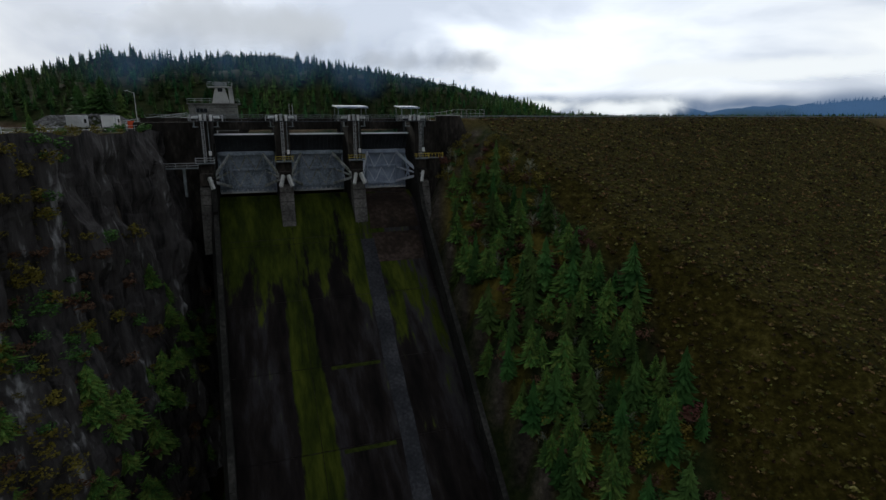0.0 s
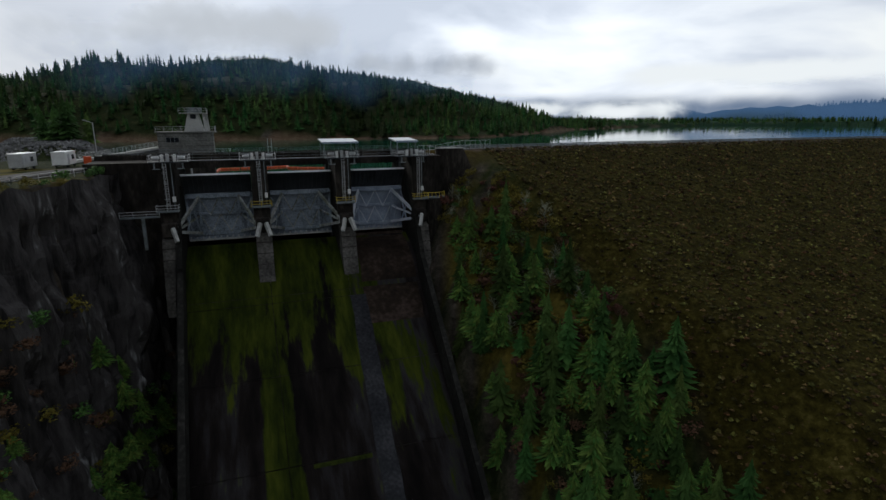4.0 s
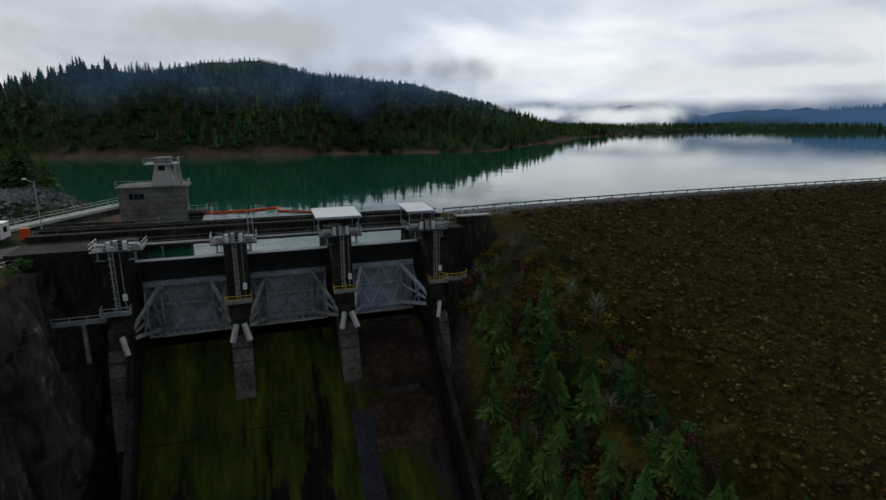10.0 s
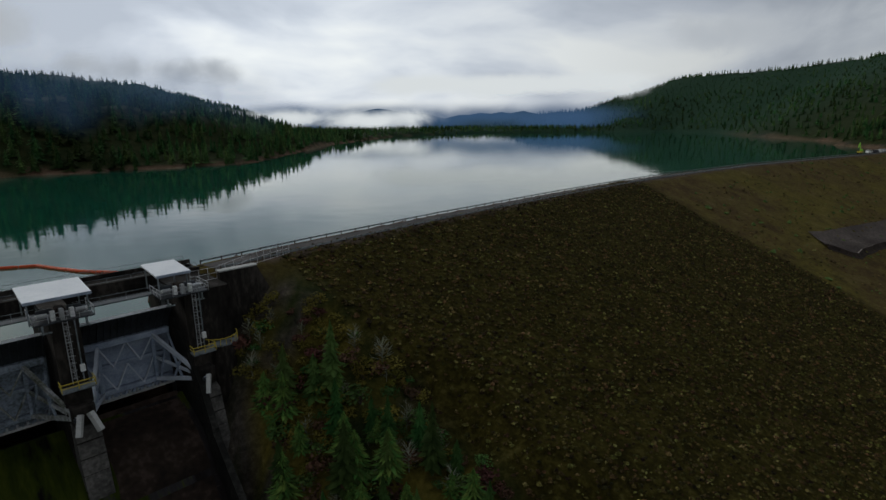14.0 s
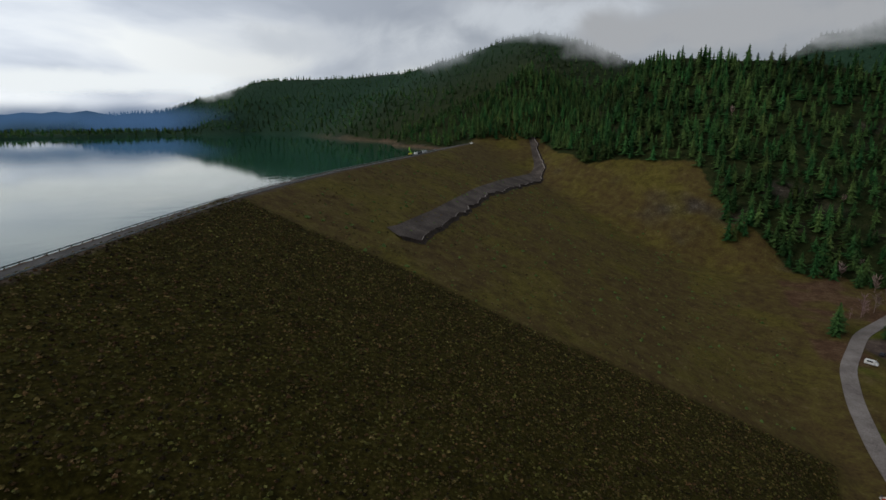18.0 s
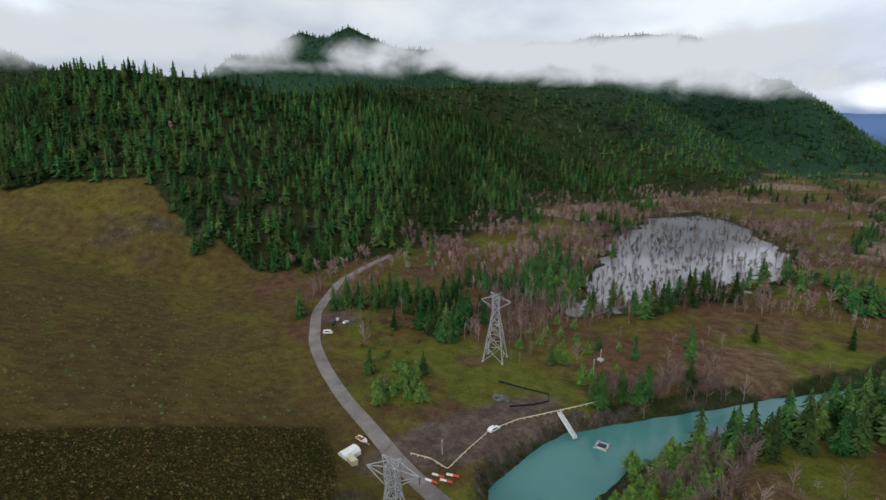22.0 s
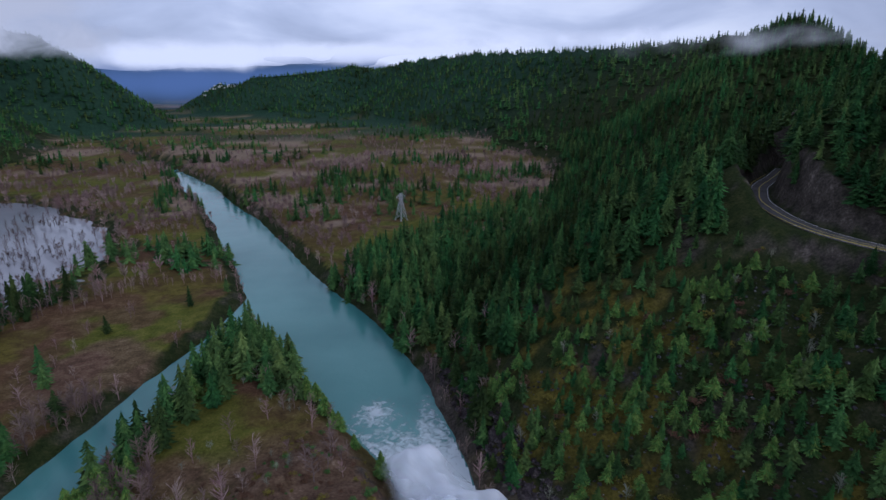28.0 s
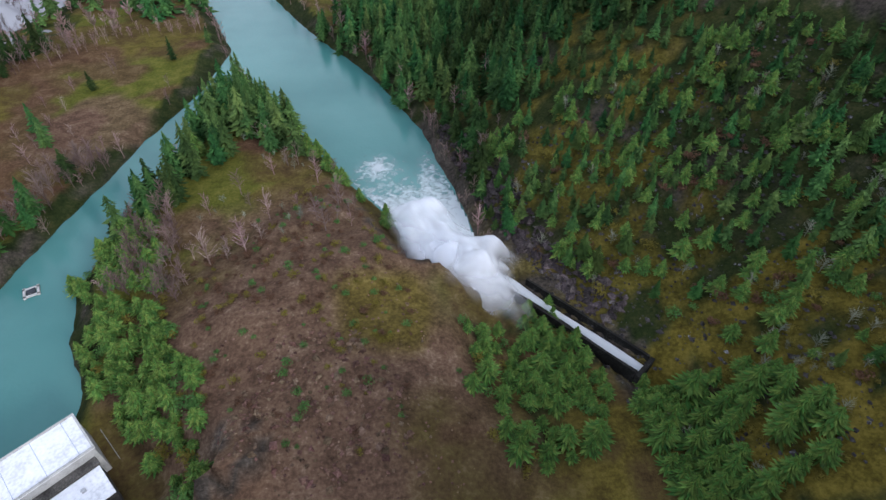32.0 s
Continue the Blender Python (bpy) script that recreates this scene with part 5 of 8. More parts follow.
for i in range(4):
    part("walkway_post", bar(bmesh.new(), (-8.5 + i * 2.1, 1.6, -10), (-8.5 + i * 2.1, 1.6, -8.95), 0.08), GALV, aw)

# bridge deck over the gates
deck = thing("spillway_bridge", "concrete road bridge with steel railings over the spillway piers", "bridge", SPM, kind="structure")
part("slab", box(bmesh.new(), -14, 52, 14.2, 20.5, -1.1, -0.6, 0.05), CONCRETE_DARK, deck)
for v in (14.5, 17, 19.8):
    for u0, u1 in ((0.8, 13.6), (16.6, 29.3), (32.3, 44.9)):
        part("girder", box(bmesh.new(), u0, u1, v - 0.3, v + 0.3, -2.6, -1.1), CONCRETE_DARK, deck)
part("kerb", box(bmesh.new(), -14, 52, 14.2, 14.6, -0.6, 0.1), CONCRETE_DARK, deck)
part("kerb", box(bmesh.new(), -14, 52, 20.1, 20.5, -0.6, 0.1), CONCRETE_DARK, deck)
# water retained in front of the gates is seen between gate and deck: upstream face below it
wk = thing("service_walkway", "grey steel service walkway with railings along the gate hoists", "walkway", SPM, kind="structure")
part("grating", box(bmesh.new(), 0.5, 45, 6.3, 7.9, -0.75, -0.6), STEEL_DARK, wk)
railing(wk, [(0.5, 6.3, -0.6), (13.4, 6.3, -0.6)], 1.1, 3.2, STEEL_WORN, w=0.055)
railing(wk, [(16.8, 6.3, -0.6), (29.2, 6.3, -0.6)], 1.1, 3.2, STEEL_WORN, w=0.055)
railing(wk, [(32.4, 6.3, -0.6), (44.8, 6.3, -0.6)], 1.1, 3.2, STEEL_WORN, w=0.055)
rl = thing("bridge_railing", "galvanised railing along the spillway bridge", "railing", SPM)
railing(rl, [(-13, 14.3, -0.25), (51, 14.3, -0.25)], 1.0, 3.2, STEEL_WORN, w=0.055)
railing(rl, [(-13, 20.4, -0.25), (51, 20.4, -0.25)], 1.0, 3.2, STEEL_WORN, w=0.055)


def hoist(u, label, roof=None):
    """The winch platform on top of a pier."""
    h = thing("gate_hoist", label, "hoist", SPM, "gate hoists on the piers")
    part("base", box(bmesh.new(), u - 3.2, u + 3.2, 2.6, 7.0, -0.68, -0.5), STEEL_DARK, h)
    for s in (-1, 1):
        m = part("motor", bar(bmesh.new(), (u + s * 1.5, 3.9, 0.15), (u + s * 2.5, 3.9, 0.15), 0.6, 0.6, 12), GALV, h, "grey winch motor")
        part("fan_cover", bar(bmesh.new(), (u + s * 2.5, 3.9, 0.15), (u + s * 2.7, 3.9, 0.15), 0.5, 0.5, 12), WHITE, m)
        part("drum", bar(bmesh.new(), (u + s * 0.8, 5.6, 0.1), (u + s * 2.4, 5.6, 0.1), 0.8, 0.8, 12), STEEL_DARK, h)
        part("valve_box", box(bmesh.new(), u + s * 1.0 - 0.25, u + s * 1.0 + 0.25, 3.2, 3.7, -0.5, 0.75, 0.05), WHITE, h, "small white control box")
        part("bracket", box(bmesh.new(), u + s * 2.3 - 0.12, u + s * 2.3 + 0.12, 2.7, 3.0, -1.7, -0.6, 0.03), STEEL_WORN, h)
        part("bracket_foot", box(bmesh.new(), u + s * 2.0 - 0.6, u + s * 2.0 + 0.6, 2.65, 2.85, -1.8, -1.65), STEEL_WORN, h)
    part("gearbox", box(bmesh.new(), u - 0.5, u + 0.5, 4.2, 6.0, -0.5, 0.65, 0.12), RUST_STRIP, h, "rust-brown gearbox")
    part("cabinet", box(bmesh.new(), u - 0.35, u + 0.15, 3.0, 3.5, -0.5, 0.9, 0.05), GALV, h)
    pts = [(u - 3.2, 7.0, -0.5), (u - 3.2, 2.6, -0.5), (u + 3.2, 2.6, -0.5), (u + 3.2, 7.0, -0.5)]
    railing(h, pts, 1.1, 1.6, GALV)
    for s in (-1, 1):
        part("wire_rope", bar(bmesh.new(), (u + s * 2.0, 5.9, 0.0), (u + s * 2.0, 9.2, -4.0), 0.08), STEEL_DARK, h)
    return h


def canopy(u0, u1, v0, v1, label):
    c = thing("canopy", label, "shelter", SPM, "white canopies over the hoists")
    bm = bmesh.new()
    prism(bm, [(v0, 2.35), (v1, 2.75), (v1, 2.95), (v0, 2.55)], "u", u0, u1)
    part("roof", bm, ROOF_WHITE, c)
    for u in (u0 + 0.4, u1 - 0.4):
        for v in (v0 + 0.6, v1 - 0.6):
            part("leg", bar(bmesh.new(), (u, v, -0.6), (u, v, 2.5), 0.16), STEEL_WORN, c)
    part("fascia", box(bmesh.new(), u0, u1, v0 - 0.06, v0, 2.2, 2.56), STEEL_GREY, c)


for u, lab in ((0.0, "white and grey gate winch with motors on the end pier"), (15.1, "white and grey gate winch with motors on a concrete pier"),
               (30.8, "gate winch with white railing under a white canopy"), (45.0, "small gate winch with white railing under a white canopy")):
    hoist(u, lab)
canopy(27.0, 34.0, 2.6, 9.5, "white sheet-metal canopy on posts over a gate winch")
canopy(41.8, 46.4, 3.6, 10.2, "small white sheet-metal canopy on posts over a gate winch")
mast = thing("instrument_mast", "thin grey steel mast on the pier top", "mast", SPM)
for du in (0, 0.7):
    part("pole", bar(bmesh.new(), (17.2 + du, 8.2, -0.6), (17.2 + du, 8.2, 3.2), 0.1), GALV, mast)
part("crossarm", bar(bmesh.new(), (17.1, 8.2, 1.6), (18.0, 8.2, 1.6), 0.08), GALV, mast)
lf = thing("yard_fence", "galvanised chain-link fence posts on the abutment", "fence", SPM)
railing(lf, [(47.5, 7.5, -0.6), (51.5, 7.5, -0.6), (57.5, 8.6, 0.2), (66, 11.5, 0.2)], 1.9, 1.5, GALV, rails=(0.1, 1.0, 1.9))

# ---------------------------------------------------------------- roads and rails on the dam
def strip_road(name, pts, width, zfun, mat, label, thick=0.25, sub=4.0):
    """A road of some thickness along a line."""
    P = []
    for p, q in zip(pts[:-1], pts[1:]):
        k = max(1, int(math.hypot(q[0] - p[0], q[1] - p[1]) / sub))
        P += [(p[0] + (q[0] - p[0]) * i / k, p[1] + (q[1] - p[1]) * i / k) for i in range(k)]
    P.append(pts[-1][:2])
    P = np.array(P)
    for _ in range(6):
        P[1:-1] = 0.25 * P[:-2] + 0.5 * P[1:-1] + 0.25 * P[2:]
    T = np.gradient(P, axis=0)
    T /= np.linalg.norm(T, axis=1)[:, None]
    N = np.stack([-T[:, 1], T[:, 0]], 1)
    bm = bmesh.new()
    ring = []
    for p, n in zip(P, N):
        a, b = p + n * width / 2, p - n * width / 2
        z = zfun(p[0], p[1])
        ring.append([bm.verts.new(v) for v in ((*a, z), (*b, z), (*b, z - thick), (*a, z - thick))])
    for p, q in zip(ring[:-1], ring[1:]):
        for s in range(4):
            t = (s + 1) % 4
            bm.faces.new((p[s], p[t], q[t], q[s]))
    ob = part(name, bm, mat)
    return tagged(ob, label, "road", kind="structure"), P, N


strip_road("road_crest", [(x + 0.4, y - 1.1) for x, y in CREST], 4.6, lambda x, y: 0.10, ASPHALT, "narrow asphalt road along the dam crest")
_, RP, RN = strip_road("road_valley", ROAD, 6.6, lambda x, y: -83.75, GRAVEL, "curving grey road at the foot of the dam", 0.6)
_, HP, HN = strip_road("road_highway", HIGHWAY, 9.0, lambda x, y: -7.9, ASPHALT, "two-lane asphalt highway cut into the wooded hillside", 0.6)
for off, nm in ((3.9, "edge_line"), (-3.9, "edge_line"), (0.12, "centre_line"), (-0.12, "centre_line")):
    bm = bmesh.new()
    row = [(bm.verts.new((*(p + n * (off - 0.09)), -7.885)), bm.verts.new((*(p + n * (off + 0.09)), -7.885))) for p, n in zip(HP, HN)]
    for p, q in zip(row[:-1], row[1:]):
        bm.faces.new((p[0], p[1], q[1], q[0]))
    ob = part(nm, bm, WHITE if nm == "edge_line" else YELLOW)
    tagged(ob, "painted line on the highway", "road marking", kind="structure")


def guard_rail(name, P, N, off, z, label, every, beam_mat, post_mat, limit=300, h=0.75):
    g = thing(name, label, "guard rail")
    d = np.r_[0, np.cumsum(np.linalg.norm(np.diff(P, axis=0), axis=1))]
    k = int(d[-1] / every)
    Q = np.stack([np.interp(np.arange(k + 1) * every, d, P[:, i]) for i in (0, 1)], 1)
    M = np.stack([np.interp(np.arange(k + 1) * every, d, N[:, i]) for i in (0, 1)], 1)
    Q = Q + M * off
    post = None
    for i, q in enumerate(Q[:limit]):
        if post is None:
            post = part("post", box(bmesh.new(), -0.1, 0.1, -0.1, 0.1, -0.4, h), post_mat, g)
            me = post.data
        else:
            post = new("post", me)
            post.parent = g
        post.location = (q[0], q[1], z)
    for i in range(len(Q) - 1):
        a, b = (*Q[i], z + h - 0.18), (*Q[i + 1], z + h - 0.18)
        part("beam", bar(bmesh.new(), a, b, 0.1, 0.28), beam_mat, g)
    return g


def line_frame(pts, sub=4.0):
    P = []
    for p, q in zip(pts[:-1], pts[1:]):
        k = max(1, int(math.hypot(q[0] - p[0], q[1] - p[1]) / sub))
        P += [(p[0] + (q[0] - p[0]) * i / k, p[1] + (q[1] - p[1]) * i / k) for i in range(k)]
    P.append(pts[-1])
    P = np.array(P, float)
    T = np.gradient(P, axis=0)
    T /= np.linalg.norm(T, axis=1)[:, None]
    return P, np.stack([-T[:, 1], T[:, 0]], 1)


CP, CN = line_frame([p for p in CREST if p[0] < 500])
guard_rail("crest_guard_rail", CP, CN, -4.3, 0.0, "grey steel guard rail on posts along the dam crest", 3.8, STEEL_WORN, BARK, 140)
guard_rail("crest_guard_rail", CP, CN, 1.9, 0.0, "grey steel guard rail on posts beside the lake", 3.8, STEEL_WORN, BARK, 140)
guard_rail("highway_guard_rail", HP[8:-10], HN[8:-10], 5.0 if HN[5] @ np.array([1, 0]) > 0 else -5.0, -8.0, "yellowed steel guard rail along the hillside highway", 3.0, YELLOW, BARK, 80, 0.9)

def service_strip():
    """Gravel laid on the dam's grass face, with an eroded lower edge."""
    lower = np.array([(197, 158), (206, 153.5), (276, 165.2), (373, 178.2), (590, 188.2), (632, 204.4), (726, 240)], float)
    upper = np.array([(203, 170), (262, 178), (367, 191.2), (480, 203), (560, 206), (604, 206), (622, 211), (716, 246)], float)
    n = 150
    f = np.linspace(0, 1, n)
    rows = []
    for line in (lower, upper):
        d = np.r_[0, np.cumsum(np.linalg.norm(np.diff(line, axis=0), axis=1))]
        rows.append(np.stack([np.interp(f * d[-1], d, line[:, i]) for i in (0, 1)], 1))
    A, B = rows
    B = A + (B - A) * 0.8
    wob = fbm(f * 60, f * 0 + 3, 4, 170)[:, None]
    A = A + (B - A) / np.linalg.norm(B - A, axis=1)[:, None] * wob * 3.0
    K = np.linspace(0, 1, 6)
    G = A[:, None, :] + (B - A)[:, None, :] * K[None, :, None]
    Z = height(G[..., 0], G[..., 1]) + 0.35 + 0.3 * np.where(K < 0.25, 1, 0)[None, :]
    V = np.concatenate([G, Z[..., None]], -1).reshape(-1, 3)
    i = np.arange((n - 1) * 5)
    q = (i // 5) * 6 + i % 5
    ob = mesh_of("road_service", V, np.stack([q, q + 6, q + 7, q + 1], 1), DARK_GRAVEL)
    tagged(ob, "wide strip of dark gravel slanting up the grassy dam face", "service road", kind="structure")
    out = (A - B) / np.linalg.norm(A - B, axis=1)[:, None]
    rim = 1.6 + 1.2 * np.abs(fbm(f * 90, f * 0 + 8, 3, 171))[:, None]
    E_ = [A + out * 0.0, A + out * 0.7, A + out * (0.9 + rim * 0.5), A + out * (1.0 + rim)]
    L_ = (0.66, 1.25, 0.25, 0.12)
    V = np.concatenate([np.c_[e, height(e[:, 0], e[:, 1]) + l] for e, l in zip(E_, L_)])
    # the eroded face is coloured dark for the shade under the berm
    for a, mat, nm, lab in ((0, GRAVEL, "gravel_berm", "low pale gravel berm along the service strip"), (1, EARTH, "eroded_edge", "eroded edge below the gravel berm, its shade put into the dark colour")):
        k = np.arange(n - 1) + a * n
        fc = np.stack([k, k + n, k + n + 1, k + 1], 1)
        if a == 1:
            fc = np.concatenate([fc, fc + n])
        tagged(mesh_of(nm, V, fc, mat), lab, "berm", kind="structure")


service_strip()

# ---------------------------------------------------------------- west shelf: cliff, intake tower, yard
def cliff_face():
    """The sheer rock beside the chute, broken into ledges and cracks."""
    nu, nz = 150, 110
    top = [(-66, 140), (-61.5, 128), (-58.5, 118), (-57.5, 108), (-57, 98), (-57, 86), (-58, 74), (-60, 60), (-66, 44), (-74, 30)]
    P, N = line_frame(top, 1.0)
    d = np.r_[0, np.cumsum(np.linalg.norm(np.diff(P, axis=0), axis=1))]
    s = np.linspace(0, d[-1], nu)
    Q = np.stack([np.interp(s, d, P[:, i]) for i in (0, 1)], 1)
    M = np.stack([np.interp(s, d, N[:, i]) for i in (0, 1)], 1)
    M /= np.linalg.norm(M, axis=1)[:, None]
    S, Tt = np.meshgrid(s, np.linspace(0, 1, nz))
    depth = 72 - 0 * S
    big = 5.0 * fbm(S / 9, Tt * 3.2, 4, 201) + 2.2 * fbm(S / 2.6, Tt * 9, 4, 202)
    crack = -1.6 * np.clip(1 - np.abs(fbm(S / 3.2, Tt * 2.0, 3, 203)) * 9, 0, 1)
    ledge = 1.2 * np.floor(Tt * 9 + 1.5 * fbm(S / 12, Tt * 2, 3, 204)) * 0.55
    out = Tt ** 1.15 * 5.5 + (big + crack) * smooth(0.0, 0.07, Tt) + ledge * smooth(0, 0.1, Tt) * 0.5
    X = Q[None, :, 0] + M[None, :, 0] * out - 0 * S
    Y = Q[None, :, 1] + M[None, :, 1] * out
    Z = -2.4 - depth * Tt + 1.2 * fbm(S / 4, Tt * 6, 3, 205) - 1.5 * smooth(0.05, 0, Tt) * 0
    i = np.arange((nu - 1) * (nz - 1))
    q = (i // (nu - 1)) * nu + i % (nu - 1)
    quads = np.stack([q, q + nu, q + nu + 1, q + 1], 1)
    global CLIFF_XYZ
    CLIFF_XYZ = np.stack([X, Y, Z], -1)
    ob = mesh_of("rock_cliff", np.stack([X, Y, Z], -1).reshape(-1, 3), quads, ROCK)
    return tagged(ob, "sheer dark wet rock cliff with pale streaks beside the spillway", "cliff", kind="structure")


cliff_face()

tower = thing("intake_tower", "round-backed concrete intake tower with a control house, standing in the lake", "tower", SPM)
def d_shape(u0, u1, v0, v1, r=8):
    """Flat in front, rounded at the back."""
    c, h = (u0 + u1) / 2, (u1 - u0) / 2
    return [(u0, v0), (u1, v0)] + [(c + h * math.cos(math.pi * i / r), v1 + h * 0.7 * math.sin(math.pi * i / r)) for i in range(r + 1)]
part("lower_shaft", prism(bmesh.new(), d_shape(-6.6, 5.2, 41.8, 47), "z", -40, -3.4), CONCRETE_DARK, tower, "darker concrete below the upper shaft")
part("upper_shaft", prism(bmesh.new(), d_shape(-6.8, 5.4, 41.6, 47), "z", -3.4, 3.7), CONCRETE_MID, tower)
for i in range(6):
    part("lift_joint", prism(bmesh.new(), d_shape(-6.83, 5.43, 41.57, 47), "z", -2.9 + i * 1.15, -2.84 + i * 1.15), CONCRETE_DARK, tower)
part("roof_slab", prism(bmesh.new(), d_shape(-7.2, 6.2, 41.2, 47.2), "z", 3.7, 3.95), CONCRETE_MID, tower)
w_ = part("louvre_window", box(bmesh.new(), -5.0, -2.2, 41.45, 41.7, 1.5, 2.6), BLACK, tower)
for i in range(3):
    part("mullion", box(bmesh.new(), -5.0 + i * 0.93, -4.92 + i * 0.93, 41.38, 41.5, 1.5, 2.6), STEEL_WORN, w_)
railing(tower, [(-7.0, 41.4, 4.05), (6.0, 41.4, 4.05), (6.0, 46, 4.05)], 1.0, 1.8)
hs = part("house", prism(bmesh.new(), [(-0.9, 3.95), (3.5, 3.95), (2.5, 8.2), (0.2, 8.2)], "v", 42.6, 46.0), CONCRETE_LIGHT, tower, "tapered grey concrete house")
part("opening", box(bmesh.new(), 0.8, 2.0, 42.5, 42.62, 7.0, 8.0), BLACK, hs)
part("platform", box(bmesh.new(), -1.7, 4.4, 41.9, 47.0, 8.2, 8.4), CONCRETE_LIGHT, tower)
part("crane_house", box(bmesh.new(), 0.0, 3.2, 43.0, 45.6, 8.4, 9.6, 0.1), STEEL_WORN, tower)
railing(tower, [(-1.7, 41.9, 8.4), (4.4, 41.9, 8.4), (4.4, 47, 8.4)], 1.0, 1.6)
for u, v in ((3.7, 43.0), (4.2, 44.8)):
    part("hoist_leg", bar(bmesh.new(), (u + 0.6, v, -1.5), (u, v, 8.3), 0.55), CONCRETE_LIGHT, tower)
part("side_platform", box(bmesh.new(), 5.4, 9.0, 41.8, 44.6, -1.9, -1.4), CONCRETE, tower)
part("side_box", prism(bmesh.new(), [(5.4, -1.9), (8.6, -1.9), (7.6, -4.2), (5.4, -5.0)], "v", 42, 44.4), CONCRETE_DARK, tower)
railing(tower, [(5.6, 41.9, -1.4), (9.0, 41.9, -1.4), (9.0, 44.6, -1.4)], 1.0, 1.7)
part("staff_gauge", box(bmesh.new(), -0.3, 0.1, 41.6, 41.78, -22, -2.4), CONCRETE_LIGHT, tower)

fb = thing("footbridge", "pale concrete footbridge with metal railings leading to the intake tower", "bridge")
A_, B_ = Vector((-82.5, 138.5, -2.3)), Vector((*sp(-6.9, 44), 0.2))
part("deck", bar(bmesh.new(), A_, B_, 3.2, 0.5), CONCRETE_LIGHT, fb)
part("girder", bar(bmesh.new(), A_ - Vector((0, 0, 0.9)), B_ - Vector((0, 0, 0.9)), 1.6, 1.4), CONCRETE, fb)
side_ = (B_ - A_).cross(Vector((0, 0, 1))).normalized() * 1.5
railing(fb, [A_ + side_ + Vector((0, 0, 0.25)), B_ + side_ + Vector((0, 0, 0.25))], 1.1, 2.0)
railing(fb, [A_ - side_ + Vector((0, 0, 0.25)), B_ - side_ + Vector((0, 0, 0.25))], 1.1, 2.0)


def trailer(m, label, L=6.5, body=WHITE):
    t = thing("site_trailer", label, "trailer", m, "white trailers in the yard")
    part("body", box(bmesh.new(), 0, L, -1.25, 1.25, 0.5, 3.0, 0.08), body, t)
    part("roof", box(bmesh.new(), -0.08, L + 0.08, -1.33, 1.33, 3.0, 3.12, 0.04), ROOF_WHITE, t)
    part("door", box(bmesh.new(), 1.0, 1.9, -1.29, -1.24, 0.6, 2.6), GALV, t)
    part("window", box(bmesh.new(), 3.2, 4.4, -1.29, -1.24, 1.5, 2.4), BLACK, t)
    for x in (1.2, 1.2 + 3.6):
        for y in (-1.0, 1.0):
            part("wheel", bar(bmesh.new(), (x, y - 0.12, 0.32), (x, y + 0.12, 0.32), 0.66, 0.66, 10), BLACK, t)
    part("tow_bar", bar(bmesh.new(), (0, 0, 0.55), (-1.2, 0, 0.5), 0.12), STEEL_DARK, t)


trailer(pose(-76.5, 127.0, -2.5, 0, 0, 105), "white site trailer with a flat roof parked on the gravel yard", 5.5)
trailer(pose(-80.5, 121.0, -2.5, 0, 0, 105), "long white trailer beside another on the gravel yard", 6.0, GALV)
lamp = thing("street_lamp", "tall galvanised lamp post with a curved arm", "lamp", pose(-76.5, 139.5, -2.6, 0, 0, 160))
part("pole", bar(bmesh.new(), (0, 0, 0), (0, 0, 8.8), 0.2, 0.2, 8), GALV, lamp)
part("arm", bar(bmesh.new(), (0, 0, 8.7), (2.2, 0, 9.3), 0.12, 0.12, 6), GALV, lamp)
part("lamp_head", box(bmesh.new(), 1.9, 2.8, -0.18, 0.18, 9.2, 9.4, 0.05), GALV, lamp)
fe = thing("yard_fence", "low galvanised pipe fence round the gravel yard", "fence")
railing(fe, [(-62.5, 118, -2.5), (-63, 108, -2.5), (-64, 98, -2.5), (-66, 86, -2.5), (-69, 74, -2.5)], 1.2, 2.5)
railing(fe, [(-63.5, 128, -2.5), (-62.5, 121, -2.5)], 1.2, 2.0)
strip_road("road_yard", [(-66, 60), (-70, 95), (-72, 118), (-66, 132), (-50, 134.5)], 6.0, lambda x, y: -2.25, ASPHALT, "worn asphalt yard road above the cliff", 0.5)
cab = thing("control_cabinet", "rusty brown electrical cabinet in the yard", "cabinet", pose(-74.5, 131.5, -2.5, 0, 0, 30))
part("body", box(bmesh.new(), 0, 1.4, 0, 0.9, 0, 1.9, 0.05), RED, cab)
part("plinth", box(bmesh.new(), -0.1, 1.5, -0.1, 1.0, -0.4, 0.05), CONCRETE, cab)


def boom(pts, label):
    """A string of floats lying on the water."""
    b = thing("log_boom", label, "floating boom")
    P, N = line_frame(pts, 3.0)
    for i in range(len(P) - 1):
        p, q = P[i], P[i + 1]
        j = 0.35 * math.sin(i * 1.9)
        part("float", bar(bmesh.new(), (p[0], p[1] + j * 0.3, -8.85), (p[0] + (q[0] - p[0]) * 0.92, p[1] + (q[1] - p[1]) * 0.92 + j * 0.3, -8.85), 0.75, 0.75, 8), RED, b)
    return b


boom([(-66, 170), (-72, 195), (-60, 199), (-53, 205), (-51, 199), (-37, 196.5), (-28, 187), (-12, 176), (6, 160)], "orange-red floating boom curving across the lake before the spillway")
boom([(-84, 168), (-92, 178), (-100, 192)], "orange-red floating boom running up the stony bank")

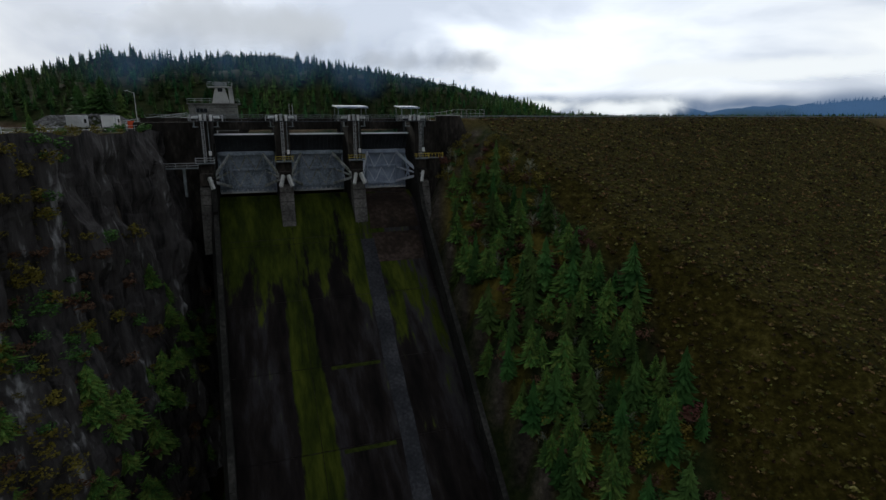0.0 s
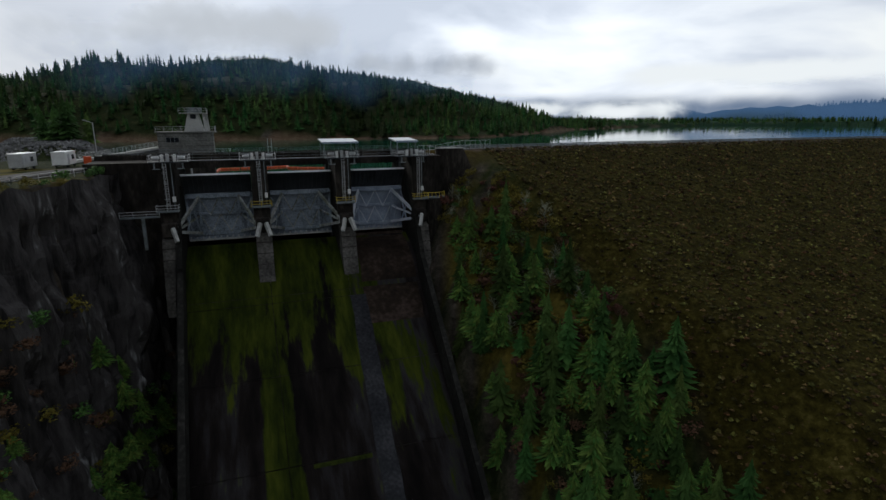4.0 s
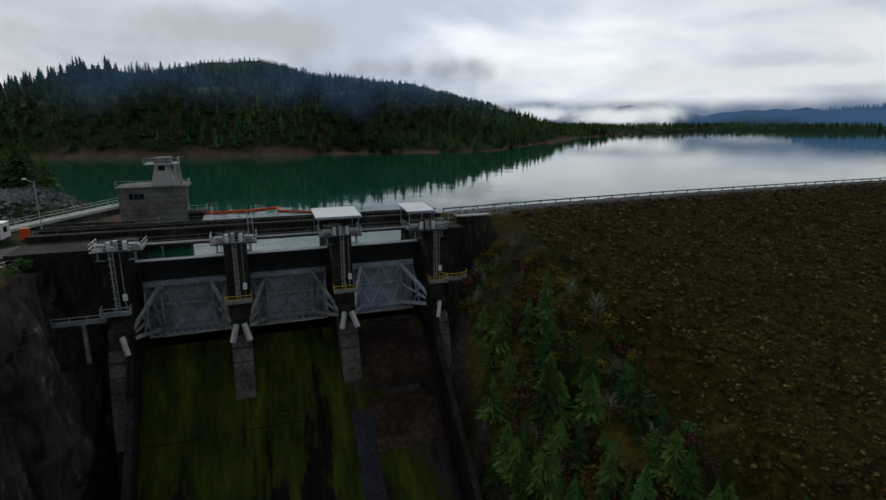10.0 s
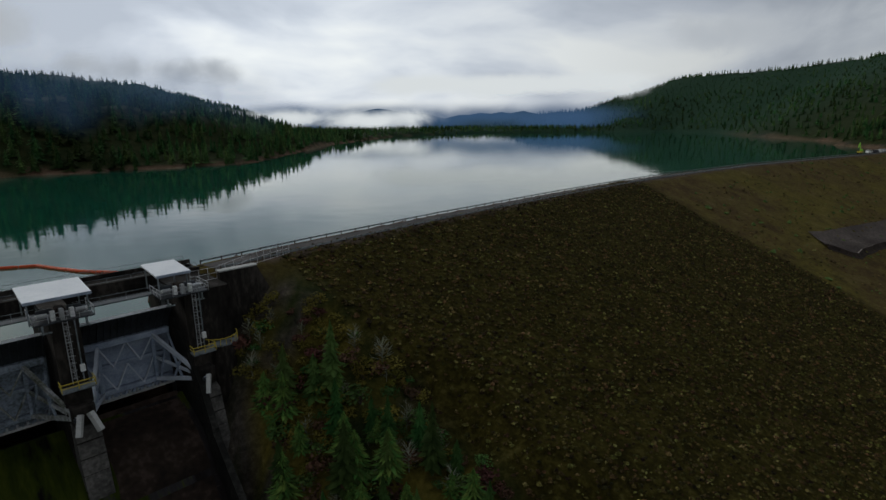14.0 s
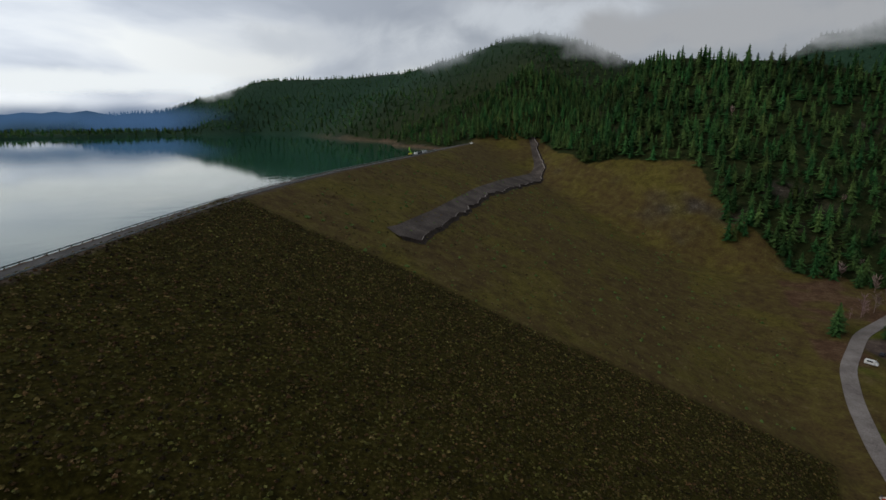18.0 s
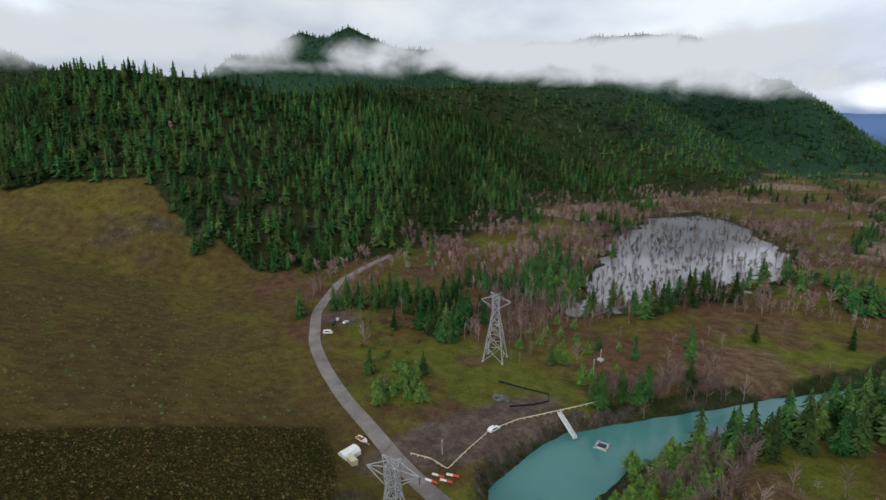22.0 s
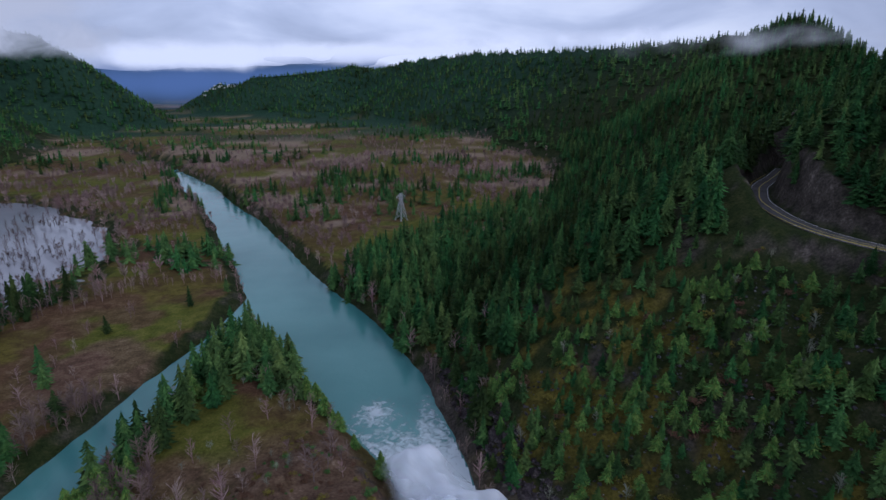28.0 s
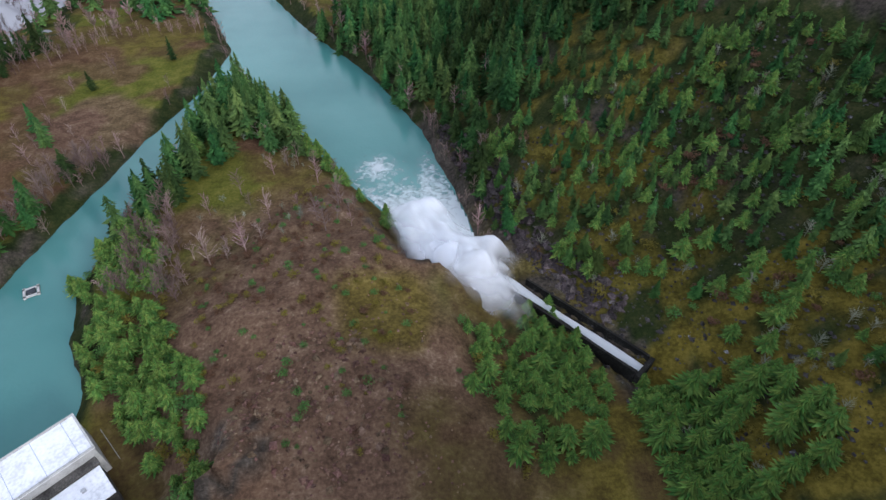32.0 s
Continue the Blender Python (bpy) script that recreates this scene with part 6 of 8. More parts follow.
# machines and vans at the far end of the crest
def vehicle(m, label, L=4.8, W=1.9, H=1.6, paint=WHITE, name="parked_car", van=False):
    c = thing(name, label, "car", m)
    bm = bmesh.new()
    hood = 0.62 * H
    prof = [(0, 0.35), (L, 0.35), (L, hood * 0.95), (L * 0.97, H * (0.98 if van else 0.62)), (L * 0.80, H), (L * (0.2 if van else 0.42), H), (L * (0.12 if van else 0.28), hood), (0.02 * L, hood * 0.92)]
    v0 = [bm.verts.new((x, -W / 2, z)) for x, z in prof]
    v1 = [bm.verts.new((x, W / 2, z)) for x, z in prof]
    n = len(prof)
    for i in range(n):
        bm.faces.new((v0[i], v0[(i + 1) % n], v1[(i + 1) % n], v1[i]))
    bm.faces.new(v0[::-1]); bm.faces.new(v1)
    body = part("body", bm, paint, c)
    for s in (-1, 1):
        part("side_window", box(bmesh.new(), L * 0.36, L * 0.8, s * W / 2 - 0.02, s * W / 2 + 0.02, hood, H * 0.93), BLACK, c)
        part("headlight", box(bmesh.new(), -0.03, 0.05, s * W * 0.36 - 0.15, s * W * 0.36 + 0.15, hood * 0.72, hood * 0.88), GALV, c)
        for x in (L * 0.18, L * 0.8):
            wh = part("wheel", bar(bmesh.new(), (x, s * W / 2 - 0.14, 0.34), (x, s * W / 2 + 0.04, 0.34), 0.68, 0.68, 12), BLACK, c)
            part("rim", bar(bmesh.new(), (x, s * W / 2 + 0.0, 0.34), (x, s * W / 2 + 0.055, 0.34), 0.4, 0.4, 10), GALV, wh)
    part("windscreen", bar(bmesh.new(), (L * (0.14 if van else 0.3), 0, hood + 0.05), (L * (0.19 if van else 0.4), 0, H * 0.96), W * 0.86, 0.05), BLACK, c)
    return c


SILVER = material("silver_car_paint", [(0.30, 0.31, 0.33), (0.42, 0.43, 0.45)], 0.5, 6, 0.35, 0.3, bump=0)
DARKPAINT = material("dark_car_paint", [(0.02, 0.022, 0.03), (0.04, 0.042, 0.05)], 0.5, 6, 0.3, 0.2, bump=0)
LIME = material("lime_green_paint", [(0.22, 0.50, 0.05), (0.30, 0.62, 0.08)], 0.5, 6, 0.45, bump=0)
for x, y, lab, pt in ((404, 254.5, "white pickup truck parked on the dam crest", WHITE), (412, 254.5, "dark pickup truck parked on the dam crest", DARKPAINT), (420, 256, "white van parked on the dam crest", WHITE), (428, 257, "silver car parked on the dam crest", SILVER), (600, 279, "white van at the far end of the dam crest", WHITE)):
    vehicle(pose(x, y, 0.1, 0, 0, 8), lab, 5.6, 2.0, 2.1, pt, van=True)
ex = thing("excavator", "lime green and yellow excavator on the dam crest", "excavator", pose(391, 252, 0.1, 0, 0, 10))
for s in (-1, 1):
    part("track", box(bmesh.new(), -1.8, 1.8, s * 1.1 - 0.3, s * 1.1 + 0.3, 0, 0.9, 0.25), BLACK, ex)
part("cab_body", box(bmesh.new(), -1.8, 1.4, -1.2, 1.2, 0.95, 2.0, 0.15), YELLOW, ex)
cb = part("cab", box(bmesh.new(), 0.2, 1.5, -1.2, 0.0, 2.0, 3.1, 0.1), LIME, ex)
part("cab_window", box(bmesh.new(), 0.4, 1.53, -1.23, -0.1, 2.3, 2.95), BLACK, cb)
part("boom_arm", bar(bmesh.new(), (1.2, 0.3, 1.8), (-1.2, 0.3, 7.4), 0.4, 0.6), LIME, ex)
part("stick_arm", bar(bmesh.new(), (-1.2, 0.3, 7.4), (-3.0, 0.3, 4.2), 0.35, 0.5), LIME, ex)
part("bucket", box(bmesh.new(), -3.5, -2.6, -0.2, 0.8, 3.4, 4.3, 0.1), STEEL_DARK, ex)

# ---------------------------------------------------------------- valley floor below the dam
def pylon(m, label, H=37.0, B=10.5):
    """A lattice transmission tower."""
    t = thing("transmission_tower", label, "pylon", m, "lattice towers of the power line")
    levels = [0, 0.22, 0.40, 0.54, 0.66, 0.76, 0.86, 0.93]
    half = [B / 2, B * 0.40, B * 0.31, B * 0.23, B * 0.17, B * 0.14, B * 0.16, B * 0.15]
    C = [[Vector((sx * h, sy * h, H * l)) for sx, sy in ((-1, -1), (1, -1), (1, 1), (-1, 1))] for l, h in zip(levels, half)]
    for a, b in zip(C[:-1], C[1:]):
        for k in range(4):
            j = (k + 1) % 4
            part("leg", bar(bmesh.new(), a[k], b[k], 0.32), GALV, t)
            part("brace", bar(bmesh.new(), a[k], b[j], 0.2), GALV, t)
            part("brace", bar(bmesh.new(), a[j], b[k], 0.2), GALV, t)
            part("strut", bar(bmesh.new(), b[k], b[j], 0.18), GALV, t)
    for s in (-1, 1):
        tip = Vector((s * B * 0.75, 0, H * 0.87))
        for q in (C[5], C[7]):
            for k in ((1, 2) if s > 0 else (0, 3)):
                part("cross_arm", bar(bmesh.new(), q[k], tip, 0.2), GALV, t)
        peak = Vector((s * B * 0.28, 0, H))
        for k in range(4):
            part("peak_brace", bar(bmesh.new(), C[7][k], peak, 0.18), GALV, t)
        ins = part("insulator", bar(bmesh.new(), tip, tip - Vector((0, 0, 2.2)), 0.28, 0.28, 6), STEEL_DARK, t)
    for k in range(4):
        part("footing", box(bmesh.new(), C[0][k].x - 0.5, C[0][k].x + 0.5, C[0][k].y - 0.5, C[0][k].y + 0.5, -0.8, 0.25), CONCRETE_LIGHT, t)
    return t


PYL = [((114, -2), -84.0, 34), ((213, -106), -84.3, 37), ((-13, -471), -82.0, 26), ((420, -400), -80.0, 36)]
for (x, y), z, h in PYL[:3]:
    pylon(pose(x, y, z, 0, 0, 40), "grey galvanised lattice transmission tower standing in the valley", h, 10.5 if h > 30 else 8)


def wires(a, b, za, zb, ha, hb, label):
    w = thing("power_line", label, "cable")
    a, b = Vector((*a, za)), Vector((*b, zb))
    for s, fr in ((-1, 0.83), (1, 0.83), (0, 0.86), (-0.35, 1.0), (0.35, 1.0)):
        o = Vector((math.cos(radians(40)), math.sin(radians(40)), 0)) * s * 7.6
        p, q = a + o + Vector((0, 0, ha * fr)), b + o + Vector((0, 0, hb * fr))
        bm = bmesh.new()
        ring = []
        for i in range(19):
            f = i / 18
            c = p.lerp(q, f) - Vector((0, 0, 0.045 * (q - p).length * 4 * f * (1 - f)))
            ring.append([bm.verts.new(c + Vector(o_)) for o_ in ((0.05, 0, -0.03), (-0.05, 0, -0.03), (0, 0, 0.05))])
        for g, h in zip(ring[:-1], ring[1:]):
            for j in range(3):
                bm.faces.new((g[j], g[(j + 1) % 3], h[(j + 1) % 3], h[j]))
        part("wire", bm, STEEL_DARK, w)


wires(PYL[0][0], PYL[1][0], PYL[0][1], PYL[1][1], PYL[0][2], PYL[1][2], "thin dark power cables sagging between lattice towers")
wires(PYL[1][0], PYL[3][0], PYL[1][1], PYL[3][1], PYL[1][2], PYL[3][2], "thin dark power cables leading away over the pond")


def motor_boat(m):
    b = thing("motor_boat", "small white motor boat with red seats on a trailer", "boat", m)
    bm = bmesh.new()
    rows = []
    for x, w, z0 in ((0, 0.95, 0.35), (1.5, 1.1, 0.3), (3.2, 1.1, 0.3), (4.8, 0.8, 0.4), (6.0, 0.08, 0.75)):
        rows.append([bm.verts.new(p) for p in ((x, -w, 1.3), (x, -w * 0.75, z0 + 0.15), (x, 0, z0), (x, w * 0.75, z0 + 0.15), (x, w, 1.3))])
    for p, q in zip(rows[:-1], rows[1:]):
        for i in range(4):
            bm.faces.new((p[i], p[i + 1], q[i + 1], q[i]))
    bm.faces.new(rows[0][::-1])
    part("hull", bm, WHITE, b)
    part("deck", box(bmesh.new(), 0.2, 3.4, -0.85, 0.85, 0.75, 0.85), BARK, b, "brown inner deck")
    part("foredeck", box(bmesh.new(), 3.6, 5.0, -0.6, 0.6, 1.22, 1.32, 0.04), WHITE, b)
    for x in (0.8, 2.4):
        part("seat", box(bmesh.new(), x, x + 0.6, -0.7, 0.7, 0.85, 1.25, 0.06), RED, b)
    part("windscreen", bar(bmesh.new(), (3.5, -0.7, 1.6), (3.5, 0.7, 1.6), 0.08, 0.6), BLACK, b)
    part("outboard_motor", box(bmesh.new(), -0.5, 0.0, -0.2, 0.2, 0.5, 1.7, 0.08), STEEL_DARK, b)
    tr = part("trailer_frame", bar(bmesh.new(), (-0.5, 0, 0.3), (7.2, 0, 0.35), 0.2), GALV, b)
    for s in (-1, 1):
        part("trailer_wheel", bar(bmesh.new(), (1.6, s * 1.1, 0.3), (1.6, s * 1.3, 0.3), 0.6, 0.6, 10), BLACK, tr)


motor_boat(pose(178.5, -15.5, -84.1, 0, 0, 200))
ct = thing("tent_garage", "white fabric tent garage with an arched roof", "tent", pose(170, -12.0, -84.1, 0, 0, 110))
part("canopy", prism(bmesh.new(), [(-2.6, 0), (-2.6, 1.9), (-1.6, 2.9), (0, 3.3), (1.6, 2.9), (2.6, 1.9), (2.6, 0)], "u", 0, 7.0), WHITE, ct)
part("door_flap", box(bmesh.new(), -0.04, 0.0, -1.6, 1.6, 0, 2.5), GALV, ct)
CREAM = material("cream_paint", [(0.45, 0.42, 0.28), (0.60, 0.56, 0.38)], 0.5, 8, 0.6, bump=0.05)
sc = thing("shipping_container", "cream shipping container beside the tent garage", "container", pose(161.5, -8.2, -84.1, 0, 0, 8))
part("body", box(bmesh.new(), 0, 7.5, -1.25, 1.25, 0.1, 2.7, 0.04), CREAM, sc)
for i in range(14):
    part("corrugation", box(bmesh.new(), 0.3 + i * 0.52, 0.5 + i * 0.52, -1.3, 1.3, 0.2, 2.6), CREAM, sc)
part("door", box(bmesh.new(), -0.05, 0.0, -1.15, 1.15, 0.2, 2.6), CREAM, sc)
TARP = material("grey_white_tarpaulin", [(0.34, 0.34, 0.38), (0.50, 0.50, 0.55), (0.62, 0.62, 0.66)], 0.6, 5, 0.6, bump=0.6, bump_dist=0.15)
tp = thing("covered_load", "large object wrapped in a grey-white tarpaulin", "tarpaulin", pose(149.5, 1.0, -84.2, 0, 0, 20))
bm = bmesh.new()
box(bm, -3.2, 3.2, -2.6, 2.6, 0, 4.2, 0.7)
bmesh.ops.subdivide_edges(bm, edges=bm.edges[:], cuts=4, use_grid_fill=True)
for v in bm.verts:
    v.co += Vector((noise.noise(v.co * 0.9), noise.noise(v.co * 0.9 + Vector((9, 0, 0))), noise.noise(v.co * 0.7 + Vector((0, 9, 0))))) * 0.35
part("tarpaulin", bm, TARP, tp)
for z in (1.2, 2.8):
    part("rope", box(bmesh.new(), -3.3, 3.3, -2.75, -2.68, z, z + 0.06), STEEL_DARK, tp)
for i, (x, y) in enumerate(((140, -28), (141.5, -31.5), (137.5, -32.5), (139, -36))):
    b = thing("spare_boom_float", "red and white float segment stored on the gravel yard", "float", pose(x, y, -84.0, 0, 0, 30 + i * 4), "stored boom floats")
    part("white_half", bar(bmesh.new(), (0, 0, 0.5), (2.4, 0, 0.5), 0.9, 0.9, 8), WHITE, b)
    part("red_half", bar(bmesh.new(), (-2.2, 0, 0.5), (0, 0, 0.5), 0.9, 0.9, 8), RED, b)
vehicle(pose(290, -43, -84.0, 0, 0, 60), "white van parked beside the valley road", 5.4, 2.0, 2.2, WHITE, van=True)
vehicle(pose(308, -50, -84.0, 0, 0, 150), "dark car parked on the gravel lay-by", 4.6, 1.8, 1.5, DARKPAINT)
vehicle(pose(313, -54, -84.0, 0, 0, 160), "silver car parked on the gravel lay-by", 4.6, 1.8, 1.5, SILVER)
vehicle(pose(304, -58, -84.0, 0, 0, 120), "white car parked on the gravel lay-by", 4.6, 1.8, 1.5, WHITE)
vehicle(pose(156.5, -68, -84.0, 0, 0, 100), "white pickup truck parked by the river fence", 5.6, 2.0, 1.8, WHITE)
bf = thing("bank_fence", "low wooden post-and-rail fence along the tailrace bank", "fence")
railing(bf, [(143, -36, -84.1), (150, -50, -84.1), (156, -63, -84.1), (157, -78, -84.1), (154, -97, -84.1), (151, -118, -84.1)], 1.0, 3.0, CREAM, rails=(0.9,), w=0.3)
railing(bf, [(143, -36, -84.1), (151, -34, -84.1), (158, -29, -84.1)], 1.0, 3.0, CREAM, rails=(0.9,), w=0.3)
gw = thing("gangway", "pale aluminium gangway ramp from the bank down to the water", "gangway")
ga, gb = Vector((153, -97, -83.6)), Vector((142.5, -97, -90.4))
part("deck", bar(bmesh.new(), ga, gb, 1.5, 0.2), GALV, gw)
for s in (-1, 1):
    o = Vector((0, s * 0.75, 0.0))
    part("side_rail", bar(bmesh.new(), ga + o + Vector((0, 0, 1.0)), gb + o + Vector((0, 0, 1.0)), 0.16), WHITE, gw)
    part("side_beam", bar(bmesh.new(), ga + o, gb + o, 0.25, 0.4), WHITE, gw)
    for i in range(7):
        p = ga.lerp(gb, i / 6) + o
        part("post", bar(bmesh.new(), p, p + Vector((0, 0, 1.0)), 0.1), WHITE, gw)
fl = thing("floating_dock", "square grey floating dock frame on the tailrace", "dock", pose(133.5, -103, -91, 0, 0, 25))
for a, b in (((-2.6, -2), (2.6, -2)), ((-2.6, 2), (2.6, 2)), ((-2.2, -2.8), (-2.2, 2.8)), ((2.2, -2.8), (2.2, 2.8))):
    part("pontoon", bar(bmesh.new(), (*a, 0.25), (*b, 0.25), 0.8, 0.7), CONCRETE_LIGHT, fl)
part("trap", box(bmesh.new(), -1.4, 1.4, -1.2, 1.2, 0.1, 0.9, 0.1), STEEL_DARK, fl)
pi_ = thing("rubble_pile", "pile of pale grey stones on the gravel", "stones", kind="stuff")
rv = random.Random(5)
V_, F_ = [], []
for i in range(160):
    a, r = rv.random() * 6.28, 4.2 * math.sqrt(rv.random())
    x, y, s = 176 + r * math.cos(a), -83 + r * 0.7 * math.sin(a), rv.uniform(0.25, 0.6)
    z = -84 + 0.9 * (1 - r / 4.4)
    k = len(V_)
    V_ += [(x + s * rv.uniform(0.6, 1) * dx, y + s * rv.uniform(0.6, 1) * dy, z + s * rv.uniform(0.5, 0.9) * dz) for dx, dy, dz in ((-1, -1, -1), (1, -1, -1), (1, 1, -1), (-1, 1, -1), (-1, -1, 1), (1, -1, 1), (1, 1, 1), (-1, 1, 1))]
    F_ += [tuple(k + j for j in q) for q in ((0, 3, 2, 1), (4, 5, 6, 7), (0, 1, 5, 4), (1, 2, 6, 5), (2, 3, 7, 6), (3, 0, 4, 7))]
mesh_of("stones", V_, F_, RIPRAP_GREY).parent = pi_
df = thing("silt_fence", "low black silt fence curving across the meadow", "fence")
P, N = line_frame([(190, -92), (178, -98), (168, -104), (163, -100), (164, -92), (168, -82)], 3.0)
for a, b in zip(P[:-1], P[1:]):
    part("panel", bar(bmesh.new(), (*a, -83.8), (*b, -83.8), 0.35, 0.9), BLACK, df)
for x, y, h in ((152, -39, 6), (181, -150, 7), (172, -136, 8)):
    po = thing("utility_pole", "short pale utility pole on the meadow", "pole", pose(x, y, -84.2))
    part("pole", bar(bmesh.new(), (0, 0, 0), (0, 0, h), 0.3, 0.3, 8), CONCRETE_LIGHT, po)
    part("cap", box(bmesh.new(), -0.25, 0.25, -0.25, 0.25, h, h + 0.6, 0.05), GALV, po)
pb = thing("pump_box", "pale concrete pump box in a stone ring on the meadow", "utility box", pose(183, -152, -84.2, 0, 0, 20))
part("body", box(bmesh.new(), -1.5, 1.5, -1, 1, 0, 1.1, 0.1), CONCRETE_LIGHT, pb)
part("lid", box(bmesh.new(), -0.6, 0.6, -0.5, 0.5, 1.1, 1.3, 0.05), GALV, pb)

# powerhouse beside the tailrace
ph = thing("powerhouse", "concrete powerhouse with a white flat roof beside the tailrace", "building", Matrix(((0.76, -0.65, 0, 91), (0.65, 0.76, 0, -41), (0, 0, 1, 0), (0, 0, 0, 1))))
ROOF_MEMBRANE = material("white_roof_membrane", [(0.55, 0.56, 0.58), (0.72, 0.73, 0.75), (0.80, 0.81, 0.82)], 0.15, 8, 0.6, bump=0.2, bump_dist=0.05)
part("wall", box(bmesh.new(), 0, 40, 0, 13, -92, -76.3), CONCRETE_LIGHT, ph)
part("roof", box(bmesh.new(), -0.3, 40.3, -0.3, 13.3, -76.3, -76.0, 0.05), ROOF_MEMBRANE, ph)
for y0, y1 in ((-0.3, 0.2), (12.8, 13.3)):
    part("parapet", box(bmesh.new(), -0.3, 40.3, y0, y1, -76.0, -75.6), CONCRETE_LIGHT, ph)
part("parapet", box(bmesh.new(), -0.3, 0.2, 0.2, 12.8, -76.0, -75.6), CONCRETE_LIGHT, ph)
for i in range(5):
    part("roof_seam", box(bmesh.new(), 3 + i * 7.4, 3.12 + i * 7.4, 0.2, 12.8, -76.0, -75.96), STEEL_GREY, ph)
part("annex_wall", box(bmesh.new(), 1.5, 38, 13, 25, -92, -80.3), CONCRETE, ph)
part("annex_roof", box(bmesh.new(), 1.3, 38.2, 15.5, 25.2, -80.3, -80.0, 0.05), ROOF_MEMBRANE, ph, "lower white roof of the annex")
part("ledge", box(bmesh.new(), 1.0, 38, 13, 15.5, -80.3, -79.2), CONCRETE, ph)
for i in range(4):
    part("roof_vent", box(bmesh.new(), 6 + i * 8, 7 + i * 8, 19, 20, -80.0, -79.2, 0.08), GALV, ph)
railing(ph, [(-2.5, -0.2, -88), (-2.5, 12, -88)], 1.1, 2.4)
part("side_walk", box(bmesh.new(), -2.8, 0, -0.2, 14, -92, -88), CONCRETE, ph)

# outlet chute with its jet of water
oc = thing("outlet_chute", "dark concrete outlet chute carrying a white jet of water", "chute", kind="structure")
o0, o1 = Vector((-66, -43.0, -86.0)), Vector((-37, -80, -87.2))
dv = (o1 - o0).normalized()
nv = Vector((-dv.y, dv.x, 0))
for s, h in ((-1, 2.6), (1, 3.4)):
    part("side_wall", bar(bmesh.new(), o0 + nv * s * 4.2 + Vector((0, 0, h / 2 - 1)), o1 + nv * s * 4.2 + Vector((0, 0, h / 2 - 1)), 0.8, h + 2), WALL_NEAR_BLACK, oc)
part("floor", bar(bmesh.new(), o0 - Vector((0, 0, 1.2)), o1 - Vector((0, 0, 1.2)), 8.4, 1.0), CONCRETE_DARK, oc)
part("headwall", bar(bmesh.new(), o0 - dv * 1.0 - nv * 4.6 + Vector((0, 0, 0.6)), o0 - dv * 1.0 + nv * 4.6 + Vector((0, 0, 0.6)), 1.4, 3.4), WALL_NEAR_BLACK, oc)


def foam_material(name, lo, hi, scale, white=(0.85, 0.88, 0.90), detail=7):
    """White water or spray: bright scattering matter with gaps; its thickness is stored on the mesh."""
    m = bpy.data.materials.new(name)
    m.use_nodes = True
    n, l = m.node_tree.nodes, m.node_tree.links
    n.remove(n["Principled BSDF"])
    d = n.new("ShaderNodeBsdfDiffuse"); d.inputs["Color"].default_value = (*white, 1)
    t = n.new("ShaderNodeBsdfTranslucent"); t.inputs["Color"].default_value = (*white, 1)
    ad = n.new("ShaderNodeMixShader"); ad.inputs[0].default_value = 0.5
    l.new(d.outputs[0], ad.inputs[1]); l.new(t.outputs[0], ad.inputs[2])
    tr = n.new("ShaderNodeBsdfTransparent")
    mix = n.new("ShaderNodeMixShader")
    tc = n.new("ShaderNodeTexCoord")
    q = n.new("ShaderNodeTexNoise"); q.inputs["Scale"].default_value = scale; q.inputs["Detail"].default_value = detail; q.inputs["Distortion"].default_value = 0.1 * detail
    l.new(tc.outputs["Object"], q.inputs["Vector"])
    at = n.new("ShaderNodeAttribute"); at.attribute_name = "thickness"
    ml = n.new("ShaderNodeMath"); ml.operation = "ADD"
    mr = n.new("ShaderNodeMapRange"); mr.inputs[1].default_value, mr.inputs[2].default_value = lo, hi
    mr.interpolation_type = "SMOOTHSTEP"
    l.new(q.outputs["Fac"], ml.inputs[0]); l.new(at.outputs["Fac"], ml.inputs[1]); l.new(ml.outputs[0], mr.inputs[0])
    l.new(mr.outputs[0], mix.inputs[0]); l.new(tr.outputs[0], mix.inputs[1]); l.new(ad.outputs[0], mix.inputs[2])
    l.new(mix.outputs[0], n["Material Output"].inputs[0])
    return m


def dense_sheet(name, X, Y, Z, D, mat, parent=None):
    ny, nx = X.shape
    i = np.arange((nx - 1) * (ny - 1))
    q = (i // (nx - 1)) * nx + i % (nx - 1)
    ob = mesh_of(name, np.stack([X, Y, Z], -1).reshape(-1, 3), np.stack([q, q + 1, q + nx + 1, q + nx], 1), mat, True)
    at = ob.data.attributes.new("thickness", "FLOAT", "POINT")
    at.data.foreach_set("value", D.astype(np.float32).ravel())
    if parent is not None:
        ob.parent = parent
    return ob


JET = foam_material("jet_foam", 0.55, 0.95, 0.9)
FOAM = foam_material("river_foam", 0.78, 1.3, 0.34)
SPRAY = foam_material("spray", 0.15, 1.65, 0.06, (0.92, 0.94, 0.97), 2)
jw = tagged(new("water_jet"), "white jet of water rushing down the outlet chute", "water", kind="stuff")
U_, S_ = np.meshgrid(np.linspace(-1, 1, 9), np.linspace(0, 1, 50))
wd = 1.35 + 0.3 * np.sin(S_ * 9) + 1.2 * S_ ** 4
cx = o0.x + (o1.x - o0.x) * (S_ * 1.32 + 0.0)
cy = o0.y + (o1.y - o0.y) * (S_ * 1.32 + 0.0)
jx, jy = cx + nv.x * U_ * wd, cy + nv.y * U_ * wd
jz = o0.z + 0.6 + (o1.z - o0.z) * S_ + 0.5 * (1 - U_ ** 2) - 2.5 * smooth(0.8, 1.0, S_)
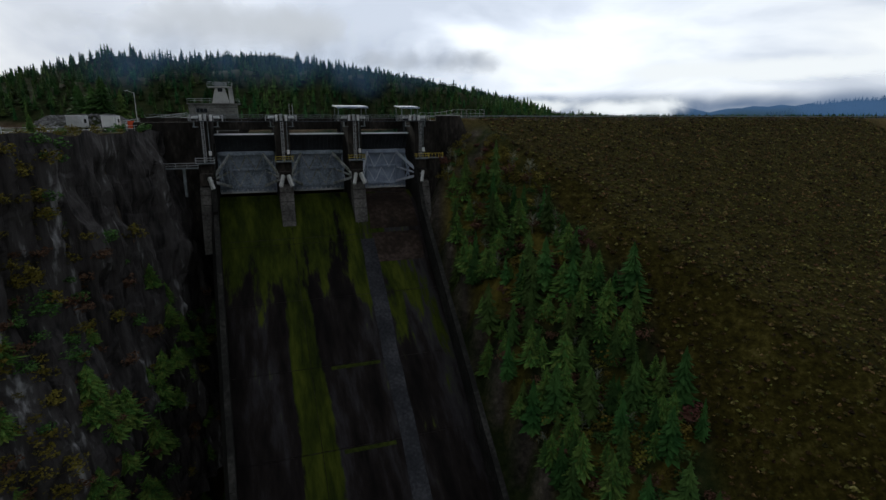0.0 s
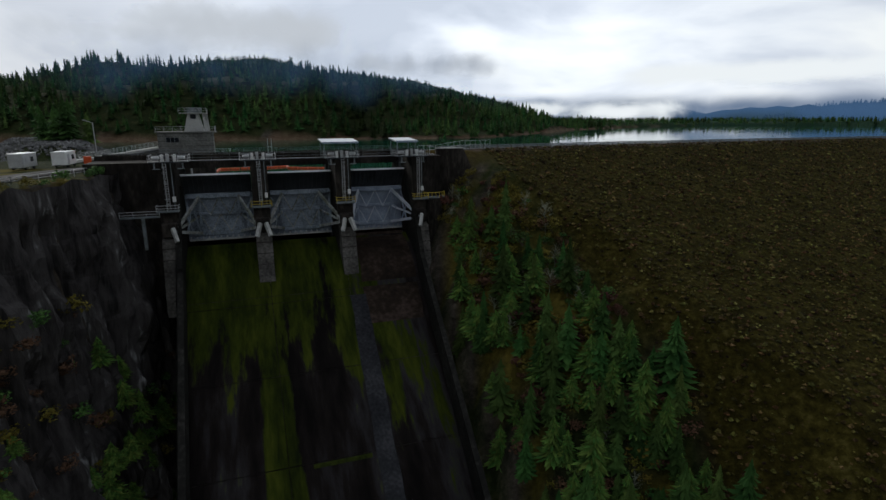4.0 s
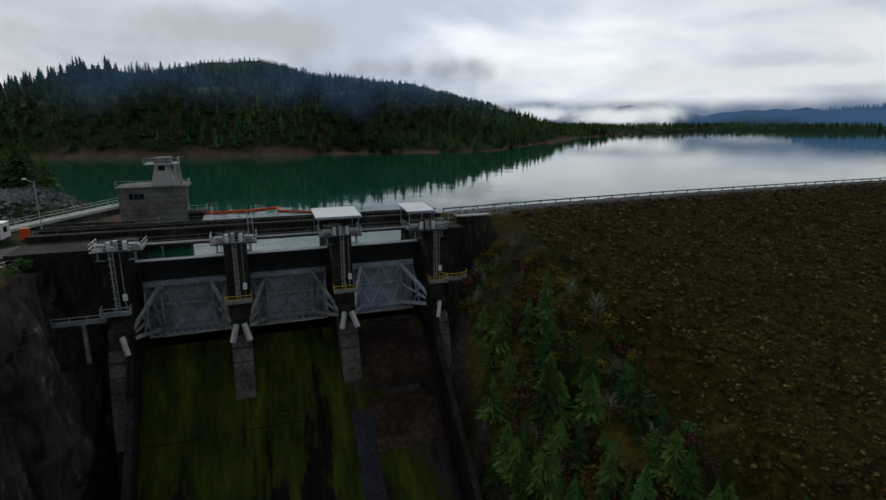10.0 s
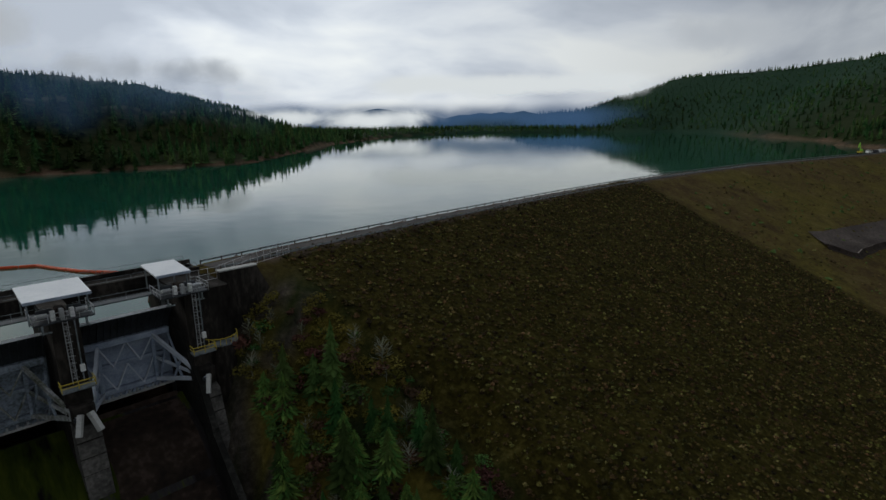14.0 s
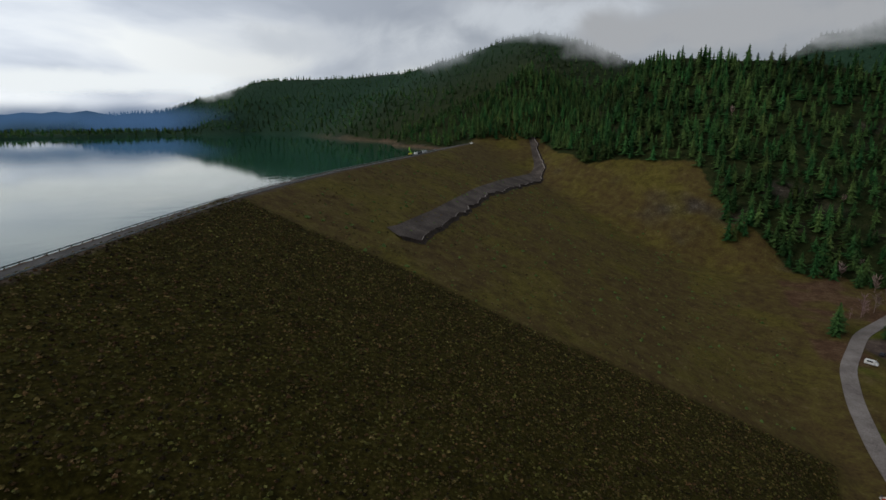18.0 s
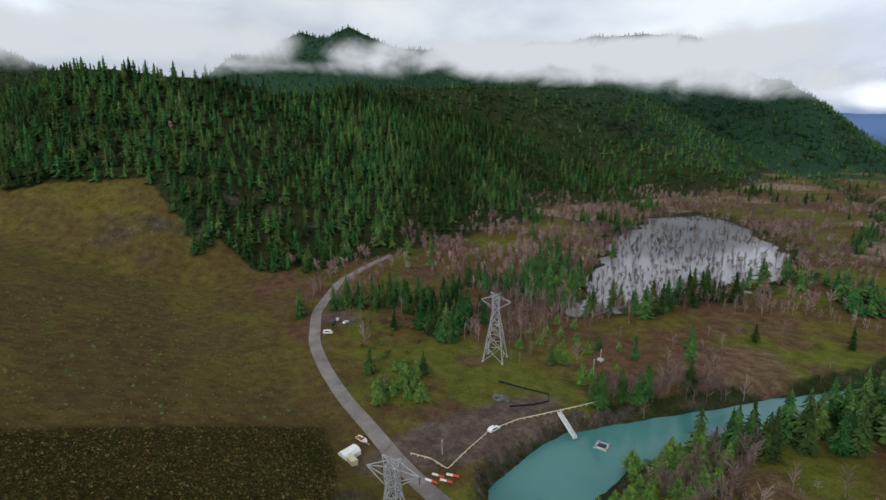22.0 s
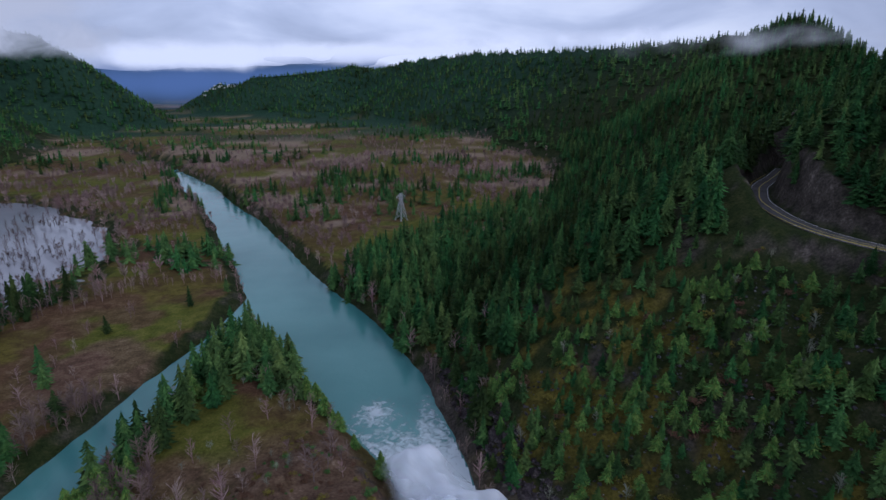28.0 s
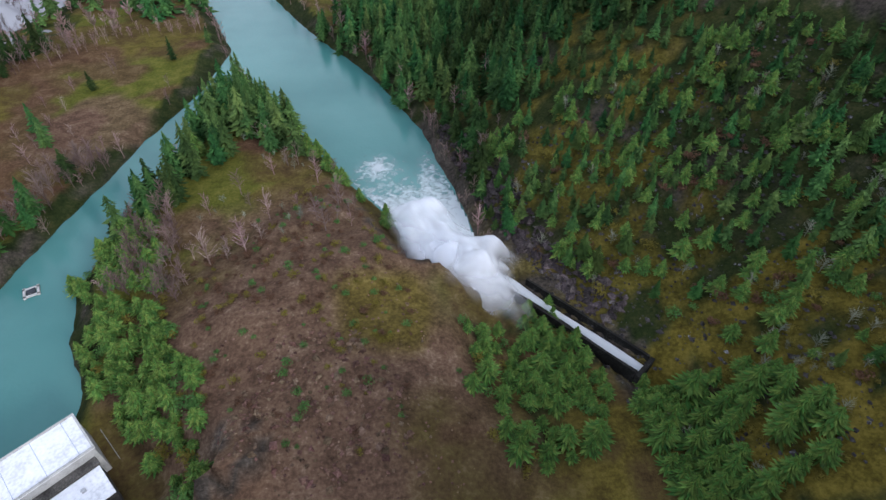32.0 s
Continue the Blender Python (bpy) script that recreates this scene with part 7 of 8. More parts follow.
dense_sheet("jet", jx, jy, jz, 1.0 - 0.5 * np.abs(U_) ** 3, JET, jw)
fw = tagged(new("white_water"), "white foam and rapids on the turquoise river", "water", kind="stuff")
fx, fy = np.meshgrid(np.linspace(-40, 50, 110), np.linspace(-290, -88, 200))
dr_ = signed(fx, fy, RIVER)
near_ = np.exp(-((fy + 105) / 26.0) ** 2) * 1.1 * (fy > -150) + 0.46 * np.exp(-(((fx - 9) / 9) ** 2 + ((fy + 166) / 10) ** 2)) + 0.3 * np.exp(-(((fx + 14) / 5) ** 2 + ((fy + 160) / 16) ** 2)) + 0.33 * np.exp(-((fy + 140) / 22.0) ** 2)
dense_sheet("foam", fx, fy, -90.9 + 0.25 * near_, np.where(dr_ < 3, near_ + 0.12, -1.0), FOAM, fw)
sp_ = tagged(new("spray_cloud"), "drifting white spray where the jet meets the river", "spray", kind="stuff")
for k in range(4):
    f_ = k / 3
    sc_, top_ = 0.62 + 0.62 * f_, 8 + 15 * f_
    a, c = np.meshgrid(np.linspace(-1, 1, 44), np.linspace(-1, 1, 44))
    rr = np.sqrt(a * a + c * c)
    along_, across_ = a * 36 * sc_, c * 25 * sc_
    sx = -15 - 2.5 * f_ + along_ * 0.34 + across_ * 0.84
    sy = -88 - 5 * f_ - along_ * 0.84 - across_ * 0.35
    puff = fbm(sx / 11 + k * 3, sy / 11, 3, 310 + k)
    sz = -90.6 + top_ * np.clip(1 - rr ** 2, 0, 1) * (1 + 0.5 * puff) + 4 * smooth(0.5, 1.0, rr)
    dense_sheet("spray", sx, sy, sz, 1.75 - 0.95 * f_ - 1.9 * rr ** 1.6 + 0.9 * puff, SPRAY, sp_)

import collections

# ---------------------------------------------------------------- single trees and bushes near the walk
def shape_mesh(name, V, F, mat):
    me = bpy.data.meshes.new(name)
    me.from_pydata([tuple(v) for v in V], [], [tuple(int(i) for i in f) for f in F])
    me.materials.append(mat)
    return me


def tree_model(name, label, levels, sides, spread, droop, crown_mat, rng, category="tree", trunk_r=0.014):
    t = thing(name, label, category, pose(0, -6000, -500))
    bm = bmesh.new()
    last = Vector((0, 0, -0.04))
    for i in range(1, 6):
        p = Vector((rng.uniform(-0.006, 0.006), rng.uniform(-0.006, 0.006), i / 5 * 0.96))
        bar(bm, last, p, trunk_r * 2 * (1.1 - i / 5), None, 6)
        last = p
    part("trunk", bm, BARK, t)
    V, F = conifer_shape(levels, sides, rng, 5, spread, droop)
    crown = new("crown", shape_mesh("crown", V, F, crown_mat))
    crown.parent = t
    return t


def leaf_clump(rng, n=200, flat=0.8):
    """Many small leaf blades in an uneven mass of several lobes."""
    V, F = [], []
    lobes = [(rng.uniform(-0.28, 0.28), rng.uniform(-0.28, 0.28), rng.uniform(0.3, 0.75), rng.uniform(0.18, 0.34)) for _ in range(7)]
    for i in range(n):
        lx, ly, lz, lr = lobes[i % 7]
        d = Vector((rng.gauss(0, 1), rng.gauss(0, 1), rng.gauss(0, 1) * flat)).normalized() * lr * (0.6 + 0.4 * rng.random())
        c = Vector((lx, ly, lz)) + d
        a = Vector((rng.gauss(0, 1), rng.gauss(0, 1), rng.gauss(0, 1))).normalized()
        b = a.cross(d).normalized() if a.cross(d).length > 0.01 else Vector((1, 0, 0))
        s = rng.uniform(0.035, 0.08)
        k = len(V)
        V += [tuple(c + a * s), tuple(c + b * s * 0.8), tuple(c - a * s), tuple(c - b * s * 0.8)]
        F += [(k, k + 1, k + 2), (k, k + 2, k + 3)]
    return np.array(V), np.array(F)


rng = random.Random(77)
FIRS = [tree_model("fir_tree", lab, 20, 8, sp__, dr__, FIR, rng) for lab, sp__, dr__ in (
    ("slender dark green young fir tree on the rocky bank", 0.19, 0.05), ("green fir tree with drooping branches on rough ground", 0.23, 0.06),
    ("broad green fir tree with an uneven crown", 0.27, 0.05), ("young fir tree with gaps between its branches", 0.22, 0.07))]
FIR_LIGHT = material("fresh_green_needles", [(0.026, 0.066, 0.014), (0.074, 0.150, 0.028), (0.16, 0.25, 0.055)], 0.5, 7, 0.8, bump=0.8, bump_dist=0.3, random=0.4, spec=0.15, island=True)
PINES = [tree_model("young_fir_tree", lab, 24, 15, sp__, 0.05, FIR_LIGHT, rng) for lab, sp__ in (("bushy fresh green young fir tree on the slope", 0.34), ("full light green young fir tree among rocks", 0.40))]


def bush_model(label, mat):
    t = thing("bush", label, "bush", pose(0, -6000, -500))
    V, F = leaf_clump(rng)
    c = new("foliage", shape_mesh("foliage", V, F, mat)); c.parent = t
    bm = bmesh.new()
    for i in range(4):
        bar(bm, (0, 0, -0.05), (rng.uniform(-0.2, 0.2), rng.uniform(-0.2, 0.2), 0.5), 0.035, None, 5)
    part("stem", bm, BARK, t)
    return t


YELLOWISH = material("yellow_green_shrub", [(0.07, 0.065, 0.010), (0.135, 0.12, 0.018), (0.20, 0.175, 0.035)], 0.6, 7, 0.85, bump=0.6, bump_dist=0.2, random=0.35)
RUSSET = material("russet_bramble", [(0.05, 0.025, 0.016), (0.09, 0.045, 0.028), (0.13, 0.075, 0.05)], 0.6, 7, 0.9, bump=0.6, bump_dist=0.2, random=0.35)
BUSHES = [bush_model("leafy dark green bush on the bank", BUSH), bush_model("yellow-green mossy shrub on the bank", YELLOWISH), bush_model("russet leafless bramble thicket", RUSSET)]


def bare_model(name, label, mat, sticks):
    t = thing(name, label, "tree", pose(0, -6000, -500))
    V, F = bare_shape(rng, sticks, 0.55)
    c = new("bare_crown", shape_mesh("bare_crown", V, F, mat)); c.parent = t
    return t


LICH = [bare_model("lichen_shrub", "pale lichen-covered leafless shrub on the bank", LICHEN, 26) for _ in range(2)]
ALDER = [bare_model("bare_alder", "leafless grey-brown alder tree by the water", material("alder_twigs", [(0.10, 0.068, 0.06), (0.16, 0.115, 0.10), (0.23, 0.18, 0.16)], 0.3, 7, 0.95, bump=0.4, random=0.3), 34) for _ in range(2)]


PLANTED = collections.Counter()
LEFT_OVER = collections.defaultdict(list)


def put(model, m, w, h, most=290):
    """A copy of the model; past the most that one could tell apart, it goes into one joined mesh."""
    kind = model.name.split(".")[0]
    PLANTED[kind] += 1
    if PLANTED[kind] <= most:
        c = copy_thing(model, m)
        c.scale = (w, w, h)
        return c
    crown = [o for o in model.children if o.name.split(".")[0] in ("crown", "foliage")][0]
    v = np.empty(len(crown.data.vertices) * 3)
    crown.data.vertices.foreach_get("co", v)
    v = v.reshape(-1, 3) * (w, w, h)
    a = np.array(m)
    LEFT_OVER[(kind, crown.data.materials[0].name)].append((v @ a[:3, :3].T + a[:3, 3], np.array([tuple(p.vertices) for p in crown.data.polygons])))
    return None


def plant(models, region, count, hmin, hmax, gap, seed, width=1.0, group="", keep=None):
    """Sets copies of the models at random inside a region of the plan."""
    r = random.Random(seed)
    xs, ys = [p[0] for p in region], [p[1] for p in region]
    X = np.array([r.uniform(min(xs), max(xs)) for _ in range(count * 14)])
    Y = np.array([r.uniform(min(ys), max(ys)) for _ in range(count * 14)])
    k = inside(X, Y, list(region))
    X, Y = X[k], Y[k]
    Z = height(X, Y)
    ok = np.ones(len(X), bool) if keep is None else keep(X, Y, Z)
    done = []
    for x, y, z, good in zip(X.tolist(), Y.tolist(), Z.tolist(), ok):
        if len(done) >= count:
            break
        if not good or any((x - a) ** 2 + (y - b) ** 2 < gap * gap for a, b in done):
            continue
        done.append((x, y))
        h = r.uniform(hmin, hmax)
        w = h * width * r.uniform(0.85, 1.15)
        m = Matrix.Translation((x, y, z - 0.15)) @ Matrix.Rotation(r.random() * 6.28, 4, "Z")
        c = put(r.choice(models), m, w, h)
        if group and c is not None:
            tagged(c, group=group)
    return done


def dry(x, y, z):
    lx, ly = (x - 91) * 0.76 + (y + 41) * 0.65, -(x - 91) * 0.65 + (y + 41) * 0.76
    house = (lx > -5) & (lx < 45) & (ly > -3) & (ly < 28)
    return ~house & (z > -90.3) & (signed(x, y, RIVER) > 1.5)


BANK = [sp(51, 3), sp(55, 5), (16, 131), (24, 112), (33, 92), (38, 66), (42, 45), sp(72, -80), sp(50, -100), sp(49, -20)]
UPPER = [sp(51, 3), sp(56, 6), (16, 131), (24, 112), (24, 102), sp(52, -14)]
LOWER = [sp(51, -4), (12, 122), (24, 106), (33, 92), (38, 66), (42, 45), sp(72, -80), sp(48, -100), sp(47.5, -20)]
plant(FIRS, LOWER, 85, 5.0, 12.0, 2.2, 1, 1.0, "fir trees on the rocky bank")
plant(PINES, LOWER, 95, 3.0, 8.0, 1.5, 2, 0.9)
plant(BUSHES, BANK, 330, 1.0, 3.2, 0.9, 3, 1.5)
plant(BUSHES[1:2], UPPER, 46, 1.2, 2.6, 1.0, 53, 1.5)
plant(LICH, UPPER, 16, 2.2, 4.5, 2.0, 4, 1.5)
plant(LICH, LOWER, 20, 2.0, 4.5, 2.0, 5, 1.5)
FOOTL = [(-52, 112), (-47, 108), (-41, 92), (-33, 66), (-36, 58), (-52, 62), (-54, 90)]
plant(PINES, FOOTL, 26, 3.5, 8.0, 2.4, 6, 0.95)
plant(BUSHES, FOOTL, 40, 1.5, 4.0, 1.5, 7, 1.5)
plant(FIRS, FOOTL, 10, 6, 10, 3.0, 8, 1.0)
SHELF = [(-58.5, 121), (-58, 98), (-59, 76), (-63, 78), (-62, 100), (-62, 120)]
plant(BUSHES[:2], SHELF, 26, 0.8, 2.2, 1.6, 9, 1.4)
plant(PINES, [(-58.5, 88), (-59, 70), (-66, 66), (-64, 88)], 5, 2, 4.5, 3, 10, 0.9)
plant(FIRS, [(-103, 181), (-110, 174), (-126, 186), (-118, 197)], 7, 9, 13.5, 3.5, 11, 1.3)
plant(FIRS, [(-132, 148), (-116, 152), (-118, 166), (-134, 168)], 7, 5, 9, 3, 12, 1.0)
# below the dam
plant(PINES, [(-45, -74), (-16, -60), (-12, -35), (-26, -14), (-48, -20), (-55, -36)], 62, 5, 10, 2.6, 13, 1.0, keep=dry)
plant(BUSHES[:2], [(-45, -74), (-14, -62), (-8, -35), (-24, -10), (-48, -20), (-55, -36)], 40, 1.5, 3.5, 1.8, 14, 1.4, keep=dry)
plant(PINES, [(-62, -28), (-55, -8), (-72, 4), (-98, -8), (-92, -34), (-76, -36)], 40, 7, 13, 3.2, 15, 1.0)
plant(LICH, [(-62, -28), (-55, -8), (-72, 4), (-118, -8), (-112, -44), (-76, -36)], 24, 2.5, 6, 3.0, 16, 1.5)
WSIDE = [(-66, -66), (-34, -118), (-38, -160), (-150, -150), (-152, -40), (-112, -12), (-92, -40)]
plant(FIRS, WSIDE, 45, 7, 13, 4.0, 17, 1.0, keep=dry)
plant(PINES, WSIDE, 150, 4, 9, 3.0, 18, 1.0, keep=dry)
plant(BUSHES, WSIDE, 170, 1.5, 4.0, 2.2, 19, 1.6, keep=dry)
plant(LICH, WSIDE, 40, 3, 7, 3.0, 20, 1.5, keep=dry)
TAIL = [(100, -84), (119, -98), (112, -140), (96, -130), (84, -100), (70, -60), (62, -28), (86, -48)]
plant(PINES, TAIL, 52, 6, 11, 2.8, 21, 1.0, keep=dry)
BELT = [(100, -84), (104, -66), (86, -46), (72, -30), (66, -14), (50, -16), (56, -40), (70, -66)]
plant(PINES, BELT, 46, 4, 9, 2.6, 51, 1.0, keep=dry)
plant(BUSHES[:2], BELT, 40, 1.5, 4, 1.8, 52, 1.5, keep=dry)
plant(BUSHES, TAIL, 30, 1.5, 3.5, 2.0, 22, 1.5, keep=dry)
plant(ALDER, [(100, -105), (112, -125), (104, -150), (92, -140), (72, -82), (104, -88)], 64, 7, 12, 2.0, 23, 1.0, keep=dry)
plant(ALDER, [(150, -122), (140, -150), (128, -178), (136, -185), (150, -160), (158, -128)], 40, 8, 13, 2.2, 24, 1.0, keep=dry)
plant(FIRS, [(150, -112), (144, -122), (150, -132), (158, -122)], 6, 12, 18, 3.0, 25, 1.0, keep=dry)
plant(PINES, [(20, -150), (60, -230), (84, -250), (96, -200), (100, -170), (90, -165), (60, -215), (35, -165), (5, -115), (0, -125)], 40, 6, 12, 3.0, 26, 1.0, keep=dry)
plant(BUSHES, [(5, -20), (60, -20), (80, -110), (30, -150), (-5, -105)], 46, 0.9, 2.6, 3.0, 27, 1.4, keep=dry)
plant(LICH, [(40, -100), (85, -130), (92, -170), (60, -190), (30, -150)], 18, 2.5, 5, 3.0, 28, 1.5, keep=dry)
plant(PINES, [(190, -30), (225, -38), (240, -60), (210, -62), (188, -50)], 14, 5, 10, 4.0, 29, 1.0)
plant(BUSHES, [(185, -30), (300, -60), (300, -100), (200, -60)], 36, 1.2, 3.5, 4.0, 30, 1.6)
plant(PINES, [(160, -125), (225, -125), (250, -170), (190, -200)], 22, 4, 9, 5.0, 31, 1.0)


def plant_on_cliff(models, count, t0, t1, s0, s1, hmin, hmax, seed, width=1.0):
    """Growth on ledges of the cliff; s runs along its top edge, t from top to foot."""
    r = random.Random(seed)
    nz, nu, _ = CLIFF_XYZ.shape
    for _ in range(count):
        i, j = int(r.uniform(t0, t1) * (nz - 1)), int(r.uniform(s0, s1) * (nu - 1))
        x, y, z = (float(c) for c in CLIFF_XYZ[i, j])
        h = r.uniform(hmin, hmax)
        put(r.choice(models), Matrix.Translation((x, y, z - 0.3)) @ Matrix.Rotation(r.random() * 6.28, 4, "Z"), h * width, h)


plant_on_cliff(PINES, 60, 0.38, 0.95, 0.36, 0.85, 3.0, 8.0, 41, 1.05)
plant_on_cliff(BUSHES, 70, 0.2, 0.98, 0.40, 0.85, 1.2, 3.2, 42, 1.5)
plant_on_cliff(BUSHES[:2], 60, 0.02, 0.5, 0.52, 0.85, 1.0, 3.0, 43, 1.5)
plant_on_cliff(PINES, 16, 0.45, 0.95, 0.15, 0.42, 3.0, 6.0, 44, 0.95)
plant(BUSHES[1:2], [(-62, -28), (-55, -8), (-72, 4), (-118, -8), (-112, -44), (-76, -36)], 60, 0.8, 2.4, 1.6, 54, 1.7)
plant(BUSHES[:2], [(5, -20), (60, -20), (80, -110), (30, -150), (-5, -105)], 60, 0.7, 2.2, 2.0, 55, 1.6, keep=dry)
plant_on_cliff(BUSHES[1:2], 150, 0.0, 0.7, 0.56, 0.97, 1.0, 2.8, 56, 1.7)
plant_on_cliff(BUSHES[2:3], 90, 0.15, 0.95, 0.5, 0.95, 1.0, 2.6, 57, 1.8)
plant(BUSHES, [(2, -30), (55, -30), (80, -105), (40, -150), (-2, -100)], 130, 0.8, 2.4, 2.0, 58, 1.6, keep=dry)
plant(BUSHES[2:3], [(10, -75), (60, -60), (80, -110), (30, -150)], 70, 0.9, 2.2, 2.0, 59, 1.9, keep=dry)
plant(PINES, [(-64, -40), (-58, -30), (-70, -28), (-76, -38)], 8, 5, 8, 2.4, 60, 1.1)
plant_on_cliff(BUSHES, 30, 0.5, 0.98, 0.12, 0.42, 1.2, 3.0, 45, 1.5)

for (kind_, mat_), items_ in LEFT_OVER.items():
    vs_, fs_, base_ = [], [], 0
    for v_, f_ in items_:
        vs_.append(v_); fs_.append(f_ + base_); base_ += len(v_)
    growth = mesh_of("undergrowth" if kind_ == "bush" else "young_fir_thicket", np.concatenate(vs_), np.concatenate(fs_), bpy.data.materials[mat_])
    tagged(growth, "tangled undergrowth on the slopes below the dam" if kind_ == "bush" else "thicket of fresh green young firs below the dam", "bushes" if kind_ == "bush" else "trees", kind="stuff")

# ---------------------------------------------------------------- low cloud on the hills
def cloud_material(name, lum, tint, lo, hi, scale, torn=1.4):
    m = bpy.data.materials.new(name)
    m.use_nodes = True
    n, l = m.node_tree.nodes, m.node_tree.links
    n.remove(n["Principled BSDF"])
    # the veil emits its own brightness instead of being lit
    e = n.new("ShaderNodeEmission"); e.inputs["Color"].default_value = (*tint, 1); e.inputs["Strength"].default_value = lum
    tr = n.new("ShaderNodeBsdfTransparent")
    mix = n.new("ShaderNodeMixShader")
    tc = n.new("ShaderNodeTexCoord")
    mp = n.new("ShaderNodeMapping"); mp.inputs["Scale"].default_value = (1, 1, 1.15)
    l.new(tc.outputs["Object"], mp.inputs[0])
    q = n.new("ShaderNodeTexNoise"); q.inputs["Scale"].default_value = scale; q.inputs["Detail"].default_value = 8; q.inputs["Roughness"].default_value = 0.55; q.inputs["Distortion"].default_value = 0.5
    l.new(mp.outputs[0], q.inputs["Vector"])
    at = n.new("ShaderNodeAttribute"); at.attribute_name = "thickness"
    ad = n.new("ShaderNodeMath"); ad.operation = "ADD"
    mr = n.new("ShaderNodeMapRange"); mr.inputs[1].default_value, mr.inputs[2].default_value = lo, hi
    mr.interpolation_type = "SMOOTHSTEP"
    tear = n.new("ShaderNodeMath"); tear.operation = "MULTIPLY_ADD"; tear.inputs[1].default_value, tear.inputs[2].default_value = torn, 0.5 - 0.5 * torn
    l.new(q.outputs["Fac"], tear.inputs[0]); l.new(tear.outputs[0], ad.inputs[0]); l.new(at.outputs["Fac"], ad.inputs[1]); l.new(ad.outputs[0], mr.inputs[0])
    l.new(mr.outputs[0], mix.inputs[0]); l.new(tr.outputs[0], mix.inputs[1]); l.new(e.outputs[0], mix.inputs[2])
    l.new(mix.outputs[0], n["Material Output"].inputs[0])
    return m


# emission strengths stand in for how brightly each side's cloud is lit
CLOUD_N = cloud_material("bright_low_cloud", 1.45, (0.95, 0.98, 1.0), 0.1, 1.25, 0.010)
CLOUD_G = cloud_material("grey_hill_cloud", 0.95, (0.92, 0.97, 1.05), 0.1, 1.35, 0.012)
CLOUD_E = cloud_material("grey_low_cloud", 0.64, (0.95, 0.97, 1.02), 0.1, 1.30, 0.012)
CLOUD_S = cloud_material("valley_cloud", 0.98, (0.95, 0.97, 1.02), 0.1, 1.30, 0.0045)
# distance haze put in as blue emission, not scattered from sun or sky
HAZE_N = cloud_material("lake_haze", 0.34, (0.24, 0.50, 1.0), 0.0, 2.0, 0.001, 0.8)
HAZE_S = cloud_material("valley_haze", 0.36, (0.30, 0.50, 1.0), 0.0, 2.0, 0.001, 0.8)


def cloud(az0, az1, el0, el1, dist, mat, seed, peak=0.5, label="low white cloud clinging to the wooded hills", name="low_cloud", soft_top=False):
    """A bank of cloud or haze seen from the dam: a curved, self-glowing veil with soft, torn edges."""
    A, E = np.meshgrid(np.radians(np.linspace(az0, az1, 90)), np.linspace(0, 1, 40))
    el = np.radians(el0 + (el1 - el0) * E)
    d = dist * (1 + 0.05 * fbm(A * 6, E * 2, 3, seed))
    X, Y, Z = d * np.sin(A), 40 + d * np.cos(A), 25 + d * np.tan(el)
    s = (A - A.min()) / (A.max() - A.min())
    wave = 0.16 * fbm(A * 9 + seed, E * 0, 3, seed + 2)
    edge = smooth(0, 0.25, s) * smooth(1, 0.75, s) * smooth(0.02, 0.52, E + wave) * smooth(0.98, 0.5, E)
    D = (peak + 0.8) * edge - 0.8 + 0.45 * fbm(A * 22 + seed, E * 3, 4, seed + 4) * edge
    ob = dense_sheet(name, X, Y, Z, D, mat)
    return tagged(ob, label, "cloud", kind="stuff")


# over the lake's far side
cloud(-33, -6, 3.6, 11.5, 1150, CLOUD_G, 416, 0.75)
cloud(-40, -24, 3.2, 8.4, 610, CLOUD_G, 402, 0.05)
cloud(-24, -8, 4.0, 9.0, 690, CLOUD_G, 401, 0.02)
cloud(-11, 8, 1.8, 7.0, 1200, CLOUD_G, 403, 0.55)
cloud(-4, 29, -1.9, 2.0, 1480, CLOUD_N, 404, 0.5)
cloud(14, 50, 1.3, 5.4, 1600, CLOUD_N, 414, 1.0)
cloud(26, 48, 1.0, 5.0, 1250, CLOUD_N, 405, 0.2)
# round the wooded hills east of the dam
cloud(42, 74, 3.0, 12, 1150, CLOUD_G, 406, 0.5)
cloud(62, 90, 6.0, 13.5, 1120, CLOUD_G, 412, 0.6)
cloud(74, 109, 3.6, 12.5, 1040, CLOUD_E, 407, 1.0)
cloud(92, 114, 4.6, 8.4, 690, CLOUD_E, 408, 0.2)
cloud(104, 132, 4.2, 10.5, 1260, CLOUD_E, 418, 0.5)
cloud(112, 162, 2.8, 10.6, 1480, CLOUD_E, 409, 1.1)
cloud(120, 146, 3.2, 7.4, 1000, CLOUD_E, 410, 0.3)
cloud(138, 160, 1.4, 7.0, 1420, CLOUD_E, 419, 0.5)
# down the valley
cloud(146, 206, 0.4, 4.8, 2450, CLOUD_S, 411, 0.95)
cloud(172, 222, 1.2, 6.6, 1900, CLOUD_S, 415, 0.3)
cloud(196, 234, 3.0, 9.0, 460, CLOUD_E, 413, -0.1)
# self-glowing veils that tint the far hills blue in place of real haze
cloud(-2, 50, -2.4, 2.8, 1650, HAZE_N, 420, 1.2, "glowing blue veil standing in for haze before the distant mountains", "haze")
cloud(-48, 18, -4.2, 9.0, 430, HAZE_N, 422, 0.14, "thin glowing blue veil standing in for haze before the lake's far shore", "haze")
cloud(140, 216, -4.5, 4.0, 2500, HAZE_S, 421, 1.5, "glowing blue veil standing in for haze over the far valley", "haze")

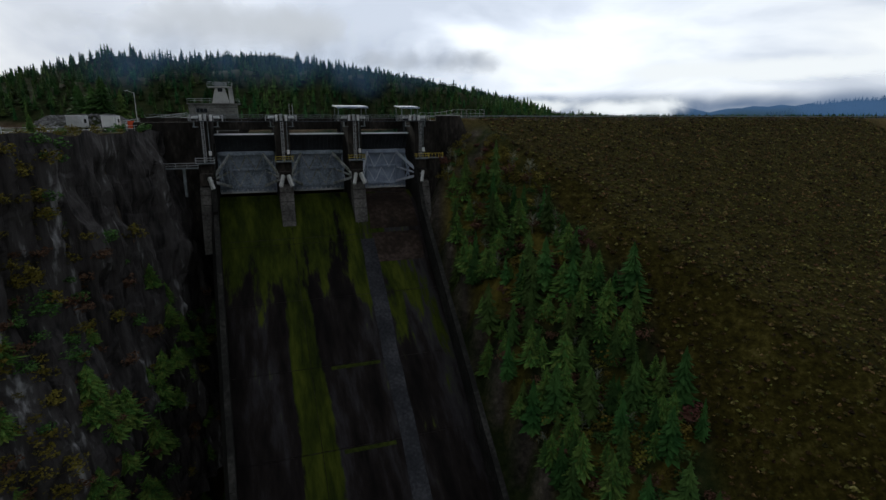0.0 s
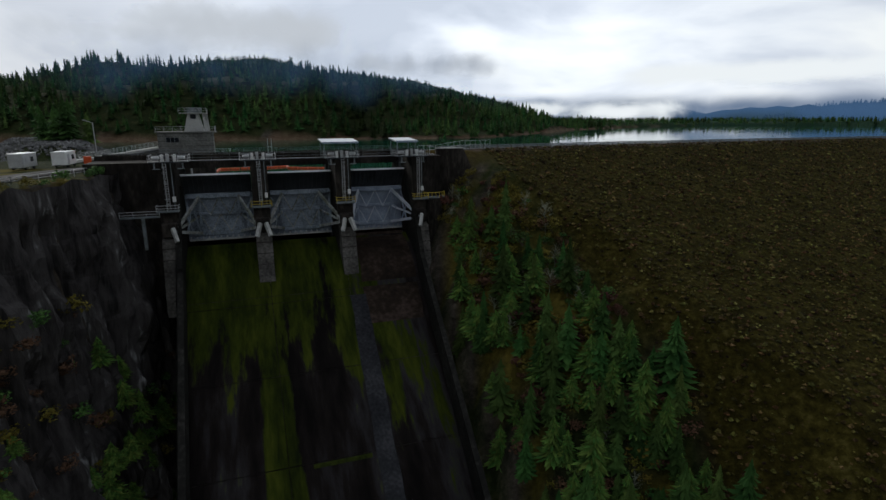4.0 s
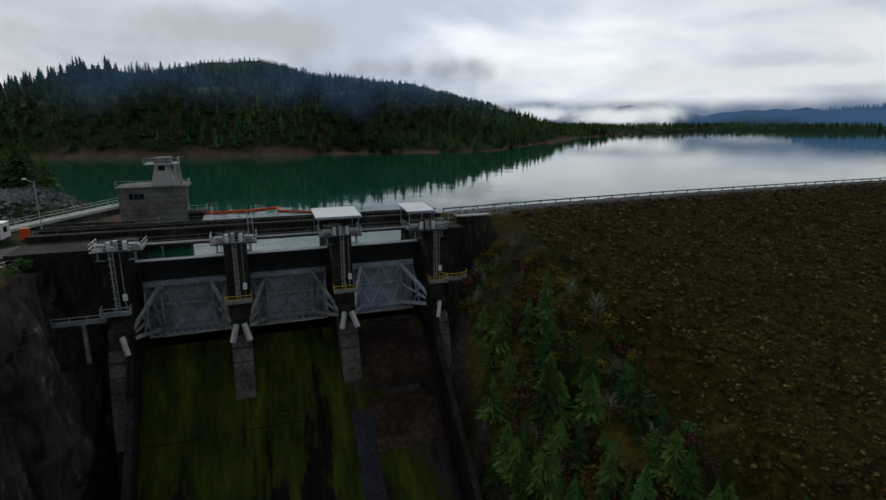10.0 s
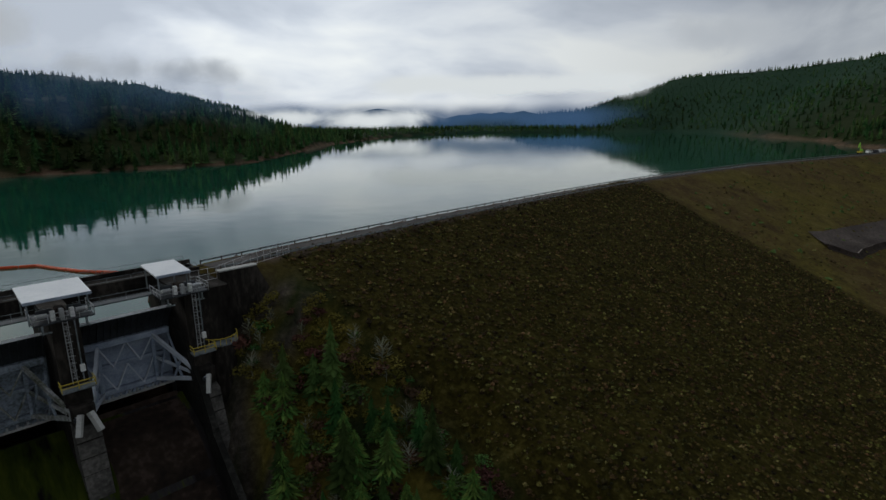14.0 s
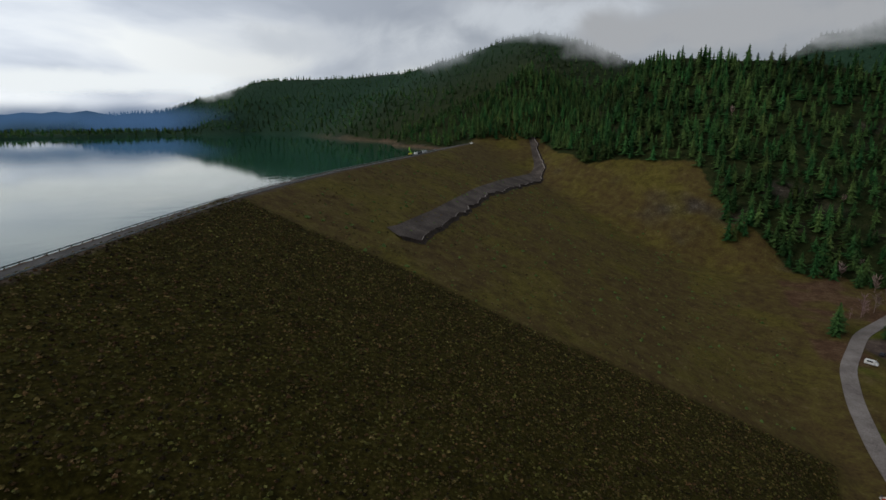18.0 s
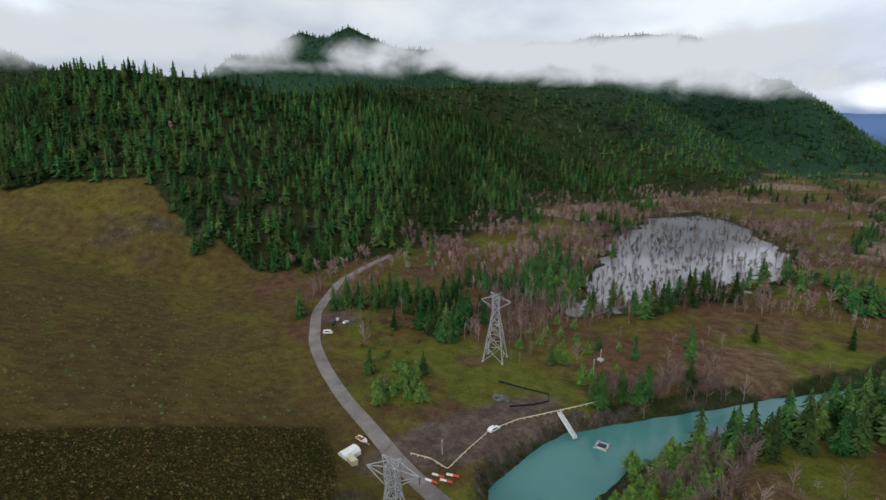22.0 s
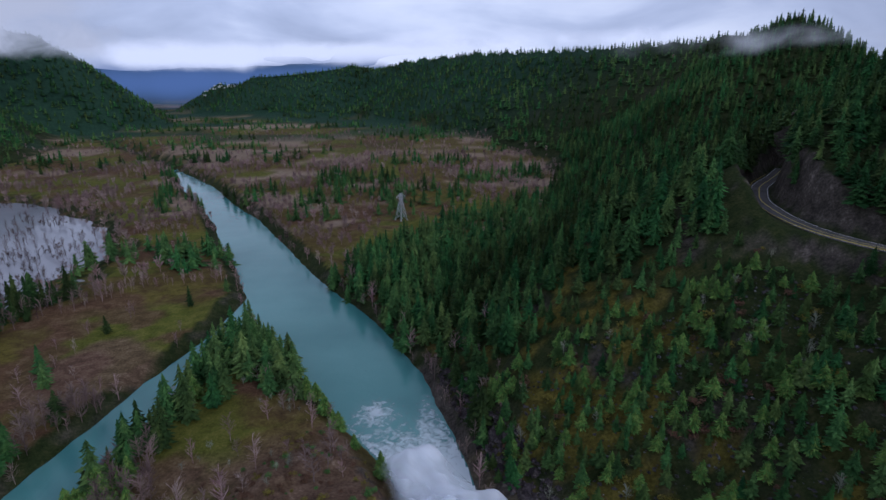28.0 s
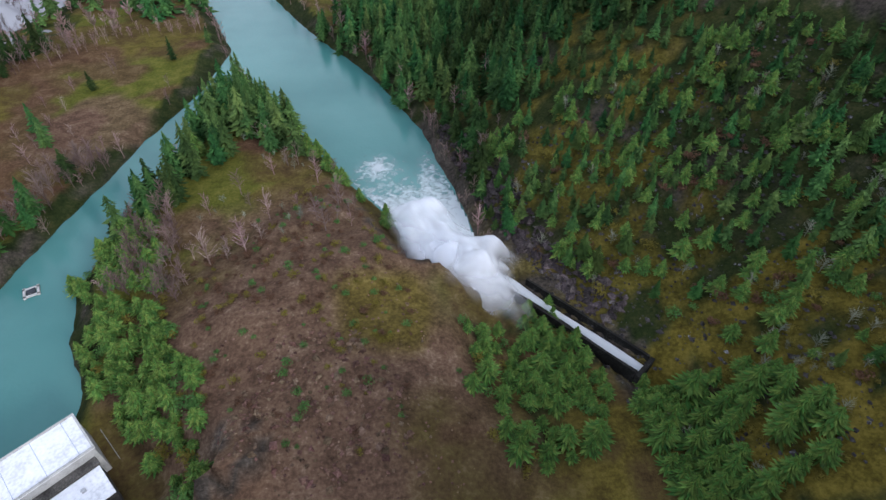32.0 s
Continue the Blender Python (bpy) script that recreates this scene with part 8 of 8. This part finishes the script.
# ---------------------------------------------------------------- stones of the embankment, rough grass
def stones(name, poly, count, smin, smax, mat, label, seed, keep=None):
    r = np.random.RandomState(seed)
    a = np.array(poly)
    x = r.uniform(a[:, 0].min(), a[:, 0].max(), count * 4)
    y = r.uniform(a[:, 1].min(), a[:, 1].max(), count * 4)
    m = inside(x, y, [tuple(p) for p in poly])
    x, y = x[m][:count], y[m][:count]
    z = height(x, y)
    s = smin + (smax - smin) * r.rand(len(x)) ** 2.2
    octa = np.array([(1, 0, 0), (-1, 0, 0), (0, 1, 0), (0, -1, 0), (0, 0, 1), (0, 0, -1)], float) * np.array([1.1, 0.95, 0.75])
    an = r.rand(len(x)) * 6.28
    c, sn = np.cos(an)[:, None], np.sin(an)[:, None]
    v = (octa[None] * (0.7 + 0.6 * r.rand(len(x), 6, 1)) + 0.35 * (r.rand(len(x), 6, 3) - 0.5)) * 0.5 * s[:, None, None]
    vx = v[..., 0] * c - v[..., 1] * sn + x[:, None]
    vy = v[..., 0] * sn + v[..., 1] * c + y[:, None]
    vz = v[..., 2] + z[:, None] + s[:, None] * 0.08
    V = np.stack([vx, vy, vz], -1).reshape(-1, 3)
    f = np.array(((0, 2, 4), (2, 1, 4), (1, 3, 4), (3, 0, 4), (2, 0, 5), (1, 2, 5), (3, 1, 5), (0, 3, 5)))
    F = (f[None] + (np.arange(len(x)) * 6)[:, None, None]).reshape(-1, 3)
    return tagged(mesh_of(name, V, F, mat), label, "stones", kind="stuff")


stones("rockfill_stones", ROCKFILL_EDGE, 46000, 0.28, 1.05, BOULDER, "dark brown rockfill stones on the face of the dam", 61)
stones("bank_riprap", [(-87, 148), (-93, 178), (-112, 197), (-150, 215), (-142, 182), (-106, 144)], 4200, 0.5, 1.4, RIPRAP_GREY, "grey riprap stones on the lake bank", 62)
crest_slope = [(p[0], p[1] + 5) for p in CREST if p[0] < 560] + [(p[0] - 4, p[1] + 24) for p in reversed(CREST) if p[0] < 560]
stones("lake_riprap", crest_slope, 5000, 0.6, 1.4, RIPRAP_GREY, "grey riprap stones along the water line of the dam", 63)
TUSSOCK = material("winter_tussocks", [(0.05, 0.042, 0.014), (0.085, 0.07, 0.022), (0.13, 0.105, 0.04)], 0.3, 6, 0.95, bump=0.4, random=0.5, island=True)
meadow = [(155, 190), (300, 235), (500, 255), (505, 165), (480, 60), (400, 10), (300, -12), (200, 5), (182, 60), (172, 100)]
stones("grass_tussocks", meadow, 9000, 0.3, 1.5, TUSSOCK, "brown winter grass tussocks on the dam face", 64)
stones("small_shrubs", meadow, 700, 0.8, 2.6, BUSH, "low dark green shrubs dotted over the dam face", 65)
stones("slope_rocks", [(-60, -20), (-50, -70), (-30, -120), (-60, -150), (-150, -140), (-150, -20), (-100, 0)], 2600, 0.4, 2.0, ROCK, "dark broken rocks on the steep hillside", 66)
stones("knoll_rocks", [(-10, 5), (60, 5), (70, -40), (50, -100), (10, -90), (-12, -40)], 1500, 0.2, 1.1, material("reddish_rubble", [(0.05, 0.032, 0.02), (0.11, 0.068, 0.045), (0.20, 0.14, 0.10)], 0.3, 6, 0.95, bump=0.5, random=0.4, island=True), "reddish broken rock on the bare knoll", 67)
RIVER_ROCK = material("purple_brown_river_rock", [(0.014, 0.011, 0.011), (0.040, 0.032, 0.031), (0.10, 0.083, 0.080)], 0.25, 7, 0.85, bump=0.8, bump_dist=0.3, random=0.5, island=True)
stones("river_cliff_rocks", [(-20, -188), (-27, -150), (-34, -118), (-42, -94), (-60, -60), (-70, -66), (-52, -104), (-44, -130), (-36, -160), (-28, -190)], 900, 1.2, 4.5, RIVER_ROCK, "broken purple-brown rock of the river bank", 68)
stones("knoll_ledges", [(46, -56), (18, -58), (6, -40), (2, -20), (20, -10), (48, -20)], 420, 0.7, 2.6, bpy.data.materials["reddish_rubble"], "reddish rock ledges breaking through the knoll", 69)


def distant_town():
    """A few dozen pale houses far down the valley."""
    r = random.Random(91)
    V, F = [], []
    for _ in range(30):
        x, y = 600 + r.gauss(0, 60), -2255 + r.gauss(0, 14)
        z = float(ground_at(np.array([x]), np.array([y]))[0]) - 0.5
        w, d, h = r.uniform(3, 7), r.uniform(3, 4), r.uniform(2, 4)
        k = len(V)
        V += [(x - w, y - d, z), (x + w, y - d, z), (x + w, y + d, z), (x - w, y + d, z), (x - w, y - d, z + h), (x + w, y - d, z + h), (x + w, y + d, z + h), (x - w, y + d, z + h), (x - w, y, z + h + 3), (x + w, y, z + h + 3)]
        F += [(k + a, k + b, k + c) for a, b, c in ((0, 1, 5), (0, 5, 4), (1, 2, 6), (1, 6, 5), (2, 3, 7), (2, 7, 6), (3, 0, 4), (3, 4, 7), (4, 5, 9), (4, 9, 8), (6, 7, 8), (6, 8, 9), (5, 6, 9), (7, 4, 8))]
    tagged(mesh_of("distant_town", V, F, CONCRETE_LIGHT), "tiny white houses of a town far down the valley", "town", kind="stuff")


distant_town()

for ob in [o for o in scene.objects if o.parent is None and o.location.y < -5900]:      # masters that were only copied
    for o in (*ob.children_recursive, ob):
        bpy.data.objects.remove(o)
